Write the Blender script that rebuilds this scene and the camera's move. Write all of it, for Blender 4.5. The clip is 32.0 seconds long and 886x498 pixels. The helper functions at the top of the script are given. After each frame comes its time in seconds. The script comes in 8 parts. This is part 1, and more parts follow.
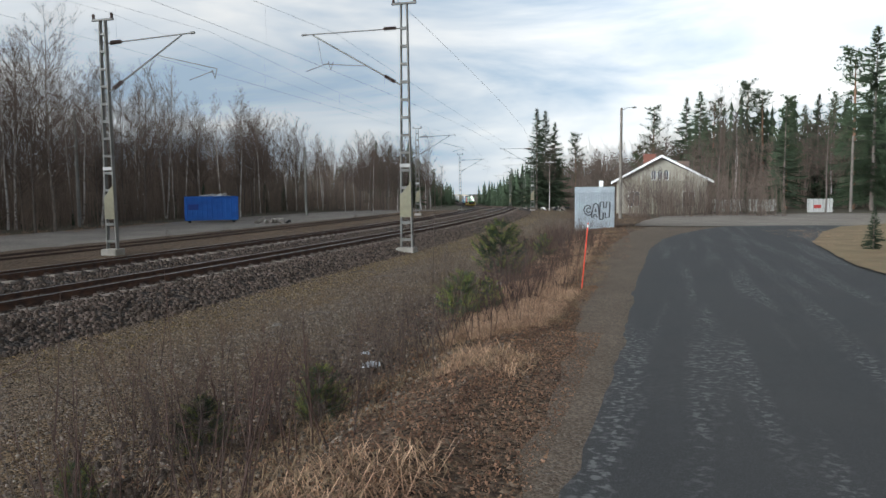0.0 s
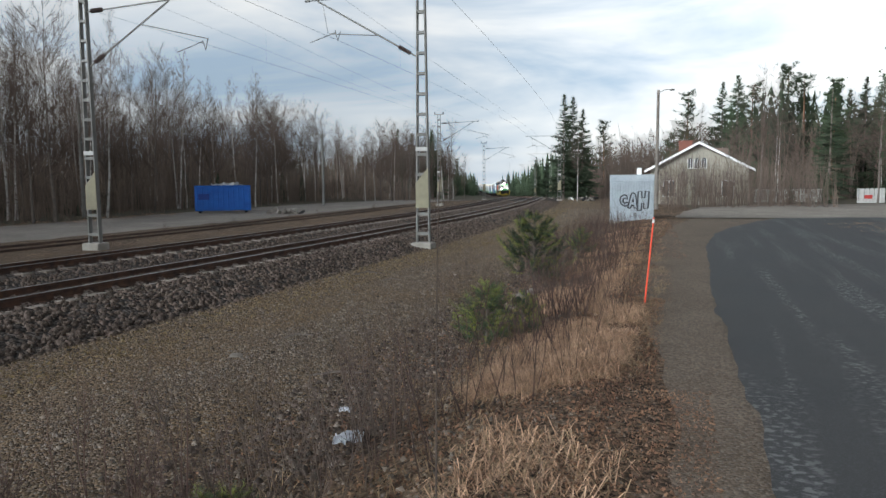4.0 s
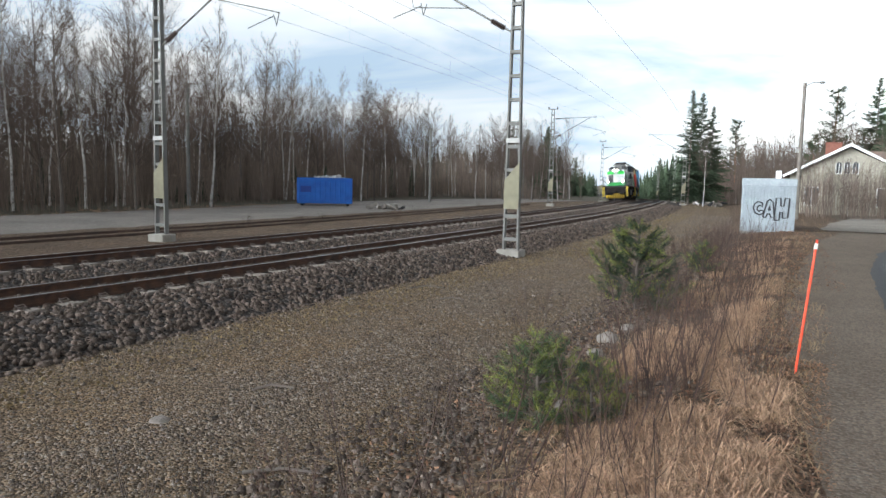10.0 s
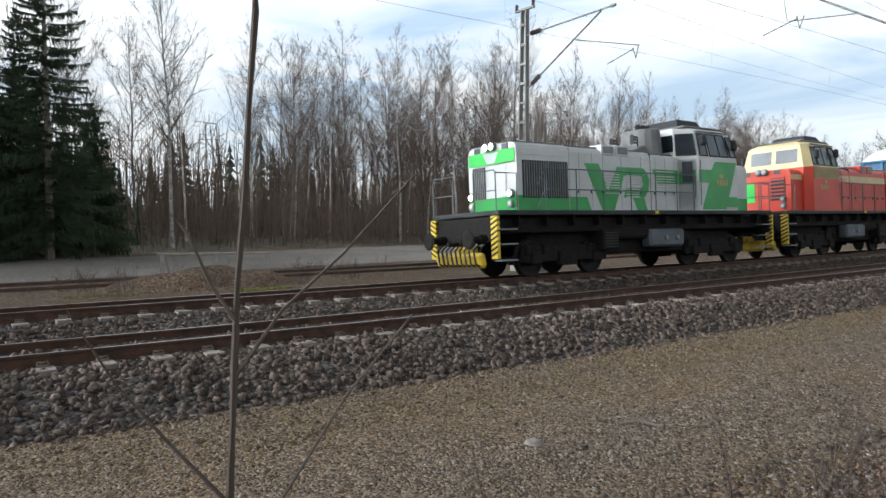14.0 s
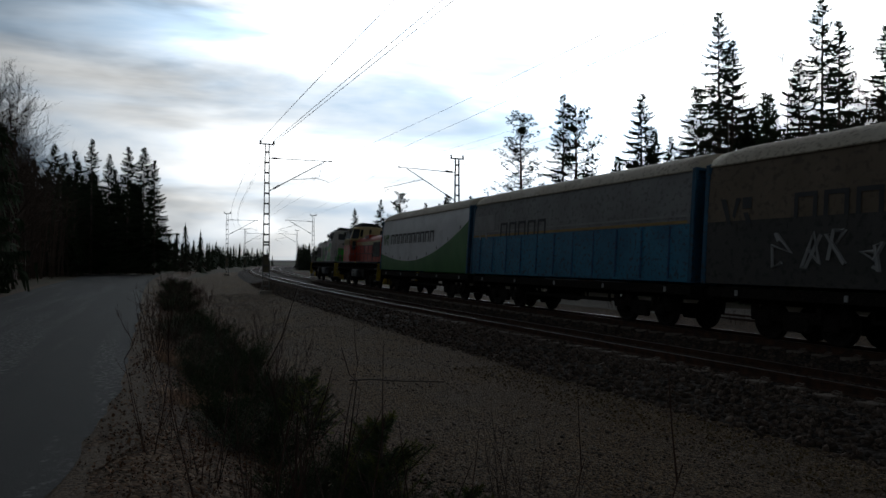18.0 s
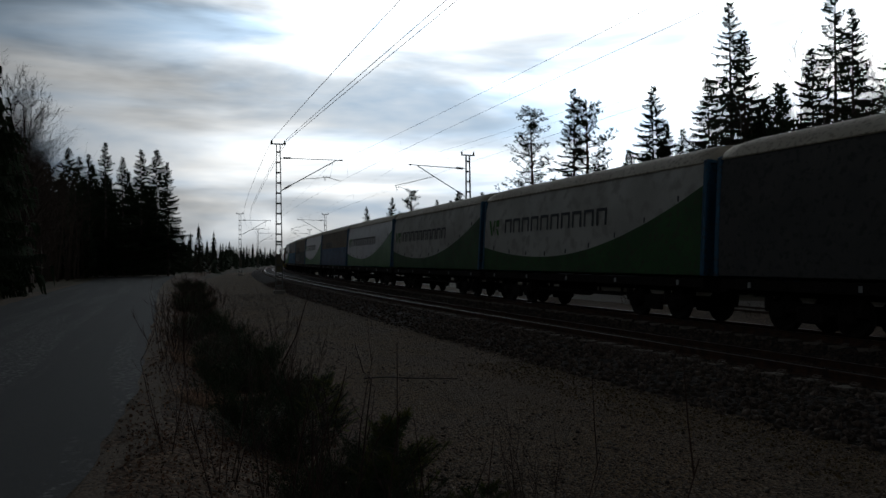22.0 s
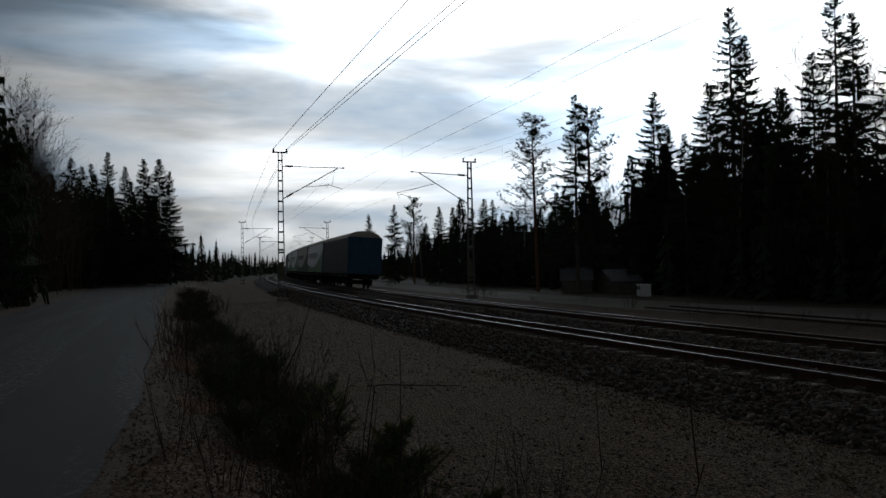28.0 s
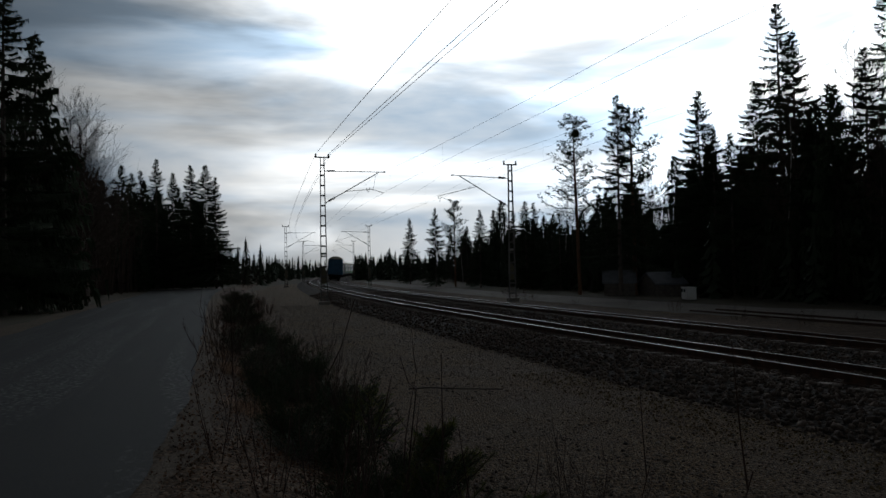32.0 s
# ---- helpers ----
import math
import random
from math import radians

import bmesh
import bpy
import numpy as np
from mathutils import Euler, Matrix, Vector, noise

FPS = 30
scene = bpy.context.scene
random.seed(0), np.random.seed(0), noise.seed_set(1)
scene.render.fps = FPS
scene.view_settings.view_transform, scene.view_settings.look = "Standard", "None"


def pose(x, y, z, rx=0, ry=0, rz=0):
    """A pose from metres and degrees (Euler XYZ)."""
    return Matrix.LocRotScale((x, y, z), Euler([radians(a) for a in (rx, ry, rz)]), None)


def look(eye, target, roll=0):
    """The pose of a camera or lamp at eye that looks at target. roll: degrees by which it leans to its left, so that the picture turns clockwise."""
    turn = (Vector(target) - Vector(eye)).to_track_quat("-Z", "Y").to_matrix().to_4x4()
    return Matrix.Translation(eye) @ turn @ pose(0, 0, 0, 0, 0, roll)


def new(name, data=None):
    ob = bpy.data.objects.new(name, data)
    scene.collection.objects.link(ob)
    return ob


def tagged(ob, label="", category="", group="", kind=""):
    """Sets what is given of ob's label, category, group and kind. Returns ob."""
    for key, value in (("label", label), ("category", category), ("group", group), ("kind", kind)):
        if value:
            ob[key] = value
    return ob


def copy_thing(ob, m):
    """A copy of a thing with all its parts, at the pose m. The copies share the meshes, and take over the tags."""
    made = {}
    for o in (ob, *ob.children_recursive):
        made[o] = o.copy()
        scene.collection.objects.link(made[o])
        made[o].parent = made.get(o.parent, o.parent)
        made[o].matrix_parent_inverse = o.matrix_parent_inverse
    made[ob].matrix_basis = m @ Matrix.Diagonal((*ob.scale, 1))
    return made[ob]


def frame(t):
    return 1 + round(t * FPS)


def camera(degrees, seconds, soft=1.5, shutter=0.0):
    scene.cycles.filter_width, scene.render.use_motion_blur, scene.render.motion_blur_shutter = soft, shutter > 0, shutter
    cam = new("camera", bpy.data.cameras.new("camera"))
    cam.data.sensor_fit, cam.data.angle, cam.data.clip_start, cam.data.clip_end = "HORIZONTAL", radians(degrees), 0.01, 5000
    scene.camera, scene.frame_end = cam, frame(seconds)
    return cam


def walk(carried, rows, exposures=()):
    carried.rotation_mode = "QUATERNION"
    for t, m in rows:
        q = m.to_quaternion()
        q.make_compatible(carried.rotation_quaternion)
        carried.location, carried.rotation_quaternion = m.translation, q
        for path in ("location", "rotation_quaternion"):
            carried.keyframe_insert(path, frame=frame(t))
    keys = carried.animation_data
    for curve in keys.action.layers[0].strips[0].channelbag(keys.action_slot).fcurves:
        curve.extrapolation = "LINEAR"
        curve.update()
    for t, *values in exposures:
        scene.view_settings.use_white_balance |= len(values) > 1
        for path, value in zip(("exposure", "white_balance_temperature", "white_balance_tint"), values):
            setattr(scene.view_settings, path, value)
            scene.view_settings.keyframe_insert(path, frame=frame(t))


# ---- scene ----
cam = camera(64.0, 32.0)
PATH = [
    (0.0, (0.000, 0.000, 2.048), (-0.014, 19.938, 0.479), -0.50),
    (0.5, (0.066, 0.639, 2.057), (0.178, 20.559, 0.279), -0.90),
    (1.0, (0.124, 1.170, 2.090), (0.334, 21.135, 0.939), -1.70),
    (1.5, (0.174, 1.758, 2.048), (-1.431, 21.643, 0.618), -0.20),
    (2.0, (0.108, 2.256, 2.032), (-1.350, 22.163, 0.776), 0.20),
    (2.5, (0.041, 2.721, 1.982), (-1.712, 22.633, 1.319), -1.00),
    (4.5, (0.091, 3.990, 1.941), (-0.406, 23.878, -0.115), -0.30),
    (5.0, (0.166, 4.479, 1.924), (-1.091, 24.347, 0.007), -0.20),
    (5.5, (0.257, 4.985, 1.924), (-4.266, 24.417, 0.529), 1.40),
    (6.0, (0.398, 5.516, 1.874), (-3.138, 25.133, 0.236), 1.00),
    (6.5, (0.448, 6.014, 1.907), (-2.244, 25.721, -0.183), 0.20),
    (7.0, (0.639, 6.487, 1.907), (-2.111, 26.119, -0.737), 1.72),
    (7.5, (0.647, 6.843, 1.899), (-1.801, 26.563, -0.365), 0.20),
    (8.0, (0.722, 7.067, 1.883), (-2.625, 26.736, 0.488), -0.80),
    (8.5, (0.788, 7.208, 1.907), (-2.761, 26.807, 0.095), 0.40),
    (9.0, (0.755, 7.258, 1.924), (-2.757, 26.854, 0.007), 0.40),
    (9.5, (0.738, 7.291, 1.916), (-2.998, 26.838, -0.070), 0.80),
    (10.0, (0.730, 7.308, 1.916), (-3.166, 26.831, -0.001), 1.21),
    (10.5, (0.705, 7.308, 1.916), (-3.535, 26.752, -0.070), 1.00),
    (11.0, (0.697, 7.308, 1.916), (-4.292, 26.594, 0.138), 1.10),
    (11.5, (0.705, 7.299, 1.916), (-4.590, 26.519, 0.312), 1.20),
    (12.0, (0.688, 7.283, 1.916), (-5.172, 26.343, 0.382), 1.40),
    (12.5, (0.672, 7.275, 1.916), (-6.139, 25.995, 0.138), 1.20),
    (13.0, (0.647, 7.266, 1.924), (-7.503, 25.474, 0.494), 1.20),
    (13.5, (0.597, 7.258, 1.907), (-9.191, 24.618, 0.234), 1.00),
    (14.0, (0.489, 7.233, 1.924), (-12.046, 22.775, 0.773), 0.20),
    (14.5, (0.477, 7.125, 1.949), (-16.465, 17.752, 1.739), -0.20),
    (15.0, (0.476, 7.153, 1.943), (-19.329, 9.937, 1.873), 0.00),
    (15.5, (0.475, 7.182, 1.936), (-18.930, 2.343, 2.111), -0.00),
    (16.0, (0.474, 7.210, 1.930), (-16.575, -3.238, 2.349), -0.00),
    (16.5, (0.473, 7.238, 1.924), (-14.311, -6.222, 2.452), 0.05),
    (17.0, (0.473, 7.238, 1.924), (-13.380, -7.183, 2.305), 0.17),
    (17.5, (0.473, 7.238, 1.924), (-12.966, -7.557, 2.626), -0.08),
    (18.0, (0.473, 7.238, 1.924), (-12.821, -7.700, 2.274), 0.33),
    (18.5, (0.473, 7.238, 1.924), (-12.771, -7.741, 2.388), 0.64),
    (19.0, (0.473, 7.238, 1.924), (-12.577, -7.912, 2.368), 0.46),
    (19.5, (0.473, 7.238, 1.924), (-12.499, -7.981, 2.280), -0.27),
    (20.0, (0.473, 7.238, 1.924), (-12.500, -7.981, 2.188), -0.70),
    (20.5, (0.473, 7.238, 1.924), (-12.489, -7.992, 2.145), -1.18),
    (21.0, (0.473, 7.238, 1.924), (-12.515, -7.971, 2.056), -1.34),
    (21.5, (0.473, 7.238, 1.924), (-12.505, -7.979, 1.999), -1.02),
    (22.0, (0.473, 7.238, 1.924), (-12.565, -7.926, 2.186), -0.59),
    (22.5, (0.473, 7.238, 1.924), (-12.638, -7.859, 2.361), -0.28),
    (23.0, (0.473, 7.238, 1.924), (-12.696, -7.808, 2.392), -0.11),
    (23.5, (0.473, 7.238, 1.924), (-12.588, -7.897, 2.512), 0.24),
    (24.0, (0.473, 7.238, 1.924), (-12.636, -7.855, 2.510), 0.20),
    (24.5, (0.473, 7.238, 1.924), (-12.620, -7.870, 2.485), 0.16),
    (25.0, (0.473, 7.238, 1.924), (-12.623, -7.867, 2.499), 0.26),
    (25.5, (0.473, 7.238, 1.924), (-12.553, -7.929, 2.464), 0.29),
    (27.5, (0.473, 7.238, 1.924), (-12.545, -7.941, 2.305), -0.64),
    (28.0, (0.473, 7.238, 1.924), (-12.518, -7.962, 2.380), -1.02),
    (28.5, (0.473, 7.238, 1.924), (-12.443, -8.028, 2.285), -1.29),
    (29.0, (0.473, 7.238, 1.924), (-12.348, -8.107, 2.322), -1.34),
    (29.5, (0.473, 7.238, 1.924), (-12.300, -8.146, 2.345), -1.23),
    (30.0, (0.473, 7.238, 1.924), (-12.281, -8.163, 2.271), -1.15),
    (30.5, (0.473, 7.238, 1.924), (-12.319, -8.131, 2.335), -1.11),
    (31.0, (0.473, 7.238, 1.924), (-12.134, -8.285, 2.234), -1.08),
    (31.5, (0.473, 7.238, 1.924), (-11.958, -8.425, 2.290), -1.21),
    (32.0, (0.473, 7.238, 1.924), (-11.622, -8.681, 2.491), -1.21),
]

EXPO = [(0.0, -0.88), (2.5, -0.88), (5.0, -0.82), (6.0, -0.58), (7.0, -0.42), (8.0, -0.22), (9.0, -0.34), (12.5, -0.26), (14.5, -0.24), (16.5, -1.85), (17.0, -2.75), (17.5, -3.3), (18.5, -3.75), (20.0, -3.98), (32.0, -4.08)]
walk(cam, [(t, look(eye, target, roll)) for t, eye, target, roll in PATH], EXPO)

# ---- daylight: a bright cloud cover, the sun low behind it ----
SUN_YAW, SUN_EL = 126.0, 15.0
SUN = Vector((-math.sin(radians(SUN_YAW)) * math.cos(radians(SUN_EL)), math.cos(radians(SUN_YAW)) * math.cos(radians(SUN_EL)), math.sin(radians(SUN_EL))))
world = bpy.data.worlds.new("sky")
scene.world = world
world.use_nodes = True


def sky_nodes():
    nt = world.node_tree
    nt.nodes.clear()
    N, K = nt.nodes.new, nt.links.new
    out, bg = N("ShaderNodeOutputWorld"), N("ShaderNodeBackground")
    sky = N("ShaderNodeTexSky")
    sky.sky_type, sky.sun_disc = "NISHITA", False
    sky.sun_elevation, sky.sun_rotation = radians(SUN_EL), radians(-SUN_YAW)
    tc, mp, nz, ramp = N("ShaderNodeTexCoord"), N("ShaderNodeMapping"), N("ShaderNodeTexNoise"), N("ShaderNodeValToRGB")
    mp.inputs["Scale"].default_value = (1.3, 1.3, 7.0)
    mp.inputs["Rotation"].default_value = (0.05, 0.0, 0.6)
    nz.inputs["Scale"].default_value, nz.inputs["Detail"].default_value, nz.inputs["Roughness"].default_value = 1.7, 6.0, 0.55
    nz.inputs["Distortion"].default_value = 0.4
    K(tc.outputs["Generated"], mp.inputs["Vector"]), K(mp.outputs["Vector"], nz.inputs["Vector"])
    ramp.color_ramp.elements[0].position, ramp.color_ramp.elements[1].position = 0.36, 0.62
    ramp.color_ramp.elements[0].color = (0.50, 0.66, 0.84, 1)
    ramp.color_ramp.elements[1].color = (1.12, 1.15, 1.16, 1)
    K(nz.outputs["Fac"], ramp.inputs["Fac"])
    # the clouds are brightest towards the sun
    dot, mr = N("ShaderNodeVectorMath"), N("ShaderNodeMapRange")
    dot.operation = "DOT_PRODUCT"
    dot.inputs[1].default_value = SUN
    K(tc.outputs["Generated"], dot.inputs[0]), K(dot.outputs["Value"], mr.inputs["Value"])
    mr.interpolation_type = "SMOOTHERSTEP"
    mr.inputs["From Min"].default_value, mr.inputs["From Max"].default_value = 0.50, 1.0
    mr.inputs["To Min"].default_value, mr.inputs["To Max"].default_value = 0.0, 8.0
    core = N("ShaderNodeMapRange")
    core.interpolation_type = "SMOOTHERSTEP"
    core.inputs["From Min"].default_value, core.inputs["From Max"].default_value = 0.78, 1.0
    core.inputs["To Min"].default_value, core.inputs["To Max"].default_value = 0.0, 15.0
    K(dot.outputs["Value"], core.inputs["Value"])
    add = N("ShaderNodeMath")
    K(mr.outputs["Result"], add.inputs[0]), K(core.outputs["Result"], add.inputs[1])
    # streaks of thicker cloud before the glow
    mq, nq, rq, mulq = N("ShaderNodeMapping"), N("ShaderNodeTexNoise"), N("ShaderNodeMapRange"), N("ShaderNodeMath")
    mq.inputs["Scale"].default_value, mq.inputs["Rotation"].default_value = (1.0, 1.0, 5.5), (0.12, 0.05, 0.3)
    nq.inputs["Scale"].default_value, nq.inputs["Detail"].default_value, nq.inputs["Roughness"].default_value, nq.inputs["Distortion"].default_value = 2.1, 5.0, 0.5, 0.3
    rq.interpolation_type = "SMOOTHSTEP"
    rq.inputs["From Min"].default_value, rq.inputs["From Max"].default_value = 0.36, 0.62
    rq.inputs["To Min"].default_value, rq.inputs["To Max"].default_value = 0.42, 1.15
    mulq.operation = "MULTIPLY"
    K(tc.outputs["Generated"], mq.inputs["Vector"]), K(mq.outputs["Vector"], nq.inputs["Vector"]), K(nq.outputs["Fac"], rq.inputs["Value"])
    K(add.outputs["Value"], mulq.inputs[0]), K(rq.outputs["Result"], mulq.inputs[1])
    sc, comb = N("ShaderNodeVectorMath"), N("ShaderNodeCombineXYZ")
    sc.operation = "MULTIPLY_ADD"
    for i in range(3):
        K(mulq.outputs["Value"], comb.inputs[i])
    K(ramp.outputs["Color"], sc.inputs[0])
    K(comb.outputs["Vector"], sc.inputs[1])
    K(ramp.outputs["Color"], sc.inputs[2])
    # added: the sky fades overhead, out of view, to keep the ground dark
    sep, high, dim = N("ShaderNodeSeparateXYZ"), N("ShaderNodeValToRGB"), N("ShaderNodeVectorMath")
    high.color_ramp.elements[0].position, high.color_ramp.elements[1].position = 0.0, 0.80
    high.color_ramp.elements[0].color, high.color_ramp.elements[1].color = (1.15, 1.15, 1.15, 1), (0.12, 0.12, 0.12, 1)
    for p_, v_ in ((0.14, 1.2), (0.32, 1.42), (0.5, 0.78)):
        high.color_ramp.elements.new(p_).color = (v_, v_, v_, 1)
    dim.operation = "SCALE"
    K(tc.outputs["Generated"], sep.inputs["Vector"]), K(sep.outputs["Z"], high.inputs["Fac"])
    K(sc.outputs["Vector"], dim.inputs[0]), K(high.outputs["Color"], dim.inputs["Scale"])
    # added: the sky opposite the sun is brightened to light the wagon sides
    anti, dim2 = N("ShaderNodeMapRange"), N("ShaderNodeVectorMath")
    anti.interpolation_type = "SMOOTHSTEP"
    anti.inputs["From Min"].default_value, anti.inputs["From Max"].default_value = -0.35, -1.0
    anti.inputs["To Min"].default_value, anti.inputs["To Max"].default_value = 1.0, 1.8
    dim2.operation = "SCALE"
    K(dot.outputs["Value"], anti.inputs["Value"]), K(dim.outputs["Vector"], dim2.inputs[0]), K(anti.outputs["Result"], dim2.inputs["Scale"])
    mixs = N("ShaderNodeVectorMath")
    mixs.operation = "MULTIPLY_ADD"
    mixs.inputs[1].default_value = (0.02, 0.02, 0.02)
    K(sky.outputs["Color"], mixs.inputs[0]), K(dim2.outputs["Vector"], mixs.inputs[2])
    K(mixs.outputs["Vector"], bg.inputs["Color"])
    bg.inputs["Strength"].default_value = 1.0
    K(bg.outputs["Background"], out.inputs["Surface"])


sky_nodes()
sun_data = bpy.data.lights.new("sun", "SUN")
sun_data.energy, sun_data.angle, sun_data.color = 0.3, radians(16), (1.0, 0.93, 0.82)
sun = new("sun", sun_data)
sun.matrix_world = look(SUN * 50, (0, 0, 0))

# ---- materials ----
MATS = {}


def mat(name, a, b=None, rough=0.7, metal=0.0, scale=6.0, bump=0.3, fine=60.0, c=None, alt=0.0, emit=None, dist=0.02, island=False, cells=0.0, spread=(0.28, 1.9), spec=0.5):
    """A worn surface: colour a to b over a broad noise, specks of c, fine relief."""
    if name in MATS:
        return MATS[name]
    m = bpy.data.materials.new(name)
    m.use_nodes = True
    nt = m.node_tree
    N, K = nt.nodes.new, nt.links.new
    bs = nt.nodes["Principled BSDF"]
    b = b or tuple(v * 0.7 for v in a)
    tc = N("ShaderNodeTexCoord")
    n1, n2 = N("ShaderNodeTexNoise"), N("ShaderNodeTexNoise")
    n1.inputs["Scale"].default_value, n1.inputs["Detail"].default_value = scale, 5.0
    n2.inputs["Scale"].default_value, n2.inputs["Detail"].default_value = fine, 4.0
    for n in (n1, n2):
        K(tc.outputs["Object"], n.inputs["Vector"])
    r1 = N("ShaderNodeValToRGB")
    r1.color_ramp.elements[0].position, r1.color_ramp.elements[1].position = 0.35, 0.68
    r1.color_ramp.elements[0].color, r1.color_ramp.elements[1].color = (*a, 1), (*b, 1)
    K(n1.outputs["Fac"], r1.inputs["Fac"])
    col = r1.outputs["Color"]
    if c:
        r2, mx = N("ShaderNodeValToRGB"), N("ShaderNodeMix")
        r2.color_ramp.elements[0].position, r2.color_ramp.elements[1].position = 0.52, 0.66
        mx.data_type = "RGBA"
        mx.inputs["B"].default_value = (*c, 1)
        K(n2.outputs["Fac"], r2.inputs["Fac"]), K(r2.outputs["Color"], mx.inputs["Factor"]), K(col, mx.inputs["A"])
        col = mx.outputs["Result"]
    if alt:
        src = N("ShaderNodeNewGeometry").outputs["Random Per Island"] if island else N("ShaderNodeObjectInfo").outputs["Random"]
        hs, mr = N("ShaderNodeHueSaturation"), N("ShaderNodeMapRange")
        mr.inputs["To Min"].default_value, mr.inputs["To Max"].default_value = 1 - alt, 1 + alt
        K(src, mr.inputs["Value"]), K(mr.outputs["Result"], hs.inputs["Value"]), K(col, hs.inputs["Color"])
        col = hs.outputs["Color"]
    height = n2.outputs["Fac"]
    if cells:
        vo, hv, mv, sp = N("ShaderNodeTexVoronoi"), N("ShaderNodeHueSaturation"), N("ShaderNodeMapRange"), N("ShaderNodeSeparateColor")
        vo.inputs["Scale"].default_value = cells
        wob, mxv = N("ShaderNodeTexNoise"), N("ShaderNodeVectorMath")
        wob.inputs["Scale"].default_value = cells * 0.6
        mxv.operation = "MULTIPLY_ADD"
        mxv.inputs[1].default_value = (0.5 / cells,) * 3
        K(tc.outputs["Object"], wob.inputs["Vector"]), K(wob.outputs["Color"], mxv.inputs[0]), K(tc.outputs["Object"], mxv.inputs[2])
        K(mxv.outputs["Vector"], vo.inputs["Vector"]), K(vo.outputs["Color"], sp.inputs["Color"]), K(sp.outputs["Red"], mv.inputs["Value"])
        mv.inputs["To Min"].default_value, mv.inputs["To Max"].default_value = spread
        K(mv.outputs["Result"], hv.inputs["Value"]), K(col, hv.inputs["Color"])
        col = hv.outputs["Color"]
        inv = N("ShaderNodeMath")
        inv.operation = "SUBTRACT"
        inv.inputs[0].default_value = 1.0
        K(vo.outputs["Distance"], inv.inputs[1])
        height = inv.outputs["Value"]
    K(col, bs.inputs["Base Color"])
    rr = N("ShaderNodeMapRange")
    rr.inputs["To Min"].default_value, rr.inputs["To Max"].default_value = max(0.02, rough - 0.12), min(1.0, rough + 0.12)
    K(n1.outputs["Fac"], rr.inputs["Value"]), K(rr.outputs["Result"], bs.inputs["Roughness"])
    bs.inputs["Metallic"].default_value = metal
    bs.inputs["Specular IOR Level"].default_value = spec
    if bump:
        bp = N("ShaderNodeBump")
        bp.inputs["Strength"].default_value, bp.inputs["Distance"].default_value = bump, dist
        K(height, bp.inputs["Height"]), K(bp.outputs["Normal"], bs.inputs["Normal"])
    if emit:
        bs.inputs["Emission Color"].default_value, bs.inputs["Emission Strength"].default_value = (*emit[:3], 1), emit[3]
    MATS[name] = m
    return m


def M(name):
    return MATS[name]


mat("soil", (0.075, 0.050, 0.034), (0.12, 0.078, 0.050), 0.95, 0, 0.5, 0.6, 9.0, (0.15, 0.11, 0.078), dist=0.03, cells=24.0, spec=0.15)
mat("gravel_field", (0.122, 0.086, 0.057), (0.140, 0.091, 0.049), 0.95, 0, 0.5, 1.0, 30.0, (0.175, 0.142, 0.108), dist=0.025, cells=36.0, spread=(0.3, 1.8), spec=0.15)
mat("rust_rail", (0.075, 0.04, 0.026), (0.05, 0.032, 0.024), 0.85, 0.1, 3.0, 0.2)
mat("asphalt", (0.038, 0.038, 0.038), (0.060, 0.058, 0.056), 0.72, 0, 0.5, 0.5, 90.0, (0.085, 0.085, 0.085), dist=0.01, spec=0.18)
mat("dirt_verge", (0.120, 0.089, 0.064), (0.152, 0.115, 0.086), 0.95, 0, 0.9, 0.6, 40.0, (0.16, 0.135, 0.11), dist=0.012, cells=45.0, spread=(0.65, 1.4), spec=0.15)
mat("yard_gravel", (0.205, 0.172, 0.142), (0.140, 0.113, 0.090), 0.95, 0, 0.25, 0.5, 14.0, (0.25, 0.225, 0.205), dist=0.02, cells=12.0, spread=(0.75, 1.25))
mat("forest_floor", (0.06, 0.045, 0.028), (0.10, 0.072, 0.044), 1.0, 0, 0.6, 0.7, 6.0, (0.07, 0.08, 0.03), dist=0.08)
mat("dry_grass", (0.27, 0.185, 0.105), (0.17, 0.11, 0.06), 0.9, 0, 1.5, 0.0, 20.0, alt=0.35, island=True)
mat("leaf_litter", (0.215, 0.118, 0.066), (0.092, 0.047, 0.028), 0.9, 0, 2.0, 0.0, 20.0, alt=0.65, island=True)
mat("ballast", (0.116, 0.086, 0.068), (0.066, 0.047, 0.037), 0.9, 0, 8.0, 0.4, 60.0, (0.155, 0.127, 0.106), alt=0.55, island=True, spec=0.15)
mat("ballast_bed", (0.06, 0.05, 0.044), (0.042, 0.034, 0.030), 0.95, 0, 2.0, 1.0, 18.0, (0.10, 0.082, 0.07), dist=0.05, cells=14.0, spec=0.15)
mat("rail_steel", (0.105, 0.046, 0.024), (0.045, 0.026, 0.019), 0.75, 0.2, 5.0, 0.3, 60.0)
mat("rail_head", (0.42, 0.40, 0.39), (0.30, 0.28, 0.27), 0.32, 0.9, 3.0, 0.05, 40.0)
mat("sleeper_concrete", (0.28, 0.24, 0.205), (0.18, 0.145, 0.12), 0.9, 0, 4.0, 0.4, 50.0, (0.22, 0.17, 0.13), alt=0.2)
mat("clip_steel", (0.28, 0.24, 0.21), (0.18, 0.12, 0.09), 0.5, 0.5, 8.0, 0.1)
mat("galvanised", (0.20, 0.195, 0.18), (0.145, 0.14, 0.128), 0.7, 0.0, 2.0, 0.15, 40.0, (0.17, 0.158, 0.135), spec=0.25)
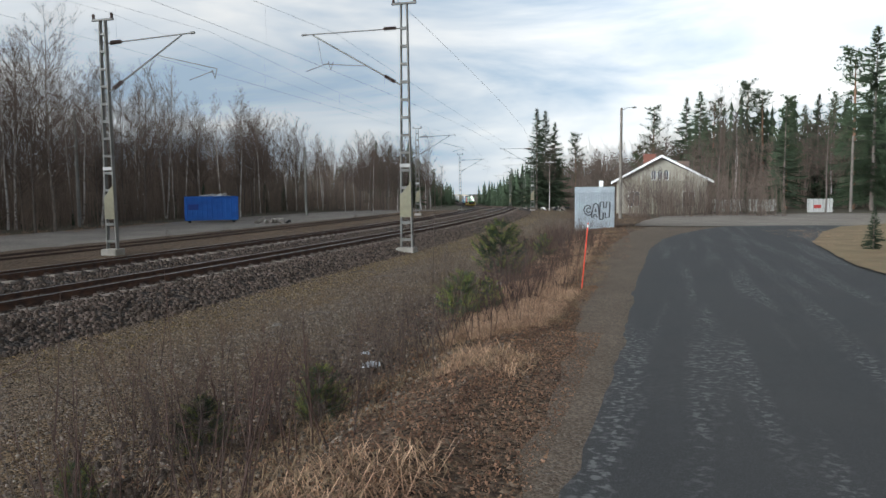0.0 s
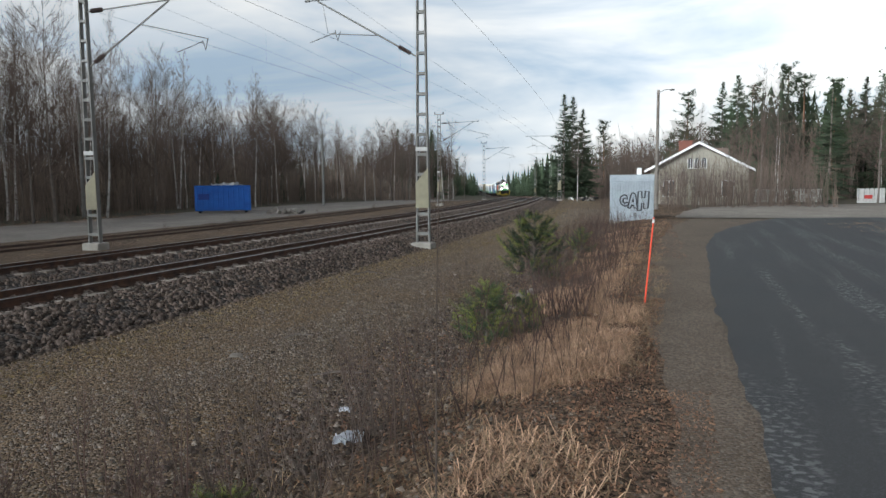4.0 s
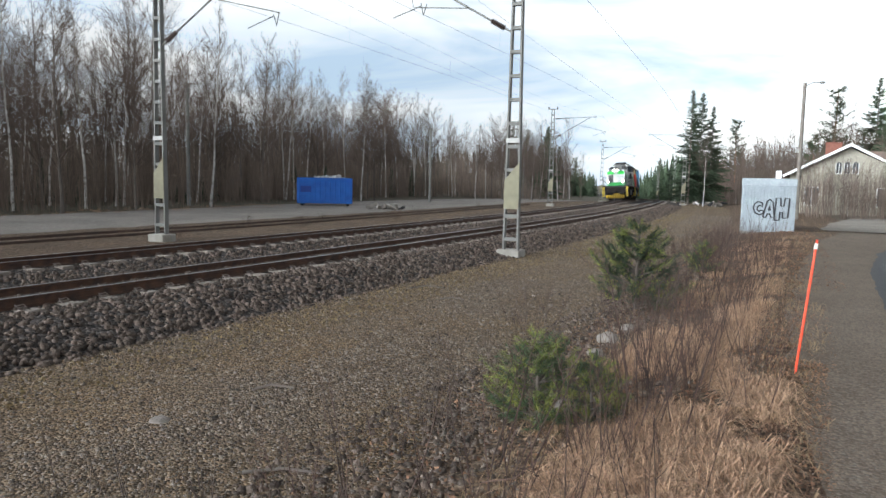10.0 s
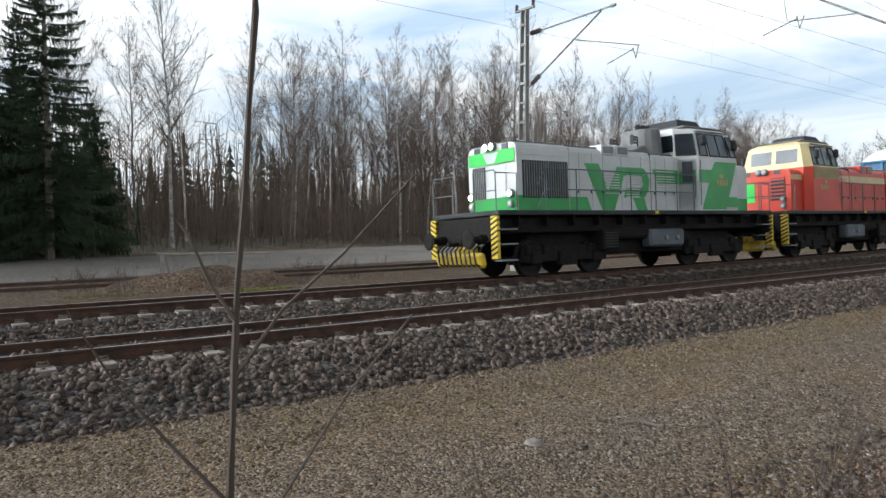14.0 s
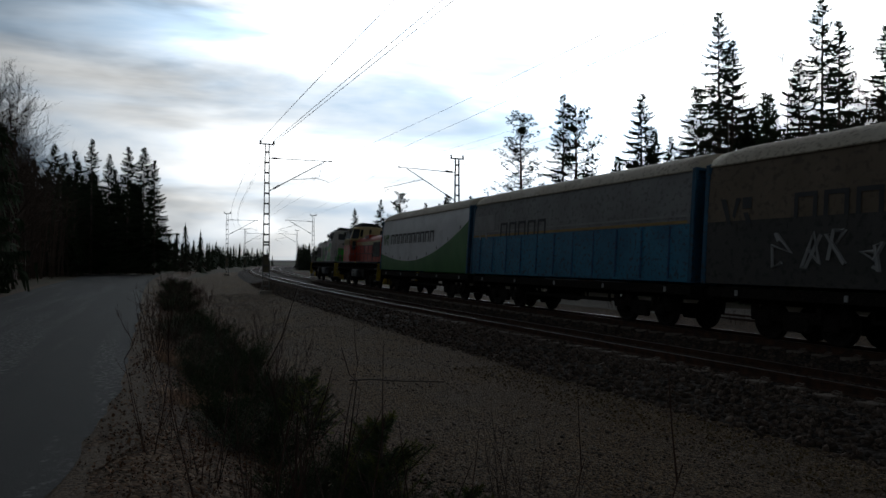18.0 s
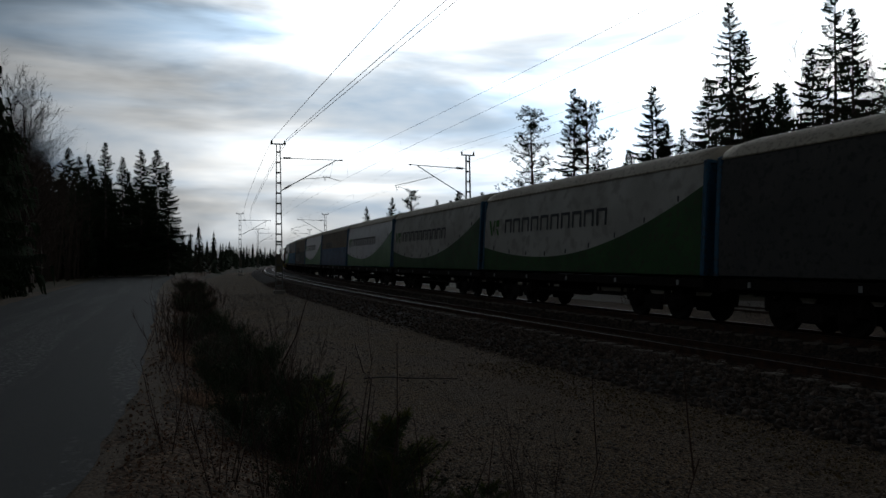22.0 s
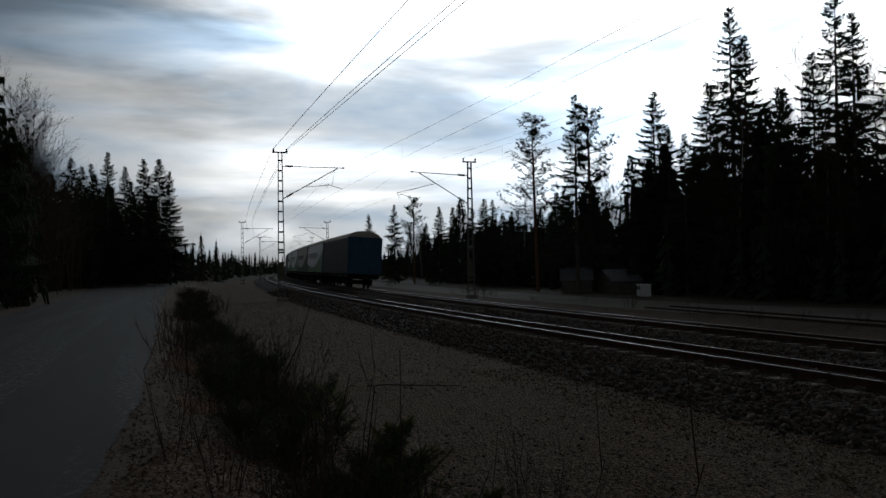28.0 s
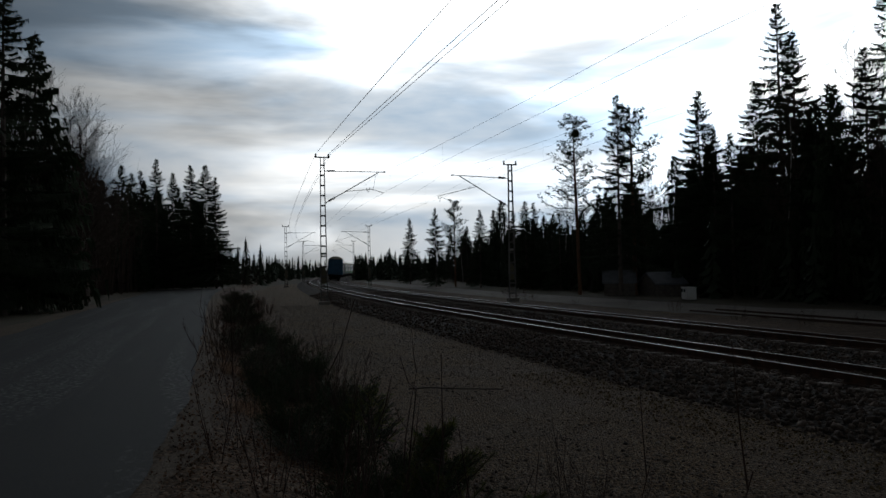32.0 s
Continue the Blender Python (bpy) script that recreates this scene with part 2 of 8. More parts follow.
mat("mast_base", (0.34, 0.31, 0.27), (0.25, 0.225, 0.19), 0.95, 0, 4.0, 0.4, 40.0, (0.27, 0.24, 0.2))
mat("mast_sheet", (0.205, 0.185, 0.115), (0.16, 0.142, 0.09), 0.6, 0.1, 3.0, 0.1, 30.0)
mat("insulator", (0.06, 0.04, 0.035), (0.09, 0.06, 0.05), 0.3, 0, 5.0, 0.0)
mat("wire", (0.12, 0.12, 0.125), (0.09, 0.09, 0.09), 0.5, 0.6, 3.0, 0.0)
mat("skip_blue", (0.006, 0.12, 0.46), (0.006, 0.085, 0.35), 0.5, 0.0, 1.5, 0.1, 30.0, (0.008, 0.13, 0.50))
mat("skip_load", (0.5, 0.5, 0.5), (0.3, 0.27, 0.25), 0.8, 0, 5.0, 0.3)
mat("hut_steel", (0.29, 0.32, 0.335), (0.22, 0.25, 0.265), 0.6, 0.0, 1.2, 0.1, 30.0, (0.45, 0.48, 0.49))
mat("graffiti_black", (0.02, 0.02, 0.022), (0.04, 0.04, 0.045), 0.5, 0, 6.0, 0.0)
mat("graffiti_faint", (0.40, 0.47, 0.47), (0.36, 0.43, 0.42), 0.6, 0, 6.0, 0.0)
mat("dark_steel", (0.018, 0.018, 0.019), (0.03, 0.029, 0.028), 0.7, 0.2, 4.0, 0.3, 30.0)
mat("orange_paint", (0.85, 0.09, 0.03), (0.75, 0.07, 0.03), 0.5, 0, 4.0, 0.0, emit=None)
mat("plaster", (0.31, 0.285, 0.23), (0.235, 0.21, 0.165), 0.9, 0, 0.7, 0.2, 12.0, (0.42, 0.38, 0.31))
mat("roof_tile", (0.20, 0.13, 0.10), (0.14, 0.10, 0.085), 0.85, 0, 1.5, 0.4, 12.0, (0.10, 0.10, 0.07))
mat("white_paint", (0.78, 0.77, 0.74), (0.68, 0.66, 0.62), 0.6, 0, 2.0, 0.05, 30.0)
mat("wood_grey", (0.19, 0.165, 0.14), (0.12, 0.10, 0.085), 0.9, 0, 4.0, 0.3, 30.0)
mat("window_dark", (0.05, 0.062, 0.072), (0.035, 0.045, 0.052), 0.13, 0, 2.0, 0.0)
mat("bark_birch", (0.60, 0.57, 0.53), (0.30, 0.26, 0.23), 0.9, 0, 2.2, 0.3, 7.0, (0.11, 0.095, 0.085), alt=0.3)
mat("bark_dark", (0.10, 0.082, 0.068), (0.15, 0.12, 0.10), 0.95, 0, 4.0, 0.4, 20.0, alt=0.3)
mat("twig", (0.105, 0.074, 0.056), (0.068, 0.048, 0.037), 0.95, 0, 3.0, 0.0, alt=0.25)
mat("twig_red", (0.078, 0.042, 0.030), (0.044, 0.027, 0.021), 0.9, 0, 6.0, 0.0, alt=0.3)
mat("spruce", (0.048, 0.072, 0.034), (0.030, 0.047, 0.023), 0.85, 0, 1.5, 0.0, alt=0.3)
mat("pine", (0.040, 0.062, 0.022), (0.026, 0.043, 0.017), 0.85, 0, 1.5, 0.0, alt=0.3)
mat("pine_young", (0.165, 0.17, 0.028), (0.06, 0.078, 0.02), 0.8, 0, 4.0, 0.0, alt=0.3)
mat("pine_bark", (0.24, 0.12, 0.065), (0.16, 0.09, 0.06), 0.9, 0, 3.0, 0.4, 15.0)
mat("dry_lawn", (0.25, 0.165, 0.085), (0.17, 0.11, 0.055), 0.95, 0, 0.8, 0.6, 12.0, (0.17, 0.15, 0.06), dist=0.03)
mat("thicket_brown", (0.20, 0.147, 0.112), (0.125, 0.093, 0.072), 0.95, 0, 0.6, 0.0, alt=0.25, island=True)
mat("junction_gravel", (0.27, 0.235, 0.20), (0.20, 0.17, 0.14), 0.95, 0, 0.3, 0.5, 14.0, (0.20, 0.175, 0.15), dist=0.02, cells=14.0, spread=(0.75, 1.25), spec=0.2)
mat("thicket_dark", (0.135, 0.098, 0.074), (0.085, 0.062, 0.048), 0.95, 0, 0.6, 0.0, alt=0.3, island=True)
mat("dead_moss", (0.175, 0.125, 0.055), (0.13, 0.085, 0.042), 0.95, 0, 3.0, 0.0, alt=0.4, island=True)
mat("straw", (0.45, 0.285, 0.178), (0.24, 0.135, 0.08), 0.85, 0, 3.0, 0.0, alt=0.6, island=True)
mat("gravel_stone", (0.195, 0.156, 0.122), (0.066, 0.048, 0.036), 0.9, 0, 8.0, 0.3, 60.0, (0.20, 0.18, 0.16), alt=0.75, island=True, spec=0.15)
mat("boulder", (0.24, 0.205, 0.175), (0.17, 0.145, 0.125), 0.9, 0, 6.0, 0.4, 40.0)
mat("plastic_litter", (0.50, 0.51, 0.53), (0.36, 0.37, 0.40), 0.35, 0, 9.0, 0.0)


def scuff_asphalt():
    """Pale worn streaks on the road."""
    nt = M("asphalt").node_tree
    N, K = nt.nodes.new, nt.links.new
    bs = nt.nodes["Principled BSDF"]
    old = bs.inputs["Base Color"].links[0].from_socket
    tc, mp, a, b = N("ShaderNodeTexCoord"), N("ShaderNodeMapping"), N("ShaderNodeTexNoise"), N("ShaderNodeTexNoise")
    mp.vector_type = "TEXTURE"
    mp.inputs["Rotation"].default_value, mp.inputs["Scale"].default_value = (0, 0, radians(-19)), (0.67, 12.0, 1.0)
    a.inputs["Scale"].default_value, b.inputs["Scale"].default_value = 1.1, 14.0
    b.inputs["Detail"].default_value = 6.0
    K(tc.outputs["Object"], mp.inputs["Vector"]), K(mp.outputs["Vector"], a.inputs["Vector"]), K(tc.outputs["Object"], b.inputs["Vector"])
    ra, rb, mu, mx = N("ShaderNodeMapRange"), N("ShaderNodeMapRange"), N("ShaderNodeMath"), N("ShaderNodeMix")
    ra.inputs["From Min"].default_value, ra.inputs["From Max"].default_value = 0.50, 0.62
    rb.inputs["From Min"].default_value, rb.inputs["From Max"].default_value = 0.52, 0.62
    mu.operation, mx.data_type = "MULTIPLY", "RGBA"
    K(a.outputs["Fac"], ra.inputs["Value"]), K(b.outputs["Fac"], rb.inputs["Value"])
    K(ra.outputs["Result"], mu.inputs[0]), K(rb.outputs["Result"], mu.inputs[1]), K(mu.outputs["Value"], mx.inputs["Factor"])
    K(old, mx.inputs["A"])
    mx.inputs["B"].default_value = (0.16, 0.157, 0.152, 1)
    K(mx.outputs["Result"], bs.inputs["Base Color"])


scuff_asphalt()
mat("mark_sign", (0.42, 0.41, 0.38), (0.34, 0.33, 0.30), 0.6, 0, 6.0, 0.0)
mat("moss_green", (0.17, 0.19, 0.03), (0.11, 0.13, 0.025), 0.95, 0, 3.0, 0.0, alt=0.3, island=True)
# cab side panes: the sky's reflection is put into the base colour
mat("window_sky_tint", (0.20, 0.235, 0.265), (0.13, 0.155, 0.175), 0.08, 0, 1.0, 0.0)
mat("grille_grey", (0.22, 0.22, 0.215), (0.15, 0.15, 0.145), 0.6, 0.2, 4.0, 0.0)

# ---- helpers of the place ----
def part(name, bm, material, parent=None, label=""):
    """Links a bmesh as one mesh object under a thing or a part."""
    me = bpy.data.meshes.new(name)
    bm.to_mesh(me)
    bm.free()
    for m in (material if isinstance(material, (list, tuple)) else [material]):
        me.materials.append(m)
    ob = new(name, me)
    ob.parent = parent
    if label:
        ob["label"] = label
    return ob


def sheet(name, verts, faces, material, parent=None, smooth=False):
    me = bpy.data.meshes.new(name)
    me.from_pydata([tuple(v) for v in verts], [], [tuple(f) for f in faces])
    for m in (material if isinstance(material, (list, tuple)) else [material]):
        me.materials.append(m)
    if smooth:
        me.polygons.foreach_set("use_smooth", [True] * len(me.polygons))
    me.update()
    ob = new(name, me)
    ob.parent = parent
    return ob


def empty(name, m=None, label="", category="", group="", kind=""):
    ob = new(name)
    ob.empty_display_size = 0.2
    if m is not None:
        ob.matrix_world = m
    return tagged(ob, label, category, group, kind)


def box(bm, size, at=(0, 0, 0), rot=None, bevel=0.0):
    m = Matrix.Translation(at) @ (rot or Matrix.Identity(4)) @ Matrix.Diagonal((*size, 1))
    r = bmesh.ops.create_cube(bm, size=1.0, matrix=m)
    if bevel:
        es = list({e for v in r["verts"] for e in v.link_edges})
        bmesh.ops.bevel(bm, geom=es, offset=bevel, segments=1, affect="EDGES")
    return r["verts"]


def tube(bm, pts, radii, sides=6, cap=True):
    """A tapered tube along points."""
    pts = [Vector(p) for p in pts]
    if not hasattr(radii, "__len__"):
        radii = [radii] * len(pts)
    rings, ref = [], None
    for i, p in enumerate(pts):
        d = (pts[min(i + 1, len(pts) - 1)] - pts[max(i - 1, 0)]).normalized()
        if ref is None:
            ref = d.orthogonal().normalized()
        ref = (ref - d * ref.dot(d)).normalized()
        w = d.cross(ref)
        rings.append([bm.verts.new(p + (ref * math.cos(a) + w * math.sin(a)) * radii[i]) for a in (math.tau * k / sides for k in range(sides))])
    for a, b in zip(rings, rings[1:]):
        for k in range(sides):
            bm.faces.new((a[k], a[(k + 1) % sides], b[(k + 1) % sides], b[k]))
    if cap:
        bm.faces.new(rings[0][::-1])
        bm.faces.new(rings[-1])


def lathe(bm, profile, sides=12, m=None):
    """Turns (radius, height) pairs about z."""
    m = m or Matrix.Identity(4)
    rings = [[bm.verts.new(m @ Vector((r * math.cos(a), r * math.sin(a), z))) for a in (math.tau * k / sides for k in range(sides))] for r, z in profile]
    for a, b in zip(rings, rings[1:]):
        for k in range(sides):
            bm.faces.new((a[k], a[(k + 1) % sides], b[(k + 1) % sides], b[k]))
    bm.faces.new(rings[0][::-1])
    bm.faces.new(rings[-1])


def prism(bm, outline, y0, y1, swap=None):
    """An outline in x, z pushed from y0 to y1."""
    a = [bm.verts.new((x, y0, z)) for x, z in outline]
    b = [bm.verts.new((x, y1, z)) for x, z in outline]
    n = len(a)
    bm.faces.new(a)
    bm.faces.new(b[::-1])
    for i in range(n):
        bm.faces.new((a[i], b[i], b[(i + 1) % n], a[(i + 1) % n]))
    bmesh.ops.recalc_face_normals(bm, faces=bm.faces[:])


# ---- the line of the railway: s metres along it, o metres to its left, z over the rails ----
SS = np.arange(-430.0, 561.0, 1.0)
KAPPA = np.interp(SS, [-220, -80, 0, 80, 200], [0.001025, 0.000998, 0.0017, 0.00204, 0.00020])
I0 = 430
_yaw = np.concatenate([[0.0], np.cumsum((KAPPA[1:] + KAPPA[:-1]) / 2)])
YAW = _yaw - _yaw[I0] + radians(-17.066)
TX, TY = -np.sin(YAW), np.cos(YAW)
PX = np.concatenate([[0.0], np.cumsum((TX[1:] + TX[:-1]) / 2)])
PY = np.concatenate([[0.0], np.cumsum((TY[1:] + TY[:-1]) / 2)])
PX, PY = PX - PX[I0] - 10.09, PY - PY[I0] + 10.598
GAUGE, CANT, SECOND = 1.584, 0.106, 4.27


def xy(s, o):
    yaw = np.interp(s, SS, YAW)
    return np.interp(s, SS, PX) - np.cos(yaw) * o, np.interp(s, SS, PY) - np.sin(yaw) * o


def fall(s, o=0.0):
    """The line and its bed drop gently towards the bend."""
    return np.interp(s, [82, 96, 300], [0.0, -0.16, -3.6]) * np.interp(o, [-40, -13, 13, 40], [0, 1, 1, 0])


def on(s, o, z=0.0):
    x, y = xy(s, o)
    return Vector((float(x), float(y), z + float(fall(s))))


def heading(s):
    return math.degrees(float(np.interp(s, SS, YAW)))


def so(x, y):
    """Where a point lies by the railway: arrays s, o."""
    x, y = np.atleast_1d(x).astype(float), np.atleast_1d(y).astype(float)
    s, o = np.empty_like(x), np.empty_like(x)
    for k in range(0, len(x), 4000):
        dx, dy = x[k:k + 4000, None] - PX[None, ::4], y[k:k + 4000, None] - PY[None, ::4]
        i = (dx * dx + dy * dy).argmin(1) * 4
        ex, ey = x[k:k + 4000] - PX[i], y[k:k + 4000] - PY[i]
        s[k:k + 4000] = SS[i] + ex * TX[i] + ey * TY[i]
        o[k:k + 4000] = -ex * TY[i] + ey * TX[i]
    return s, o


def road_z(s):
    return np.interp(s, [-140, -5, 10, 45, 120], [0.25, 0.25, -0.1, -0.2, -0.2])


def ground_z(s, o):
    """Height of the bare ground."""
    s, o = np.asarray(s, float), np.asarray(o, float)
    r = road_z(s)
    far = np.interp(o, [-9.6, -8.3, -7.6, -6.4, -3.0, 7.5, 8.6, 12, 26, 60, 400], [-0.40, -0.52, -0.50, -0.42, -0.42, -0.44, -0.46, -0.48, -0.46, -0.3, 1.0])
    w = np.clip((-9.0 - o) / 2.1, 0, 1)
    w = w * w * (3 - 2 * w)
    near = np.where(o < -11.1, r - 0.02 - np.interp(-o, [11, 11.3, 11.6, 19, 21], [0.0, 0.0, 0.03, 0.03, 0.0]), r - 0.02)
    near = near + np.clip((-o - 45) / 120, 0, 1) * 2.0
    return far * (1 - w) + near * w + fall(s, o)


def gz(x, y):
    s, o = so(x, y)
    return ground_z(s, o)


def rng(seed):
    return random.Random(seed)

# ---- ground, road, yard, track bed ----
def build_ground():
    a = np.concatenate([np.arange(-70, 70.01, 0.7), 70 + np.cumsum(1.0 * 1.16 ** np.arange(34))])
    a = np.concatenate([-(70 + np.cumsum(1.0 * 1.16 ** np.arange(34)))[::-1], a])
    gx, gy = np.meshgrid(a - 8, a + 10, indexing="ij")
    n = len(a)
    s, o = so(gx.ravel(), gy.ravel())
    z = ground_z(s, o)
    bumpy = np.array([noise.noise((x * 0.35, y * 0.35, 0)) for x, y in zip(gx.ravel(), gy.ravel())]) * 0.05
    calm = np.clip(np.maximum(-19.5 - o, o - 9.0), 0, 1)
    z = z + bumpy * calm - 0.06 * (1 - calm) - 0.06 * ((o > 9) & (o < 30))
    i, j = np.meshgrid(np.arange(n - 1), np.arange(n - 1), indexing="ij")
    k = (i * n + j).ravel()
    faces = np.stack([k, k + n, k + n + 1, k + 1], 1)
    g = sheet("ground", np.stack([gx.ravel(), gy.ravel(), z], 1).tolist(), faces.tolist(), M("forest_floor"), smooth=True)
    tagged(g, "brown ground with dead grass and old leaves", "ground", kind="structure")


def ribbon(name, edges, material, lift, label, category, step=1.0, cross=10, ragged=0.12, seed=1.0, crown=0.0):
    """A strip of ground cover between two edges o(s), draped on the ground. edges: rows of s, o_left, o_right."""
    e = np.array(edges, float)
    ss = np.arange(e[0, 0], e[-1, 0] + 0.01, step)
    lo, hi = np.interp(ss, e[:, 0], e[:, 1]), np.interp(ss, e[:, 0], e[:, 2])
    lo = lo + np.array([noise.noise((v * 0.7, seed, 0)) + 0.6 * noise.noise((v * 2.3, seed, 1)) for v in ss]) * ragged
    hi = hi + np.array([noise.noise((v * 0.7, seed, 5)) + 0.6 * noise.noise((v * 2.3, seed, 6)) for v in ss]) * ragged
    f = np.linspace(0, 1, cross + 1)
    S = np.repeat(ss[:, None], cross + 1, 1)
    O = lo[:, None] * (1 - f) + hi[:, None] * f
    X, Y = xy(S.ravel(), O.ravel())
    Z = ground_z(S.ravel(), O.ravel()) + lift + crown * np.tile(4 * f * (1 - f), len(ss))
    n = cross + 1
    i, j = np.meshgrid(np.arange(len(ss) - 1), np.arange(cross), indexing="ij")
    k = (i * n + j).ravel()
    faces = np.stack([k, k + 1, k + n + 1, k + n], 1)
    ob = sheet(name, np.stack([X, Y, Z], 1).tolist(), faces.tolist(), M(material), smooth=True)
    return tagged(ob, label, category, kind="structure")


build_ground()
ribbon("gravel_field", [(-140, -3.0, -9.0), (-70, -3.0, -8.8), (0, -3.0, -8.2), (40, -3.0, -7.5), (75, -3.0, -8.0), (110, -3.0, -7.5), (200, -3.0, -6.0)], "gravel_field", 0.012, "grey-brown gravel strip beside the railway", "gravel", 0.8, 12, 0.35, 2.0)
ribbon("bank", [(-140, -8.2, -11.4), (-30, -8.0, -11.2), (-8, -7.8, -11.6), (-3, -7.7, -12.4), (4, -7.6, -12.2), (10, -7.6, -11.7), (24, -7.4, -12.4), (40, -7.0, -14.5), (66, -7.6, -15.0), (110, -7.0, -12.0)], "soil", 0.004, "brown bank with dead leaves and straw", "bank", 0.6, 10, 0.1, 8.0)
ribbon("trackside", [(-150, 7.4, 11.5), (20, 7.4, 17), (130, 7.4, 13.5)], "soil", 0.006, "brown weedy strip behind the tracks", "ground", 1.0, 8, 0.1, 9.0)
ribbon("verge", [(-95, -10.2, -18.6), (-30, -10.3, -17.6), (-18, -10.5, -18.0), (-7, -10.95, -18.6), (-3, -11.95, -19.0), (0, -11.8, -19.1), (5, -11.45, -19.3), (8, -11.15, -19.4), (13, -10.95, -19.6), (22, -11.2, -20.6), (32, -12.0, -24), (40, -13.5, -34)], "dirt_verge", 0.02, "sandy brown road verge", "verge", 0.8, 14, 0.25, 3.0)
ribbon("road", [(-84, -11.9, -19.5), (-65, -11.6, -17.9), (-45, -11.2, -17.0), (-24, -10.9, -16.4), (-10, -11.1, -16.8), (-6, -11.5, -17.3), (-3.5, -12.2, -17.6), (0, -12.3, -18.0), (10, -12.3, -18.4), (20, -12.7, -19.6), (26, -13.4, -21.5), (31, -14.6, -26.0), (36, -16.4, -32.0), (40, -18.2, -40.0)], "asphalt", 0.045, "worn grey asphalt road with cracked pale patches", "road", 0.4, 16, 0.10, 4.0, 0.03)
ribbon("lawn", [(9, -18.75, -19.2), (12, -18.3, -24), (15, -18.2, -28), (24, -19.2, -28.5), (32, -21.6, -29), (38, -24.2, -29), (42, -28, -28.6)], "dry_lawn", 0.10, "straw-coloured dead lawn beside the road", "lawn", 0.6, 12, 0.10, 12.0)
ribbon("side_road", [(-91, -9, -120), (-84, -10, -120)], "yard_gravel", 0.05, "pale gravel side road", "road", 0.7, 40, 0.2, 5.0)
ribbon("cross_road", [(40, -12.5, -90), (48, -13.5, -90), (58, -16.0, -90), (64, -22, -90)], "junction_gravel", 0.05, "pale gravel yard and junction beyond the bend", "road", 0.8, 40, 0.4, 6.0)
ribbon("goods_yard", [(-150, 10.3, 14.5), (-60, 10.5, 15.5), (-30, 11.0, 17.0), (-12, 14.0, 24), (20, 16.0, 26.5), (60, 15.5, 29), (90, 14, 26), (130, 12, 19)], "yard_gravel", 0.02, "pale gravel loading yard behind the tracks", "yard", 0.9, 14, 0.5, 7.0)


def bed(o0, name, label):
    """The shaped ballast bed of one track, cross-section swept along it."""
    prof = [(-3.3, -0.46), (-2.75, -0.34), (-2.0, -0.16), (-1.35, -0.135), (-1.0, -0.125), (-0.7, -0.10), (0.0, -0.15), (0.7, -0.19), (1.0, -0.235), (1.5, -0.26), (2.15, -0.27)] if o0 == 0 else [(-2.13, -0.275), (-1.5, -0.17), (-1.0, -0.125), (-0.7, -0.10), (0.0, -0.15), (0.7, -0.19), (1.0, -0.235), (1.5, -0.27), (2.1, -0.29), (2.9, -0.42), (3.6, -0.5)]
    ss = np.concatenate([np.arange(-250, -60, 2.0), np.arange(-60, 80, 0.4), np.arange(80, 420, 2.0)])
    vs = []
    for s in ss:
        for o, z in prof:
            k = (noise.noise((s * 1.7, o * 2.0, o0)) * 0.03 + noise.noise((s * 0.5, o, 9)) * 0.03) * (0.35 if abs(o) < 1.6 else 1)
            p = on(s, o0 + o + (k * 3 if abs(o) > 2.4 else 0), z + k)
            vs.append(p)
    n = len(prof)
    fs = [(i * n + j, (i + 1) * n + j, (i + 1) * n + j + 1, i * n + j + 1) for i in range(len(ss) - 1) for j in range(n - 1)]
    ob = sheet(name, vs, fs, M("ballast_bed"), smooth=True)
    return tagged(ob, label, "ballast", kind="structure")


bed(0.0, "ballast_bed", "grey crushed-stone ballast under the nearer track")
bed(SECOND, "ballast_bed", "grey crushed-stone ballast under the farther track")


def rail_line(o0, side, name, parent):
    """One rail: foot, web and head, swept along the curve; the worn running face on top."""
    zc = -side * CANT / 2
    o = o0 + side * GAUGE / 2
    prof = [(-0.075, -0.172), (-0.075, -0.158), (-0.012, -0.135), (-0.012, -0.05), (-0.036, -0.036), (-0.036, -0.004), (-0.03, 0.0), (0.03, 0.0), (0.036, -0.004), (0.036, -0.036), (0.012, -0.05), (0.012, -0.135), (0.075, -0.158), (0.075, -0.172)]
    ss = np.concatenate([np.arange(-260, -80, 3.0), np.arange(-80, 100, 1.0), np.arange(100, 460, 3.0)])
    vs = [on(s, o + a, b + zc) for s in ss for a, b in prof]
    n = len(prof)
    fs, mi = [], []
    for i in range(len(ss) - 1):
        for j in range(n):
            k = (j + 1) % n
            fs.append((i * n + j, i * n + k, (i + 1) * n + k, (i + 1) * n + j))
            mi.append(1 if j == 6 else 0)
    ob = sheet(name, vs, fs, [M("rail_steel"), M("rail_head")], parent)
    ob.data.polygons.foreach_set("material_index", mi)
    return ob


def track(o0, label):
    tr = empty("railway_track", None, label, "railway track", "tracks of the line")
    for side in (-1, 1):
        rail_line(o0, side, "rail", tr)
    return tr


TRACKS = [track(0.0, "rusty steel railway track with concrete sleepers, nearer of two"), track(SECOND, "steel railway track with concrete sleepers, used by the train")]


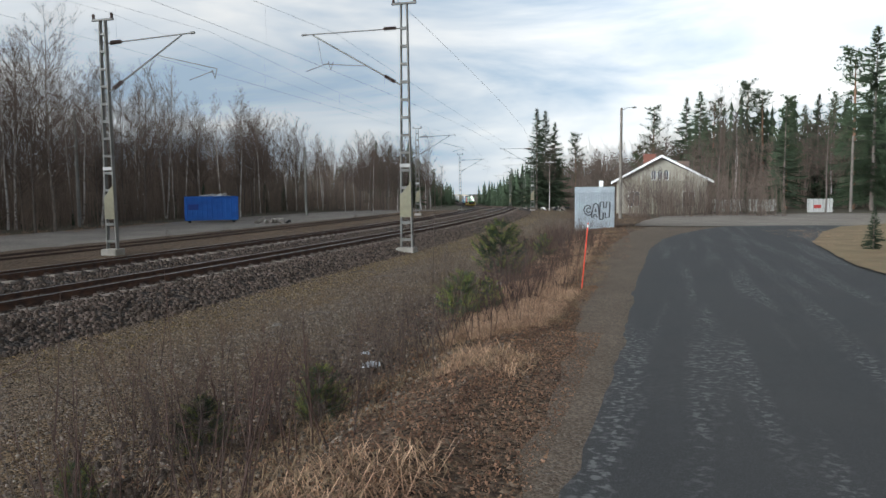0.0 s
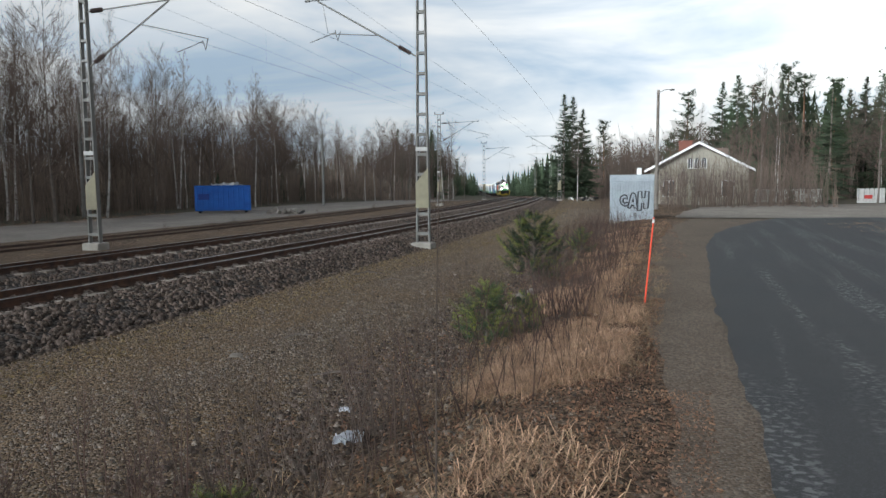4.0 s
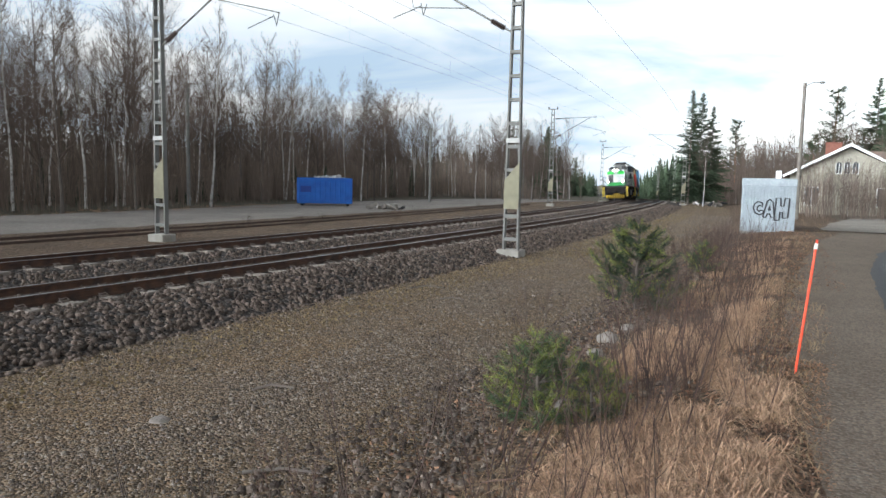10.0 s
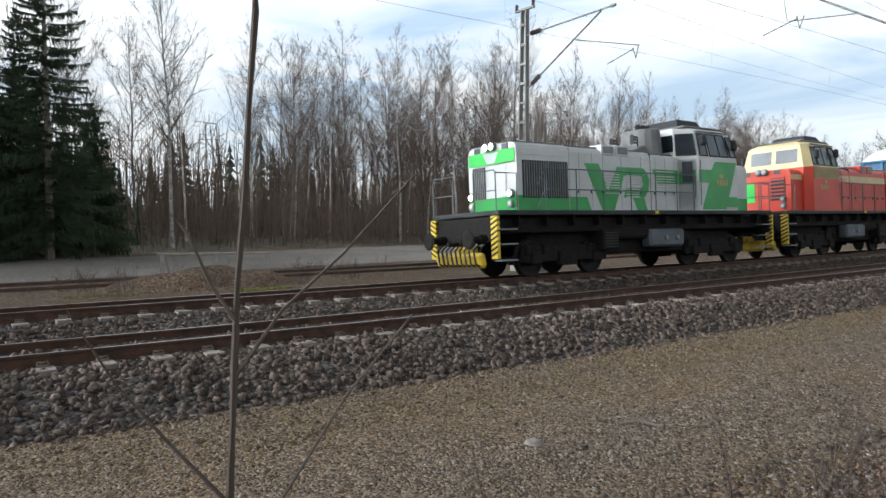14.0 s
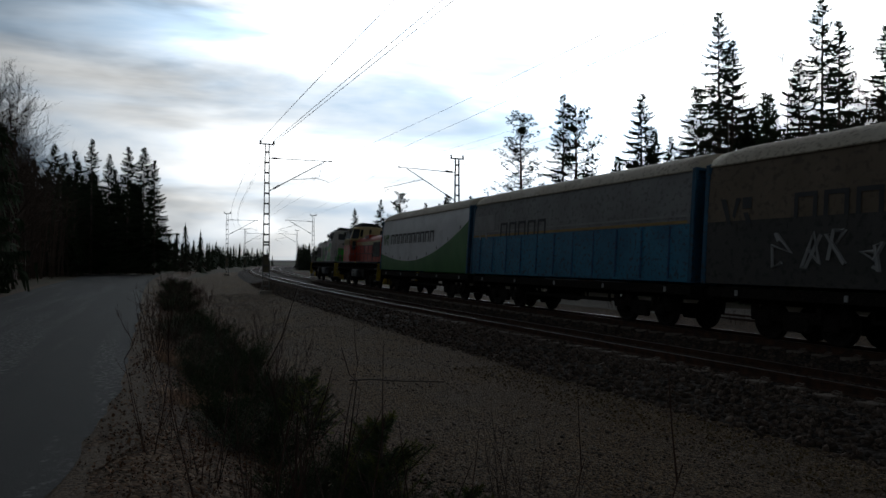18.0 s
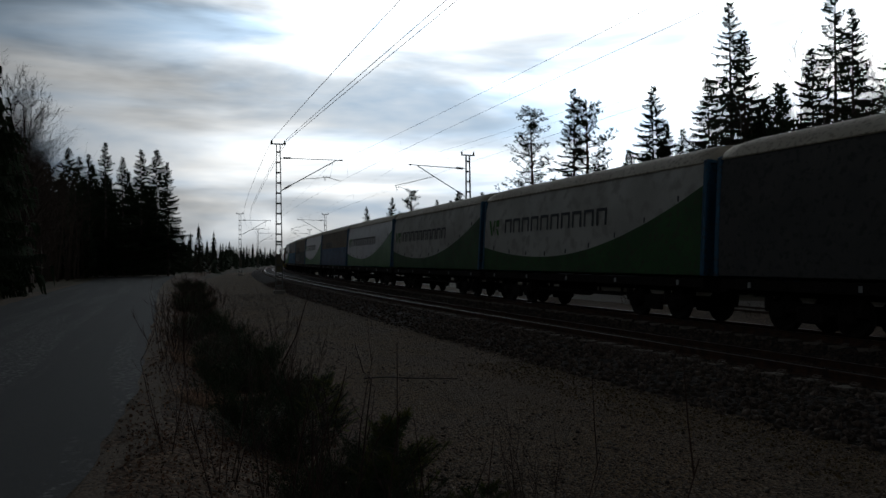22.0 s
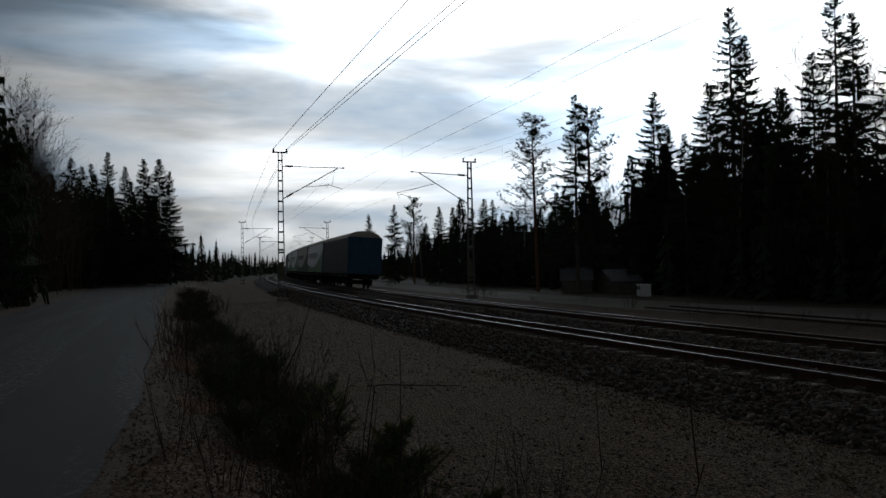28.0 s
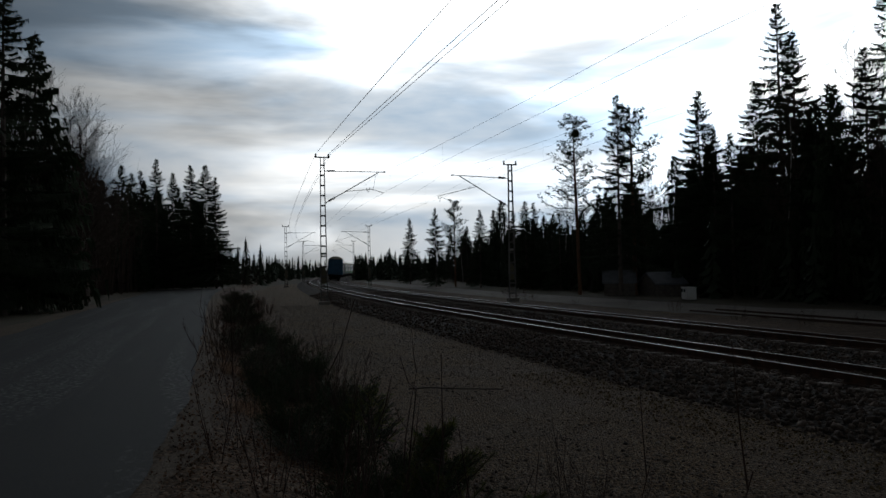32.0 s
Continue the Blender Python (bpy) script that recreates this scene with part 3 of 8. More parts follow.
def siding():
    """The disused siding behind the masts, half buried."""
    t = empty("disused_siding", None, "rusty disused siding half buried in weeds", "railway track", "tracks of the line")
    ss = np.arange(-30, 75, 1.5)
    for o0 in (12.15, 13.7):
        bm = bmesh.new()
        prof = [(-0.06, -0.1), (-0.035, 0.0), (0.035, 0.0), (0.06, -0.1)]
        rows = [[bm.verts.new(on(s, o0 + a, float(ground_z(s, o0)) + 0.10 + b + 0.02 * noise.noise((s * 0.2, o0, 0)))) for a, b in prof] for s in ss]
        for a, b in zip(rows, rows[1:]):
            for i in range(3):
                bm.faces.new((a[i], b[i], b[i + 1], a[i + 1]))
        part("rail", bm, M("rust_rail"), t)


siding()

# ---- masts of the overhead line ----
def mast(s, o, arm, hgt=9.75, plate=True, label=""):
    """A lattice mast of two channels with batten plates; arm: +1 reaches to the left of the line, -1 to its right."""
    z0 = -0.42
    m = Matrix.Translation(on(s, o, z0)) @ pose(0, 0, 0, 0, 0, heading(s) + (180 if arm > 0 else 0))
    # local x points from the mast to its track
    t = empty("catenary_mast", m, label or "galvanised lattice mast with cantilever arm over the track", "mast", "masts along the railway")
    bm = bmesh.new()
    box(bm, (0.75, 0.62, 0.5), (0, 0, -0.02), bevel=0.03)
    part("foundation", bm, M("mast_base"), t, "weathered concrete block")
    for sx in (-1, 1):
        bm = bmesh.new()
        w0, w1 = 0.235, 0.125
        vs = box(bm, (0.055, 0.17, hgt - 0.2), (0, 0, (hgt + 0.2) / 2))
        for v in vs:
            f = (v.co.z - 0.2) / (hgt - 0.2)
            v.co.x += sx * (w0 * (1 - f) + w1 * f)
        part("leg", bm, M("galvanised"), t)
    z, k = 0.55, 0
    while z < hgt - 0.3:
        f = z / hgt
        w = 2 * (0.235 * (1 - f) + 0.125 * f)
        bm = bmesh.new()
        box(bm, (w, 0.15, 0.11), (0, 0, z), bevel=0.008)
        part("batten", bm, M("galvanised"), t)
        z += 0.72
    if plate:
        bm = bmesh.new()
        e = -1 if arm > 0 else 1
        prism(bm, [(-0.25 * e, 1.5), (0.25 * e, 1.5), (0.24 * e, 2.95), (-0.24 * e, 2.4)], -0.115 * e, -0.095 * e)
        part("guard_plate", bm, M("mast_sheet"), t, "faded beige metal sheet")
        bm = bmesh.new()
        box(bm, (0.44, 0.02, 0.14), (0, -0.12 * e, 3.62))
        part("sign", bm, M("mark_sign"), t, "small white number plate")
    bm = bmesh.new()
    box(bm, (1.05, 0.10, 0.09), (0, 0, hgt + 0.03), bevel=0.01)
    part("crossbar", bm, M("galvanised"), t)
    for sx in (-1, 1):
        bm = bmesh.new()
        lathe(bm, [(0.05, 0), (0.07, 0.05), (0.05, 0.1), (0.075, 0.15), (0.04, 0.22)], 8, Matrix.Translation((sx * 0.45, 0, hgt + 0.07)))
        part("insulator", bm, M("insulator"), t)
    push = abs(o) > 5
    hi, lo = hgt - 0.95, hgt - (2.95 if push else 3.25)
    arm_end, joint, zr = (4.3, 3.75, hgt - 2.42) if push else (4.5, 4.05, hgt - 2.25)
    bm = bmesh.new()
    tube(bm, [(0.15, 0, hi), (arm_end, 0, hi + 0.17 * push)], 0.03, 6)
    tube(bm, [(arm_end - 0.12, 0, hi + 0.165 * push), (arm_end + 0.06, 0, hi + 0.173 * push)], 0.055, 6)
    part("top_arm", bm, M("galvanised"), t)
    top = Vector((joint, 0, hi + 0.15 * push - 0.04))
    bm = bmesh.new()
    tube(bm, [(0.15, 0, lo), top], 0.034, 6)
    part("strut", bm, M("galvanised"), t)
    d = (top - Vector((0.15, 0, lo))).normalized()
    for a, dd in (((0.35, 0, hi + 0.02), Vector((1, 0, 0.04 * push))), (Vector((0.15, 0, lo)) + d * 0.3, d)):
        bm = bmesh.new()
        q = dd.normalized().to_track_quat("Z", "Y").to_matrix().to_4x4()
        prof = []
        for i in range(7):
            prof += [(0.04, i * 0.075), (0.095, i * 0.075 + 0.035)]
        lathe(bm, prof + [(0.04, 0.54)], 8, Matrix.Translation(a) @ q)
        part("insulator", bm, M("insulator"), t)
    bm = bmesh.new()
    if push:
        tube(bm, [Vector((0.15, 0, lo)) + d * 2.75, (5.35, 0, zr + 0.16)], 0.02, 5)
    else:
        k = (zr - lo) / d.z
        tube(bm, [Vector((0.15, 0, lo)) + d * (k * 0.86), (3.6, 0, zr + 0.05)], 0.02, 5)
        tube(bm, [(3.85, 0, hi - 0.16), (3.65, 0, zr + 0.05)], 0.012, 4)
    part("registration_tube", bm, M("galvanised"), t)
    bm = bmesh.new()
    xe = 5.2 if push else 3.25
    tube(bm, [(xe + 0.12, 0, zr + 0.16), (xe + 0.02, 0, zr - 0.22), (xe - 0.1, 0, zr + 0.12)], 0.02, 5)
    tube(bm, [(xe + (-0.1 if push else 0.1), 0, zr + 0.08), (xe + (-1.15 if push else 1.15), 0, zr - 0.22)], 0.018, 5)
    part("steady_arm", bm, M("galvanised"), t)
    return t


for s_, o_, a_ in ((20.5, -3.0, 1), (17.8, 9.3, -1), (93, -3.2, 1), (70.7, 9.3, -1), (135, -3.2, 1), (118, 9.0, -1), (-50, -3.66, 1), (-46.0, 9.05, -1), (-112, -4.7, 1), (-112, 8.3, -1), (-175, -3.0, 1), (-178, 9.3, -1), (185, -3.2, 1)):
    mast(s_, o_, a_, {-50: 10.45, 20.5: 10.15, -46.0: 9.6, -112: 9.45}.get(s_, 9.75))

# ---- overhead wires ----
def wire_run(name, label, knots, sag, r=0.0065, droppers=None):
    """A wire hung between knots (s, o, z); sag metres at mid-span."""
    t = empty(name, None, label, "wire", "wires of the railway")
    pts = []
    for (s0, o0, z0), (s1, o1, z1) in zip(knots, knots[1:]):
        for i in range(12):
            f = i / 12
            pts.append(on(s0 + (s1 - s0) * f, o0 + (o1 - o0) * f, z0 + (z1 - z0) * f - sag * 4 * f * (1 - f)))
    pts.append(on(*knots[-1]))
    bm = bmesh.new()
    tube(bm, pts, r, 4)
    part("strand", bm, M("wire"), t)
    if droppers:
        zc = droppers
        for (s0, o0, z0), (s1, o1, z1) in zip(knots, knots[1:]):
            for i in (1, 3, 5, 7, 9, 11):
                f = i / 12
                a = on(s0 + (s1 - s0) * f, o0, z0 - sag * 4 * f * (1 - f))
                bm = bmesh.new()
                tube(bm, [a, (a.x, a.y, zc + float(fall(s0 + (s1 - s0) * f)))], 0.0022, 3)
                part("dropper", bm, M("wire"), t)


NEAR_S = [-230, -175, -112, -50, 20.5, 93, 135, 185, 250]
FAR_S = [-230, -178, -112, -46, 17.8, 70.7, 118, 170, 230]
wire_run("catenary_wire", "thin overhead wire with droppers over the nearer track", [(s, 0.0, 8.75) for s in NEAR_S], 0.95, 0.0055, 7.15)
wire_run("contact_wire", "thin dark contact wire over the nearer track", [(s, 0.0, 7.15) for s in NEAR_S], 0.0, 0.0055)
wire_run("catenary_wire", "thin overhead wire with droppers over the farther track", [(s, SECOND, 8.55) for s in FAR_S], 0.9, 0.0045, 6.95)
wire_run("contact_wire", "thin dark contact wire over the farther track", [(s, SECOND, 6.95) for s in FAR_S], 0.0, 0.005)
for o_, p_ in ((-4.11, -4.35), (-3.21, -2.62), (-3.05, -2.15)):
    wire_run("feeder_wire", "feeder wire along the mast tops", [(s, p_ if s == 20.5 else o_, {20.5: 10.0, -50: 10.3}.get(s, 9.4)) for s in NEAR_S if s <= 20.5], 0.7, 0.013)
wire_run("feeder_wire", "feeder wire along the mast tops", [(s, -2.62, 10.0 if s == 20.5 else 9.6) for s in NEAR_S if s >= 20.5], 0.7, 0.007)
for o_ in (8.85,):
    wire_run("feeder_wire", "feeder wire along the mast tops", [(s, o_, 9.6) for s in FAR_S], 0.7, 0.0045)

# ---- buildings and loose things ----
def hut():
    """Steel equipment cabinet with ribbed front, painted tag, small vent pipe."""
    m = Matrix.Translation((8.4, 45.3, -0.42)) @ pose(0, 0, 0, 0, 0, -14)
    t = empty("equipment_hut", m, "pale grey-blue steel equipment hut with black graffiti", "hut")
    w, d, h = 2.46, 2.3, 2.85
    bm = bmesh.new()
    box(bm, (w, d, h - 0.55), (w / 2, d / 2, 0.12 + (h - 0.55) / 2), bevel=0.02)
    part("body", bm, M("hut_steel"), t)
    bm = bmesh.new()
    box(bm, (w + 0.04, d + 0.04, 0.38), (w / 2, d / 2, h - 0.25), bevel=0.03)
    part("roof_band", bm, M("hut_steel"), t)
    bm = bmesh.new()
    box(bm, (w - 0.1, d - 0.1, 0.2), (w / 2, d / 2, 0.05))
    part("plinth", bm, M("mast_base"), t)
    bm = bmesh.new()
    box(bm, (w - 0.3, 0.05, 0.06), (w / 2 + 0.1, -0.03, 0.16))
    part("sill", bm, M("hut_steel"), t)
    for k in range(16):
        bm = bmesh.new()
        box(bm, (0.06, 0.025, h - 0.72), (0.12 + k * 0.148, -0.012, 0.2 + (h - 0.72) / 2), bevel=0.008)
        part("rib", bm, M("hut_steel"), t)
    bm = bmesh.new()
    box(bm, (0.26, 0.26, 0.42), (1.62, 0.6, h + 0.12), bevel=0.02)
    part("vent_pipe", bm, M("white_paint"), t)
    y = -0.035
    s = 1.02
    strokes = [[(0.98, 1.52), (0.80, 1.60), (0.62, 1.50), (0.56, 1.28), (0.66, 1.05), (0.86, 0.95), (1.02, 1.02), (1.04, 1.16), (0.92, 1.18), (0.84, 1.12), (0.74, 1.22), (0.76, 1.36), (0.86, 1.42), (0.98, 1.36), (0.98, 1.52)],
               [(1.02, 0.86), (1.16, 0.84), (1.22, 1.02), (1.32, 1.02), (1.40, 0.84), (1.54, 0.86), (1.44, 1.62), (1.30, 1.72), (1.18, 1.62), (1.02, 0.86)], [(1.26, 1.20), (1.34, 1.20), (1.31, 1.42), (1.26, 1.20)],
               [(1.54, 0.72), (1.76, 0.72), (1.78, 1.12), (1.90, 1.12), (1.90, 0.84), (2.14, 0.84), (2.18, 1.78), (1.98, 1.80), (1.94, 1.42), (1.80, 1.42), (1.78, 1.80), (1.58, 1.78), (1.54, 0.72)]]
    for q in strokes:
        bm = bmesh.new()
        tube(bm, [(x, y, z * s) for x, z in q], 0.038, 5)
        part("graffiti_stroke", bm, M("graffiti_black"), t)
    r = rng(4)
    for k in range(7):
        bm = bmesh.new()
        x0 = 0.16 + k * 0.11
        tube(bm, [(x0 + r.uniform(-0.05, 0.05), y + 0.005, 1.55 + r.uniform(-0.15, 0.35)) for _ in range(4)], 0.012, 4)
        part("graffiti_stroke", bm, M("graffiti_faint"), t)


def skip():
    a, b = Vector((-23.32, 64.0)), Vector((-18.9, 65.5))
    d = (b - a).normalized()
    m = Matrix.Translation((a.x, a.y, -0.47)) @ pose(0, 0, 0, 0, 0, math.degrees(math.atan2(d.y, d.x)))
    t = empty("roll_off_container", m, "bright blue steel skip heaped with pale scrap", "skip")
    L, W, H = (b - a).length, 2.4, 2.35
    for y, nm in ((0.03, "side_wall"), (W - 0.03, "side_wall")):
        bm = bmesh.new()
        box(bm, (L, 0.06, H - 0.25), (L / 2, y, 0.25 + (H - 0.25) / 2))
        w = part(nm, bm, M("skip_blue"), t)
        for k in range(11):
            bm = bmesh.new()
            box(bm, (0.10, 0.09, H - 0.35), (0.2 + k * (L - 0.4) / 10, y + (-0.06 if y < 1 else 0.06), 0.25 + (H - 0.35) / 2), bevel=0.015)
            part("rib", bm, M("skip_blue"), w)
    for x in (0.03, L - 0.03):
        bm = bmesh.new()
        box(bm, (0.06, W - 0.14, H - 0.25), (x, W / 2, 0.25 + (H - 0.25) / 2))
        part("end_wall", bm, M("skip_blue"), t)
    bm = bmesh.new()
    box(bm, (L, W, 0.1), (L / 2, W / 2, 0.28))
    part("floor", bm, M("skip_blue"), t)
    bm = bmesh.new()
    for y in (-0.02, W + 0.02):
        tube(bm, [(0, y, H), (L, y, H)], 0.07, 6)
    part("top_rim", bm, M("skip_blue"), t)
    for x in (0.4, L - 0.4):
        for y in (0.3, W - 0.3):
            bm = bmesh.new()
            lathe(bm, [(0.14, -0.1), (0.14, 0.1)], 10, Matrix.Translation((x, y, 0.14)) @ Matrix.Rotation(math.pi / 2, 4, "X"))
            part("roller", bm, M("dark_steel"), t)
    bm = bmesh.new()
    box(bm, (0.9, 0.02, 0.5), (0.75, -0.11, 1.45))
    part("worn_mark", bm, M("worn_blue"), t)
    r = rng(3)
    load = empty("scrap_heap", m, "pale scrap boards and sheets heaped in the skip", "scrap")
    for k in range(26):
        bm = bmesh.new()
        box(bm, (r.uniform(0.4, 1.3), r.uniform(0.06, 0.35), 0.05), (r.uniform(0.8, L - 0.9), r.uniform(0.5, W - 0.5), H - 0.12 + r.uniform(-0.05, 0.32)), Euler((r.uniform(-0.4, 0.4), r.uniform(-0.5, 0.5), r.uniform(0, 3))).to_matrix().to_4x4())
        part("scrap_board", bm, M("skip_load"), load)
    bm = bmesh.new()
    box(bm, (L - 0.3, W - 0.3, 0.3), (L / 2, W / 2, H - 0.3))
    part("rubble", bm, M("skip_load"), load)


def house(x0, x1, y0, zb, eave, apex, depth, label, wall="plaster", windows=True, turn=0):
    m = Matrix.Translation((x0, y0, zb)) @ pose(0, 0, 0, 0, 0, turn)
    t = empty("house", m, label, "house")
    w = x1 - x0
    bm = bmesh.new()
    prism(bm, [(0, -0.5), (w, -0.5), (w, eave), (w / 2, apex - 0.15), (0, eave)], 0, depth)
    part("wall", bm, M(wall), t)
    for sx in (-1, 1):
        bm = bmesh.new()
        ex = w / 2 + sx * (w / 2 + 0.55)
        ez = eave - 0.55 * (apex - eave) / (w / 2)
        prism(bm, [(w / 2, apex), (ex, ez), (ex, ez + 0.14), (w / 2, apex + 0.16)] if sx > 0 else [(w / 2, apex), (w / 2, apex + 0.16), (ex, ez + 0.14), (ex, ez)], -0.6, depth + 0.6)
        rf = part("roof", bm, M("roof_tile"), t)
        bm = bmesh.new()
        prism(bm, [(w / 2, apex - 0.06), (ex, ez - 0.06), (ex, ez + 0.17), (w / 2, apex + 0.19)] if sx > 0 else [(w / 2, apex - 0.06), (w / 2, apex + 0.19), (ex, ez + 0.17), (ex, ez - 0.06)], -0.66, -0.6)
        part("barge_board", bm, M("white_paint"), rf)
    if not windows:
        return t
    for k in (-1, 0, 1):
        bm = bmesh.new()
        x = w / 2 - 0.15 + k * 0.62
        top = [(x + 0.2 * math.cos(a), 4.75 + 0.22 * math.sin(a)) for a in np.linspace(0, math.pi, 7)]
        prism(bm, [(x - 0.2, 4.0), (x + 0.2, 4.0)] + top, -0.05, 0.04)
        wn = part("window", bm, M("window_dark"), t)
        bm = bmesh.new()
        for q in (-0.23, 0.0, 0.23):
            box(bm, (0.05, 0.06, 0.9), (x + q, -0.05, 4.4))
        box(bm, (0.52, 0.06, 0.06), (x, -0.05, 3.97))
        part("window_frame", bm, M("white_paint"), wn)
    for x in (1.8, w - 1.8):
        bm = bmesh.new()
        box(bm, (1.1, 0.08, 1.5), (x, -0.01, 2.0))
        wn = part("window", bm, M("window_dark"), t)
        bm = bmesh.new()
        for q in (-0.55, 0, 0.55):
            box(bm, (0.07, 0.05, 1.6), (x + q, -0.06, 2.0))
        for q in (-0.78, 0.78):
            box(bm, (1.2, 0.05, 0.08), (x, -0.06, 2.0 + q))
        part("window_frame", bm, M("white_paint"), wn)
    bm = bmesh.new()
    box(bm, (1.3, 0.9, 1.2), (w / 2 - 1.2, 3.4, apex - 0.2), bevel=0.03)
    box(bm, (1.42, 1.02, 0.12), (w / 2 - 1.2, 3.4, apex + 0.42))
    part("chimney", bm, M("brick_red"), t, "red brick chimney")
    bm = bmesh.new()
    prism(bm, [(w / 2 + 0.6, apex - 1.1), (w / 2 + 2.9, apex - 1.4), (w / 2 + 2.9, apex - 0.35), (w / 2 + 0.6, apex - 0.25)], 3.5, 5.5)
    part("dormer", bm, M("roof_tile"), t)
    return t


def fence(x0, x1, y, h, label, gap=0.16, red=False):
    t = empty("board_fence", Matrix.Translation((x0, y, -0.35)), label, "fence")
    n = int((x1 - x0) / gap)
    bm0 = bmesh.new()
    box(bm0, (gap * 0.86, 0.03, h), (0, 0, h / 2), bevel=0.006)
    me = bpy.data.meshes.new("board")
    bm0.to_mesh(me)
    bm0.free()
    me.materials.append(M("fence_white"))
    r = rng(2)
    for k in range(n):
        ob = new("board", me)
        ob.parent = t
        ob.matrix_basis = pose(k * gap, r.uniform(-0.01, 0.01), r.uniform(-0.04, 0.04), 0, r.uniform(-1, 1), 0)
    for z in (0.3, h - 0.3):
        bm = bmesh.new()
        box(bm, (x1 - x0, 0.05, 0.09), ((x1 - x0) / 2 - gap / 2, 0.045, z))
        part("fence_rail", bm, M("fence_white"), t)
    if red:
        bm = bmesh.new()
        box(bm, (0.75, 0.02, 0.34), (0.95, -0.03, h * 0.48))
        part("painted_mark", bm, M("red_mark"), t)


def street_lamp(x, y, h, arm, label, wood=True):
    t = empty("street_lamp", Matrix.Translation((x, y, stand_z(x, y) - 0.1)), label, "street lamp", "street lamps")
    bm = bmesh.new()
    tube(bm, [(0, 0, -0.3), (0, 0, h)], [0.16, 0.11], 10)
    part("post", bm, M("wood_grey" if wood else "galvanised"), t)
    bm = bmesh.new()
    ax, ay = arm
    tube(bm, [(0, 0, h - 0.25), (ax * 0.5, ay * 0.5, h - 0.02), (ax, ay, h)], 0.03, 6)
    a = part("arm", bm, M("galvanised"), t)
    bm = bmesh.new()
    lathe(bm, [(0.05, 0.06), (0.12, 0.05), (0.2, -0.03), (0.17, -0.08)], 10, Matrix.Translation((ax * 1.15, ay * 1.15, h)))
    part("lamp_head", bm, M("galvanised"), a)


def stand_z(x, y):
    return float(gz(x, y)[0])


def boulder(x, y, r0, seed, material="boulder", flat=0.7, label="rounded pale granite boulder in the ditch", dz=0.0):
    bm = bmesh.new()
    bmesh.ops.create_icosphere(bm, subdivisions=3, radius=r0)
    for v in bm.verts:
        k = 1 + 0.22 * noise.noise(v.co / r0 * 1.3 + Vector((seed, 0, 0))) + 0.08 * noise.noise(v.co / r0 * 4 + Vector((0, seed, 0)))
        v.co *= k
        v.co.z *= flat
    for f in bm.faces:
        f.smooth = True
    ob = part("boulder", bm, M(material))
    ob.matrix_basis = Matrix.Translation((x, y, stand_z(x, y) + r0 * flat * 0.35 + dz)) @ pose(0, 0, 0, 0, 0, seed * 50)
    tagged(ob, label, "stone", "stones in the ditch")


def stick(pts, r0, label="dark dead branch lying on the gravel"):
    bm = bmesh.new()
    q = []
    for x, y, up in pts:
        q.append((x, y, stand_z(x, y) + 0.025 + up))
    tube(bm, q, [r0 * (1 - 0.5 * i / len(q)) for i in range(len(q))], 6)
    tagged(part("dead_branch", bm, M("bark_dark")), label, "branch", "dead branches on the gravel")


mat("worn_blue", (0.01, 0.04, 0.2), (0.012, 0.05, 0.26), 0.6, 0, 4.0, 0.1)
mat("brick_red", (0.20, 0.075, 0.05), (0.15, 0.06, 0.042), 0.9, 0, 4.0, 0.3)
mat("fence_white", (0.55, 0.54, 0.50), (0.44, 0.43, 0.39), 0.8, 0, 2.0, 0.1, alt=0.12)
mat("red_mark", (0.5, 0.04, 0.03), (0.4, 0.05, 0.04), 0.7, 0, 8.0, 0.0)
mat("roof_grey", (0.20, 0.21, 0.23), (0.15, 0.155, 0.17), 0.6, 0, 2.0, 0.1)
hut()
skip()
house(18.3, 27.3, 75.0, -0.75, 3.95, 6.35, 10.0, "old plastered house with white bargeboards and brick chimney", turn=-16)
house(46.5, 55.0, 108.0, 0.3, 3.2, 5.6, 8.0, "grey-roofed wooden house deep among the trees", "wood_grey", False, -25)
fence(29.3, 36.2, 77.0, 1.45, "weathered white board fence beside the old house")
fence(37.0, 39.7, 72.0, 1.5, "short white board fence with a red mark", red=True)
street_lamp(15.2, 60.9, 9.5, (0.9, -0.2), "grey wooden street lamp post beside the hut")
street_lamp(42.3, 73.7, 7.9, (0.7, -0.2), "thin street lamp post at the junction")
street_lamp(-29.5, 57.5, 9.4, (1.6, -0.3), "tall yard lamp among the bare trees", False)
street_lamp(-16.2, 84.0, 8.2, (-0.9, -0.2), "yard lamp at the edge of the wood", False)
street_lamp(-37.5, 8.8, 10.2, (0.5, 0.3), "yard lamp post before the wood", True)
street_lamp(-10.2, 133, 8.0, (-0.9, 0), "lamp post beside the far track", False)
for k_, (x_, y_, r0_) in enumerate(((1.15, 18.3, 0.17), (0.95, 17.3, 0.12), (0.62, 14.6, 0.14), (1.5, 19.3, 0.11), (1.7, 18.0, 0.09))):
    boulder(x_, y_, r0_, k_ + 1.0)
boulder(-3.15, 13.2, 0.10, 7.0, flat=0.4, label="pale flat stone on the gravel")
for q_ in (((-2.75, 14.3, 0), (-2.6, 14.45, 0.03), (-2.35, 14.5, 0)), ((-1.9, 12.4, 0), (-1.6, 12.55, 0.02), (-1.3, 12.6, 0)), ((-2.9, 22.0, 0), (-2.6, 22.2, 0.04), (-2.2, 22.2, 0)), ((-2.0, 20.8, 0), (-1.8, 20.95, 0.02), (-1.55, 20.9, 0)), ((-7.45, -4.4, 0.02), (-7.7, -4.0, 0.04), (-8.0, -3.5, 0.02), (-8.45, -2.75, 0.05))):
    stick(q_, 0.016)


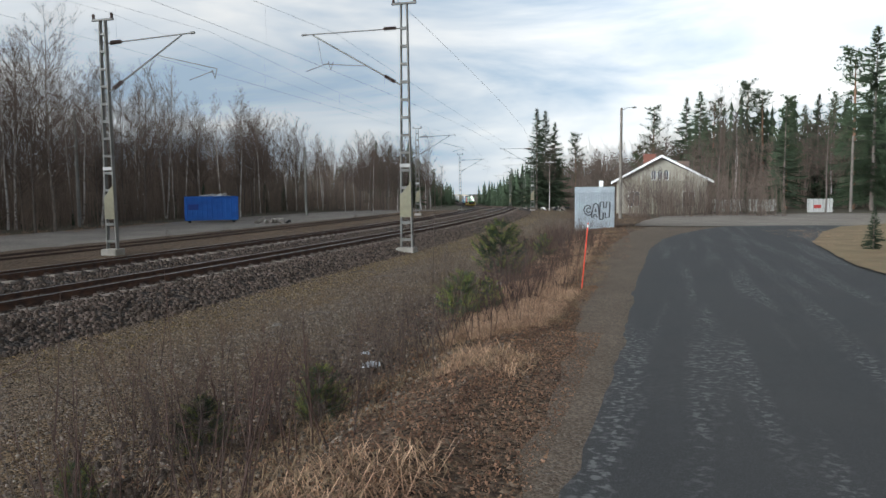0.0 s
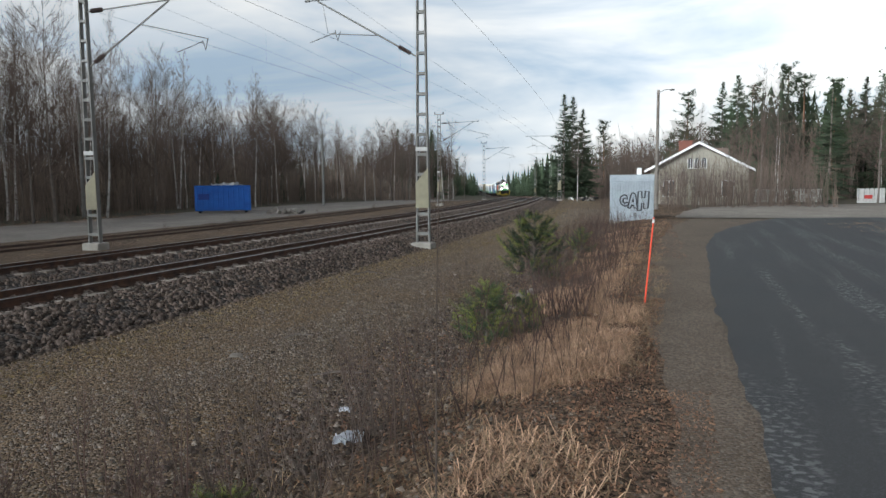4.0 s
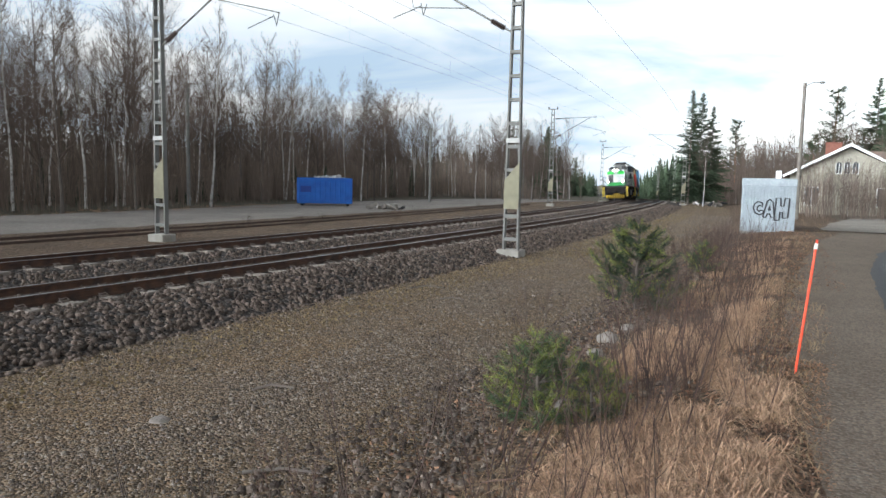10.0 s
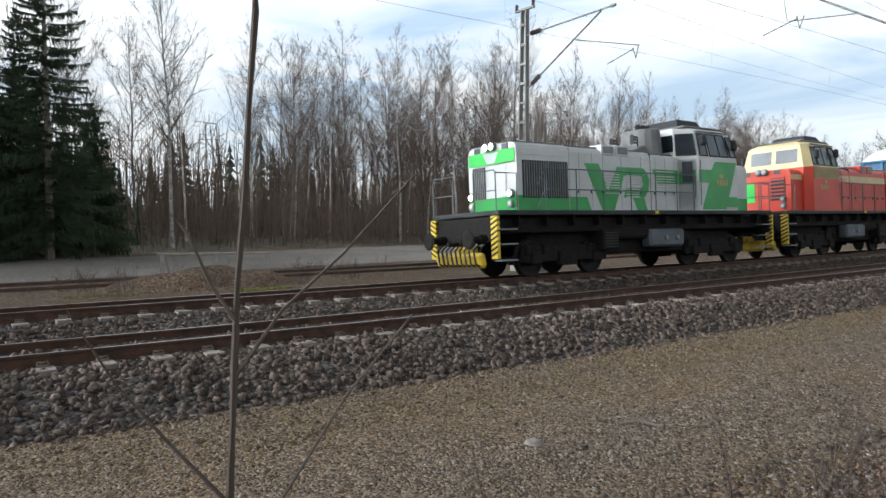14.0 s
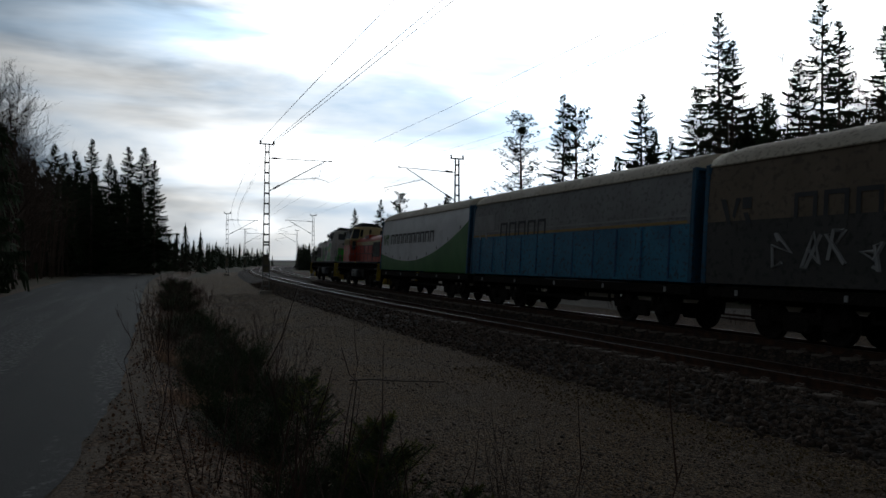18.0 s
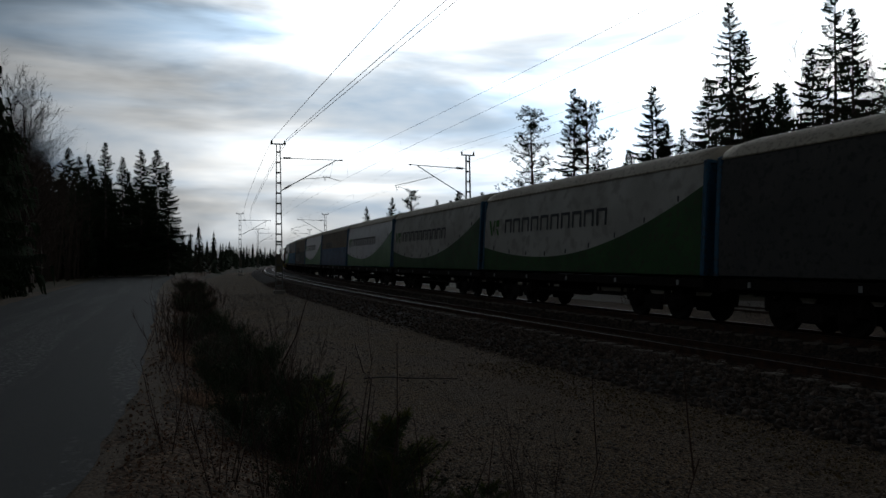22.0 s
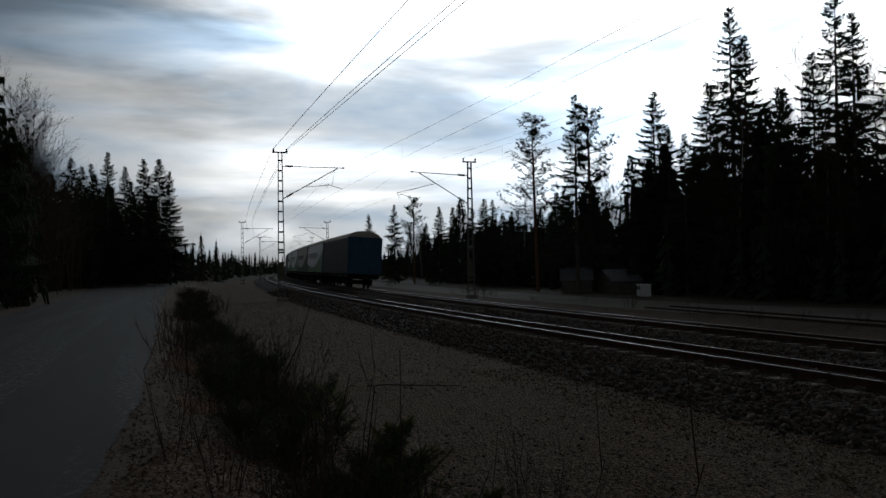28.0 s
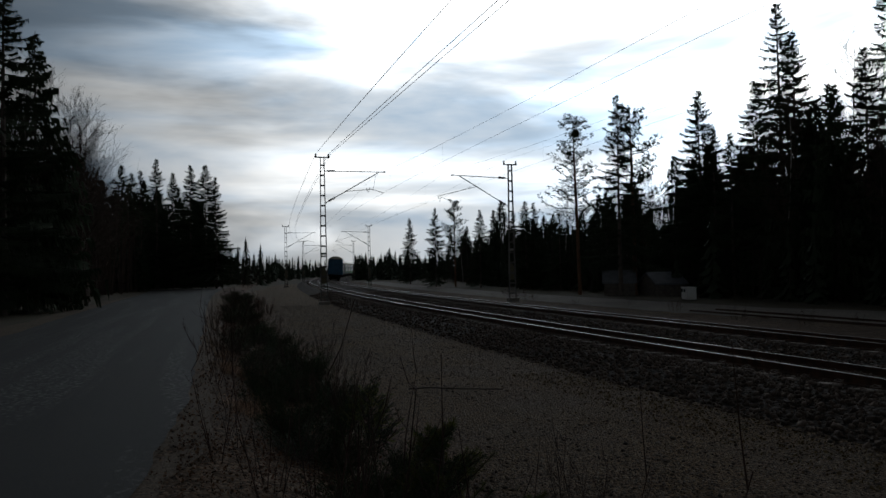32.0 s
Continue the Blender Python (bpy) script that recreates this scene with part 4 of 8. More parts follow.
def marker_pole():
    t = empty("marker_pole", Matrix.Translation((3.02, 15.42, stand_z(3.02, 15.42))) @ pose(0, 0, 0, -2, 5.5, 0), "leaning orange snow marker pole on the verge", "marker pole")
    bm = bmesh.new()
    tube(bm, [(0, 0, -0.2), (0, 0, 0.8), (0, 0, 1.46)], [0.0145, 0.0145, 0.013], 8)
    part("pole", bm, M("orange_paint"), t)
    bm = bmesh.new()
    tube(bm, [(0, 0, 1.36), (0, 0, 1.42)], 0.0185, 8)
    part("reflector_band", bm, M("white_paint"), t)


marker_pole()


def crumpled(x, y, s, seed, label):
    r = rng(seed)
    bm = bmesh.new()
    bmesh.ops.create_grid(bm, x_segments=7, y_segments=6, size=s)
    for v in bm.verts:
        v.co.z = 0.05 + r.uniform(0, s * 0.55)
        v.co.x += r.uniform(-0.3, 0.3) * s * 0.4
        v.co.y += r.uniform(-0.3, 0.3) * s * 0.4
    bmesh.ops.solidify(bm, geom=bm.faces[:], thickness=0.004)
    ob = part("plastic_sheet", bm, M("plastic_litter"))
    ob.matrix_basis = Matrix.Translation((x, y, stand_z(x, y)))
    tagged(ob, label, "litter")


crumpled(-1.05, 10.0, 0.13, 1, "crumpled whitish plastic sheet in the ditch")
crumpled(-1.25, 11.0, 0.07, 2, "small torn piece of white plastic")


def low_barrier():
    a, b = Vector((-25.7, 21.8)), Vector((-23.5, 25.6))
    d = (b - a).normalized()
    t = empty("low_barrier", Matrix.Translation((a.x, a.y, stand_z(a.x, a.y))) @ pose(0, 0, 0, 0, 0, math.degrees(math.atan2(d.y, d.x))), "low weathered pipe barrier at the yard edge", "barrier")
    L = (b - a).length
    bm = bmesh.new()
    tube(bm, [(0, 0, 0.55), (L, 0, 0.52)], 0.05, 8)
    part("pipe", bm, M("mast_base"), t)
    for x in (0.2, L / 2, L - 0.2):
        bm = bmesh.new()
        box(bm, (0.16, 0.2, 0.55), (x, 0, 0.25), bevel=0.02)
        part("post", bm, M("mast_base"), t)


low_barrier()


def white_box():
    t = empty("utility_cabinet", Matrix.Translation((-41.2, -20.6, stand_z(-41.2, -20.6))) @ pose(0, 0, 0, 0, 0, 48), "small white cabinet with dark openings by the wood", "cabinet")
    bm = bmesh.new()
    box(bm, (1.5, 0.6, 0.75), (0, 0, 0.42), bevel=0.02)
    part("body", bm, M("white_paint"), t)
    bm = bmesh.new()
    box(bm, (1.58, 0.68, 0.06), (0, 0, 0.83), bevel=0.01)
    part("lid", bm, M("white_paint"), t)
    for sy in (-1, 1):
        for x in (-0.55, 0.1):
            bm = bmesh.new()
            box(bm, (0.3, 0.03, 0.22), (x, sy * 0.31, 0.62))
            part("opening", bm, M("window_dark"), t)


def shed(x, y, w, h, turn, label):
    t = empty("shed", Matrix.Translation((x, y, stand_z(x, y))) @ pose(0, 0, 0, 0, 0, turn), label, "shed")
    bm = bmesh.new()
    prism(bm, [(-w / 2, -0.2), (w / 2, -0.2), (w / 2, h * 0.55), (0, h), (-w / 2, h * 0.55)], -1.2, 1.2)
    part("wall", bm, M("wood_grey"), t)
    for sx in (-1, 1):
        bm = bmesh.new()
        prism(bm, [(0, h), (sx * (w / 2 + 0.2), h * 0.55 - 0.12), (sx * (w / 2 + 0.2), h * 0.55), (0, h + 0.12)], -1.35, 1.35)
        part("roof", bm, M("roof_grey"), t)


white_box()
shed(-46.2, -30.4, 2.2, 1.9, 40, "small pale shed at the forest edge")
shed(-47.5, -27.2, 3.2, 1.7, 60, "low grey shed among the spruces")


def rubble(x, y, n, spread, seed, label):
    t = empty("rubble_pile", Matrix.Translation((x, y, stand_z(x, y))), label, "rubble")
    r = rng(seed)
    for k in range(n):
        bm = bmesh.new()
        box(bm, (r.uniform(0.3, 1.1), r.uniform(0.15, 0.5), r.uniform(0.1, 0.35)), (r.gauss(0, spread), r.gauss(0, spread * 0.6), r.uniform(0.05, 0.45)), Euler((r.uniform(-0.5, 0.5), r.uniform(-0.5, 0.5), r.uniform(0, 3))).to_matrix().to_4x4(), bevel=0.03)
        part("chunk", bm, M(r.choice(("wood_grey", "dark_steel", "mast_base", "white_paint"))), t)


rubble(15.5, 101.5, 16, 1.1, 6, "heap of dark rubble and a white sheet beside the track")
rubble(-15.0, 62.0, 9, 0.8, 9, "few old timbers lying at the yard edge")


def mound():
    """Low heap of earth and stones before the yard, mossy on its front."""
    bm = bmesh.new()
    n, m = 26, 18
    c = on(6.0, 10.9)
    rows = []
    for i in range(n + 1):
        row = []
        for j in range(m + 1):
            a, b = i / n * 2 - 1, j / m * 2 - 1
            p = on(6.0 + a * 3.4, 10.9 + b * 2.0)
            k = max(0.0, 1 - a * a - b * b)
            z = 0.62 * k * (3 - 2 * k) * k * (0.8 + 0.5 * noise.noise((a * 2, b * 2, 4))) + 0.06 * noise.noise((a * 6, b * 6, 2)) * (k > 0)
            row.append(bm.verts.new((p.x - c.x, p.y - c.y, z - 0.05)))
        rows.append(row)
    for a, b in zip(rows, rows[1:]):
        for j in range(m):
            bm.faces.new((a[j], a[j + 1], b[j + 1], b[j])).smooth = True
    bmesh.ops.recalc_face_normals(bm, faces=bm.faces[:])
    ob = part("earth_mound", bm, M("soil"))
    ob.matrix_basis = Matrix.Translation((c.x, c.y, stand_z(c.x, c.y)))
    tagged(ob, "low brown heap of earth and stones beside the yard", "mound")


mound()

# ---- plants ----
class Soup:
    """Gathers tubes and leaves as plain lists, for quick meshes."""

    def __init__(self):
        self.v, self.f = [], []

    def limb(self, pts, rad, sides=3):
        base = len(self.v)
        ref = Vector((0.37, 0.61, 0.7))
        for i, p in enumerate(pts):
            d = pts[min(i + 1, len(pts) - 1)] - pts[max(i - 1, 0)]
            a = d.cross(ref)
            if a.length < 1e-6:
                a = d.orthogonal()
            a.normalize()
            b = d.cross(a).normalized()
            for k in range(sides):
                w = math.tau * k / sides
                self.v.append(p + (a * math.cos(w) + b * math.sin(w)) * rad[i])
        for i in range(len(pts) - 1):
            for k in range(sides):
                q = (k + 1) % sides
                self.f.append((base + i * sides + k, base + i * sides + q, base + (i + 1) * sides + q, base + (i + 1) * sides + k))

    def tri(self, a, b, c):
        n = len(self.v)
        self.v += [a, b, c]
        self.f.append((n, n + 1, n + 2))

    def quad(self, a, b, c, d):
        n = len(self.v)
        self.v += [a, b, c, d]
        self.f.append((n, n + 1, n + 2, n + 3))

    def make(self, name, material, parent=None):
        return sheet(name, self.v, self.f, material, parent)


def rvec(r, k=1.0):
    return Vector((r.uniform(-k, k), r.uniform(-k, k), r.uniform(-k, k)))


def bare_tree(seed, h, kind="birch", start=0.32, spread=1.0, twigs=4, label="", bark="bark_birch"):
    """A leafless tree: tapered trunk, rising limbs, fine twigs."""
    r = rng(seed)
    t = empty(kind + "_tree", None, label or "bare birch with pale trunk and fine brown twigs", "tree")
    tr, cr = Soup(), Soup()
    lean = Vector((r.uniform(-0.06, 0.06), r.uniform(-0.06, 0.06), 1))
    pts, p = [], Vector((0, 0, -0.3))
    n = 9
    for i in range(n + 1):
        pts.append(p.copy())
        p = p + (lean + rvec(r, 0.05)) * (h / n)
    r0 = h * r.uniform(0.0058, 0.0085)
    rad = [max(0.012, r0 * (1.25 if i == 0 else (1 - 0.93 * i / n))) for i in range(n + 1)]
    tr.limb(pts, rad, 7)
    tr.make("trunk", M(bark), t)

    def along(f):
        k = min(f * n, n - 1e-4)
        i = int(k)
        return pts[i].lerp(pts[i + 1], k - i), rad[i] * (1 - (k - i)) + rad[i + 1] * (k - i)

    count = int(24 + h * 1.5)
    for b in range(count):
        f = start + (0.985 - start) * (b + r.random()) / count
        o, rr = along(f)
        a = r.uniform(0, math.tau)
        up = r.uniform(0.75, 1.5) / spread
        d = Vector((math.cos(a), math.sin(a), up)).normalized()
        ln = h * (0.30 * (1 - f) ** 0.75 + 0.05) * r.uniform(0.7, 1.25) * spread
        q, seg = [o], 4
        for i in range(seg):
            d = (d + Vector((0, 0, 0.12)) + rvec(r, 0.16)).normalized()
            q.append(q[-1] + d * (ln / seg))
        br = min(rr * 0.45, 0.010 + ln * 0.008)
        cr.limb(q, [br, br * 0.75, br * 0.52, br * 0.34, 0.005], 4)
        for s_ in range(int(4 + twigs * ln * 0.95)):
            i = r.randint(1, seg)
            o2 = q[i - 1].lerp(q[i], r.random())
            d2 = ((q[i] - q[i - 1]).normalized() * 0.8 + rvec(r, 0.75) + Vector((0, 0, 0.25))).normalized()
            l2 = ln * r.uniform(0.18, 0.42)
            m2 = o2 + d2 * l2 * 0.5 + rvec(r, l2 * 0.06)
            e2 = m2 + (d2 + rvec(r, 0.3)).normalized() * l2 * 0.5
            cr.limb([o2, m2, e2], [0.0068, 0.0048, 0.0026], 3)
            for _ in range(3):
                o3 = o2.lerp(e2, r.uniform(0.25, 1))
                d3 = (d2 + rvec(r, 0.8)).normalized()
                cr.limb([o3, o3 + d3 * l2 * r.uniform(0.3, 0.6)], [0.0044, 0.0021], 3)
    cr.make("crown", M("twig"), t)
    return t


def spruce(seed, h, width=0.17, label="", sparse=0.0, fine=1.0):
    """A spruce: straight trunk, many drooping boughs of uneven length with hanging sprays."""
    r = rng(seed)
    t = empty("spruce_tree", None, label or "dark green spruce with drooping boughs", "tree")
    tr, cr = Soup(), Soup()
    tr.limb([Vector((0, 0, -0.3)), Vector((0, 0, h * 0.5)), Vector((r.uniform(-0.1, 0.1), r.uniform(-0.1, 0.1), h))], [h * 0.012, h * 0.007, 0.015], 7)
    tr.make("trunk", M("bark_dark"), t)
    hero = fine == 1.0
    count = int((300 if hero else 360) * (1 - 0.25 * sparse))
    base = 0.04 + 0.10 * sparse
    for b in range(count):
        f = base + (0.99 - base) * (1 - (1 - (b + r.random()) / count) ** 1.25)
        z = f * h
        full = h * width * (1 - f) ** 0.88 * min(1.0, 0.6 + f * 3) * (1 + 0.18 * noise.noise((z * 0.8, seed * 1.7, 0))) * 1.15 + 0.12
        a = r.uniform(0, math.tau)
        ln = full * r.choice((0.55, 0.8, 0.9, 1.0, 1.1)) * r.uniform(0.85, 1.15)
        out = Vector((math.cos(a), math.sin(a), 0))
        side = Vector((-out.y, out.x, 0))
        o = Vector((0, 0, z))
        droop = r.uniform(0.30, 0.60) * (1.15 - f) - 0.25 * max(0.0, f - 0.75)
        pts = [o + out * ln * g + Vector((0, 0, ln * (0.14 * g - droop * g * g + 0.2 * g ** 4))) for g in (0, 0.25, 0.5, 0.75, 1.0)]
        cr.limb(pts, [0.03, 0.022, 0.015, 0.01, 0.004], 3)
        for k in range(int(8 + ln * 46 * (1 - 0.3 * sparse)) if hero else int((7 + ln * 15) * fine)):
            g = r.uniform(0.12, 1.0)
            i = min(int(g * 4), 3)
            c = pts[i].lerp(pts[i + 1], g * 4 - i)
            w = (ln * (0.12 if hero else 0.34) * (1.15 - g * 0.7) + (0.06 if hero else 0.07)) * r.uniform(0.5, 1.35)
            e = 0.024 if hero else 0.09
            sd = side * r.choice((-1, 1))
            tip = c + sd * w + out * w * r.uniform(0.1, 0.9) - Vector((0, 0, w * r.uniform(0.05, 0.6)))
            cr.tri(c - out * e, c + out * e + Vector((0, 0, 0.02)), tip)
            hang = c.lerp(tip, 0.5) + out * w * 0.2 - Vector((0, 0, w * r.uniform(0.5, 1.5)))
            cr.tri(c.lerp(tip, 0.3) - out * e, c.lerp(tip, 0.3) + out * e, hang)
    cr.make("crown", M("spruce"), t)
    return t


def pine_tree(seed, h, label=""):
    """A tall pine: reddish bare stem, open crown of tufts."""
    r = rng(seed)
    t = empty("pine_tree", None, label or "tall pine with bare reddish stem and open crown", "tree")
    tr, cr = Soup(), Soup()
    top = Vector((r.uniform(-0.4, 0.4), r.uniform(-0.4, 0.4), h))
    tr.limb([Vector((0, 0, -0.3)), top * 0.35, top * 0.7, top], [h * 0.012, h * 0.010, h * 0.007, 0.02], 8)
    tr.make("trunk", M("pine_bark"), t)
    for b in range(74):
        f = 0.34 + 0.65 * (b + r.random()) / 74
        o = top * f
        a = r.uniform(0, math.tau)
        ln = h * 0.24 * (1.2 - f) ** 0.8 * r.uniform(0.5, 1.2)
        out = Vector((math.cos(a), math.sin(a), r.uniform(-0.05, 0.45))).normalized()
        pts = [o, o + out * ln * 0.5 + rvec(r, 0.1), o + out * ln + Vector((0, 0, 0.15 * ln)) + rvec(r, 0.12)]
        cr.limb(pts, [0.045, 0.03, 0.01], 3)
        for k in range(14):
            c = pts[1].lerp(pts[2], r.uniform(-0.4, 1.1)) + Vector((r.uniform(-0.34, 0.34), r.uniform(-0.34, 0.34), r.uniform(-0.12, 0.2)))
            for _ in range(12):
                d = (rvec(r) + Vector((0, 0, 0.3))).normalized() * r.uniform(0.12, 0.27)
                w = d.orthogonal().normalized() * 0.028
                cr.tri(c - w, c + w, c + d)
    cr.make("crown", M("pine"), t)
    return t


def young_pine(seed, h, label=""):
    """A small bushy pine: whorls of upturned shoots thick with needles."""
    r = rng(seed)
    t = empty("young_pine", None, label or "small bushy young pine in the ditch", "young pine", "young pines in the ditch")
    tr, cr, tp = Soup(), Soup(), Soup()
    tr.limb([Vector((0, 0, -0.05)), Vector((0, 0, h * 0.6)), Vector((0.02, 0, h))], [0.03, 0.018, 0.006], 6)

    def shoot(a, b, soup, n, ln):
        d = (b - a)
        for k in range(n):
            c = a + d * (k + r.random()) / n
            q = (rvec(r).normalized() + d.normalized() * 0.75).normalized() * ln * r.uniform(0.7, 1.2)
            w = q.orthogonal().normalized() * 0.0035
            soup.tri(c - w, c + w, c + q)

    z = h * 0.06
    while z < h * 0.95:
        f = z / h
        for _ in range(5):
            a = r.uniform(0, math.tau)
            ln = h * 0.74 * (1 - f) ** 0.55 * r.uniform(0.7, 1.15)
            o = Vector((0, 0, z + r.uniform(-0.05, 0.05)))
            out = Vector((math.cos(a), math.sin(a), r.uniform(0.15, 0.6))).normalized()
            m = o + out * ln * 0.55
            e = m + (out + Vector((0, 0, 0.5))).normalized() * ln * 0.5
            tr.limb([o, m, e], [0.011, 0.008, 0.004], 3)
            shoot(o.lerp(m, 0.3), m, cr, int(46 * ln + 8), 0.075)
            shoot(m, e, tp if r.random() < 0.55 else cr, int(120 * ln + 14), 0.07)
            for _ in range(3):
                s_ = o.lerp(m, r.uniform(0.4, 1))
                g = s_ + (out + rvec(r, 0.8)).normalized() * ln * 0.35
                shoot(s_, g, r.choice((cr, cr, tp)), int(64 * ln + 10), 0.065)
        z += h * 0.085
    shoot(Vector((0, 0, h * 0.8)), Vector((0.02, 0, h * 1.04)), tp, 60, 0.06)
    tr.make("stem", M("bark_dark"), t)
    tagged(cr.make("needle_mass", M("pine"), t), kind="stuff")
    tagged(tp.make("shoot_mass", M("pine_young"), t), kind="stuff")
    return t


def brush(seed, h, stems, material="twig_red", spread=0.35, name="bare_shrub", label="", twigs=5):
    """A leafless bush of upright wands."""
    r = rng(seed)
    t = empty(name, None, label or "bare reddish-brown shrub with thin upright stems", "shrub", "bare shrubs beside the track")
    st, tw = Soup(), Soup()
    for _ in range(stems):
        a = r.uniform(0, math.tau)
        o = Vector((math.cos(a) * r.uniform(0, spread), math.sin(a) * r.uniform(0, spread), -0.08))
        d = Vector((math.cos(a) * 0.25, math.sin(a) * 0.25, 1)) + rvec(r, 0.15)
        hh = h * r.uniform(0.55, 1.05)
        pts = [o]
        for i in range(4):
            d = (d.normalized() + rvec(r, 0.10)).normalized()
            pts.append(pts[-1] + d * hh / 4)
        b = 0.0032 + 0.003 * hh
        st.limb(pts, [b, b * 0.85, b * 0.65, b * 0.45, 0.0015], 4)
        for _ in range(twigs):
            i = r.randint(1, 3)
            o2 = pts[i].lerp(pts[i + 1], r.random())
            d2 = (d + rvec(r, 0.7)).normalized()
            l2 = hh * r.uniform(0.12, 0.3)
            tw.limb([o2, o2 + d2 * l2 * 0.5, o2 + (d2 + Vector((0, 0, 0.3))) * l2], [b * 0.5, b * 0.35, 0.001], 3)
    tagged(st.make("branch_mass", M(material), t), kind="stuff")
    tagged(tw.make("twig_mass", M(material), t), kind="stuff")
    return t


def stand(x, y, dz=0.0):
    return float(gz(x, y)[0]) + dz


def plant(ob, x, y, turn=0.0, scale=1.0, first=False, dz=0.0):
    m = Matrix.Translation((x, y, stand(x, y, dz))) @ pose(0, 0, 0, 0, 0, turn)
    if first:
        ob.matrix_basis = m
        c = ob
    else:
        c = copy_thing(ob, m)
    c.scale = (scale, scale, scale)
    return c


class Stock:
    """Plants the first of a kind itself, then copies of it."""

    def __init__(self, obs):
        self.obs, self.used = obs, [False] * len(obs)

    def put(self, i, x, y, turn, scale=1.0, dz=0.0):
        i %= len(self.obs)
        c = plant(self.obs[i], x, y, turn, scale, not self.used[i], dz)
        self.used[i] = True
        return c


BIRCH = Stock([bare_tree(20 + k, 14.0, "birch", 0.30 + 0.04 * (k % 4), 0.8 + 0.1 * (k % 3), 4) for k in range(7)])
ALDER = Stock([bare_tree(60 + k, 13.0, "alder", 0.22, 1.05 + 0.08 * k, 5, "bare dark alder with dense brown twigs", "bark_dark") for k in range(5)])
SPRUCE = Stock([spruce(90 + k, 15.0, (0.19, 0.22, 0.24, 0.18)[k % 4]) for k in range(5)])
WOOD = Stock([spruce(190 + k, 15.0, (0.19, 0.22, 0.25)[k], "", 0.0, 0.32) for k in range(3)])
THIN = Stock([spruce(97 + k, 15.0, 0.19, "tall thin spruce with ragged open boughs", 1.0) for k in range(2)])
PINES = Stock([pine_tree(110 + k, 15.0) for k in range(3)])

# conifers that stand out: x, y, height
for k_, (x_, y_, h_) in enumerate(((36.1, 106.0, 16.3), (35.5, 98.8, 16.1), (42.7, 106.8, 11.8), (51.5, 106.1, 15.8), (49.6, 98.2, 14.0), (48.8, 93.0, 14.8), (49.9, 91.3, 14.9), (46.5, 77.1, 19.8), (14.6, 111.0, 15.8), (16.2, 112.8, 15.7), (18.0, 114.6, 14.1), (20.0, 208, 11.7), (23.5, 214, 10.5), (33.4, 70.5, 2.9), (29.8, 69.9, 2.6), (-13.9, 149.4, 14.1), (-11.4, 154.6, 13.7), (-6.5, 139.9, 13.3), (-6.9, 142.9, 12.7), (58.0, 84.0, 17.0), (54.0, 70.0, 16.0))):
    SPRUCE.put(k_, x_, y_, k_ * 77, h_ / 15)
for k_, (x_, y_, h_) in enumerate(((30.9, 105.6, 14.9), (38.8, 102.9, 15.5), (45.1, 105.8, 18.3), (45.9, 102.1, 16.5), (47.5, 82.3, 18.4), (31.7, 115.7, 10.0), (-45.7, -34.2, 15.2), (-47.0, -29.4, 15.3), (-60.1, -69.8, 11.8))):
    PINES.put(k_, x_, y_, k_ * 61, h_ / 15)
for k_, (x_, y_, h_) in enumerate(((-44.8, -29.1, 16.1), (-51.7, -26.2, 16.8), (-50.6, -24.3, 13.2), (-47.8, -21.2, 12.0), (-49.4, -18.2, 21.1), (-48.9, -17.0, 18.6), (-46.0, -11.2, 15.4), (-48.3, -10.7, 19.8), (-44.9, -8.5, 16.9), (-42.7, -5.3, 15.5), (-56.2, -69.0, 10.7), (-57.7, -61.5, 9.9), (-55.0, -50.4, 9.9), (-57.1, -51.2, 9.9), (-54.0, -44.3, 8.1), (-67.6, -91.6, 11.3), (-48.9, -14.7, 14.4), (-52.2, -21.5, 16.4))):
    (THIN if k_ in (0, 4, 7) else SPRUCE).put(k_, x_, y_, k_ * 53, h_ / 15)
for k_, (x_, y_, h_) in enumerate(((-20.7, -85.4, 15.4), (-23.0, -85.9, 14.9), (-23.2, -79.6, 15.5), (-25.5, -81.0, 14.2), (-26.8, -78.5, 14.9), (-27.8, -76.1, 14.7), (-28.2, -73.8, 13.0), (-22.5, -88.0, 14.8), (-3.2, -31.5, 16.5), (-1.0, -29.6, 14.0), (-17.5, -84.0, 13.0), (-14.0, -82.0, 12.0), (-8.0, -58.0, 13.0))):
    SPRUCE.put(k_ + 2, x_, y_, k_ * 47, h_ / 15)
for k_, (x_, y_, h_) in enumerate(((-9.6, -51.9, 15.9), (-6.3, -37.2, 16.1), (-12.1, -61.6, 15.9), (-15.6, -71.1, 15.2), (-7.5, -44.0, 14.0), (-4.4, -33.5, 15.0), (-10.9, -57.0, 13.0), (-3.4, -39.0, 16.5), (-8.6, -48.0, 12.0), (22.0, 71.5, 4.6), (20.4, 70.6, 5.2), (24.5, 70.9, 5.0), (18.8, 71.8, 4.4), (26.4, 71.2, 4.2), (21.2, 69.9, 4.0), (14.2, 95.0, 9.5), (28.5, 98.0, 11.0), (-57.5, -47.0, 13.0), (-42.5, -3.0, 16.0), (-40.0, 0.5, 15.5))):
    (BIRCH if k_ % 2 else ALDER).put(k_, x_, y_, k_ * 67, h_ / (18.5 if k_ < 9 else 13.5))
SPRUCE.put(1, 15.2, 25.0, 20, 0.11)
THIN.put(0, -34.4, 16.2, 30, 1.08)
SPRUCE.put(3, -32.9, 20.8, 200, 1.05)
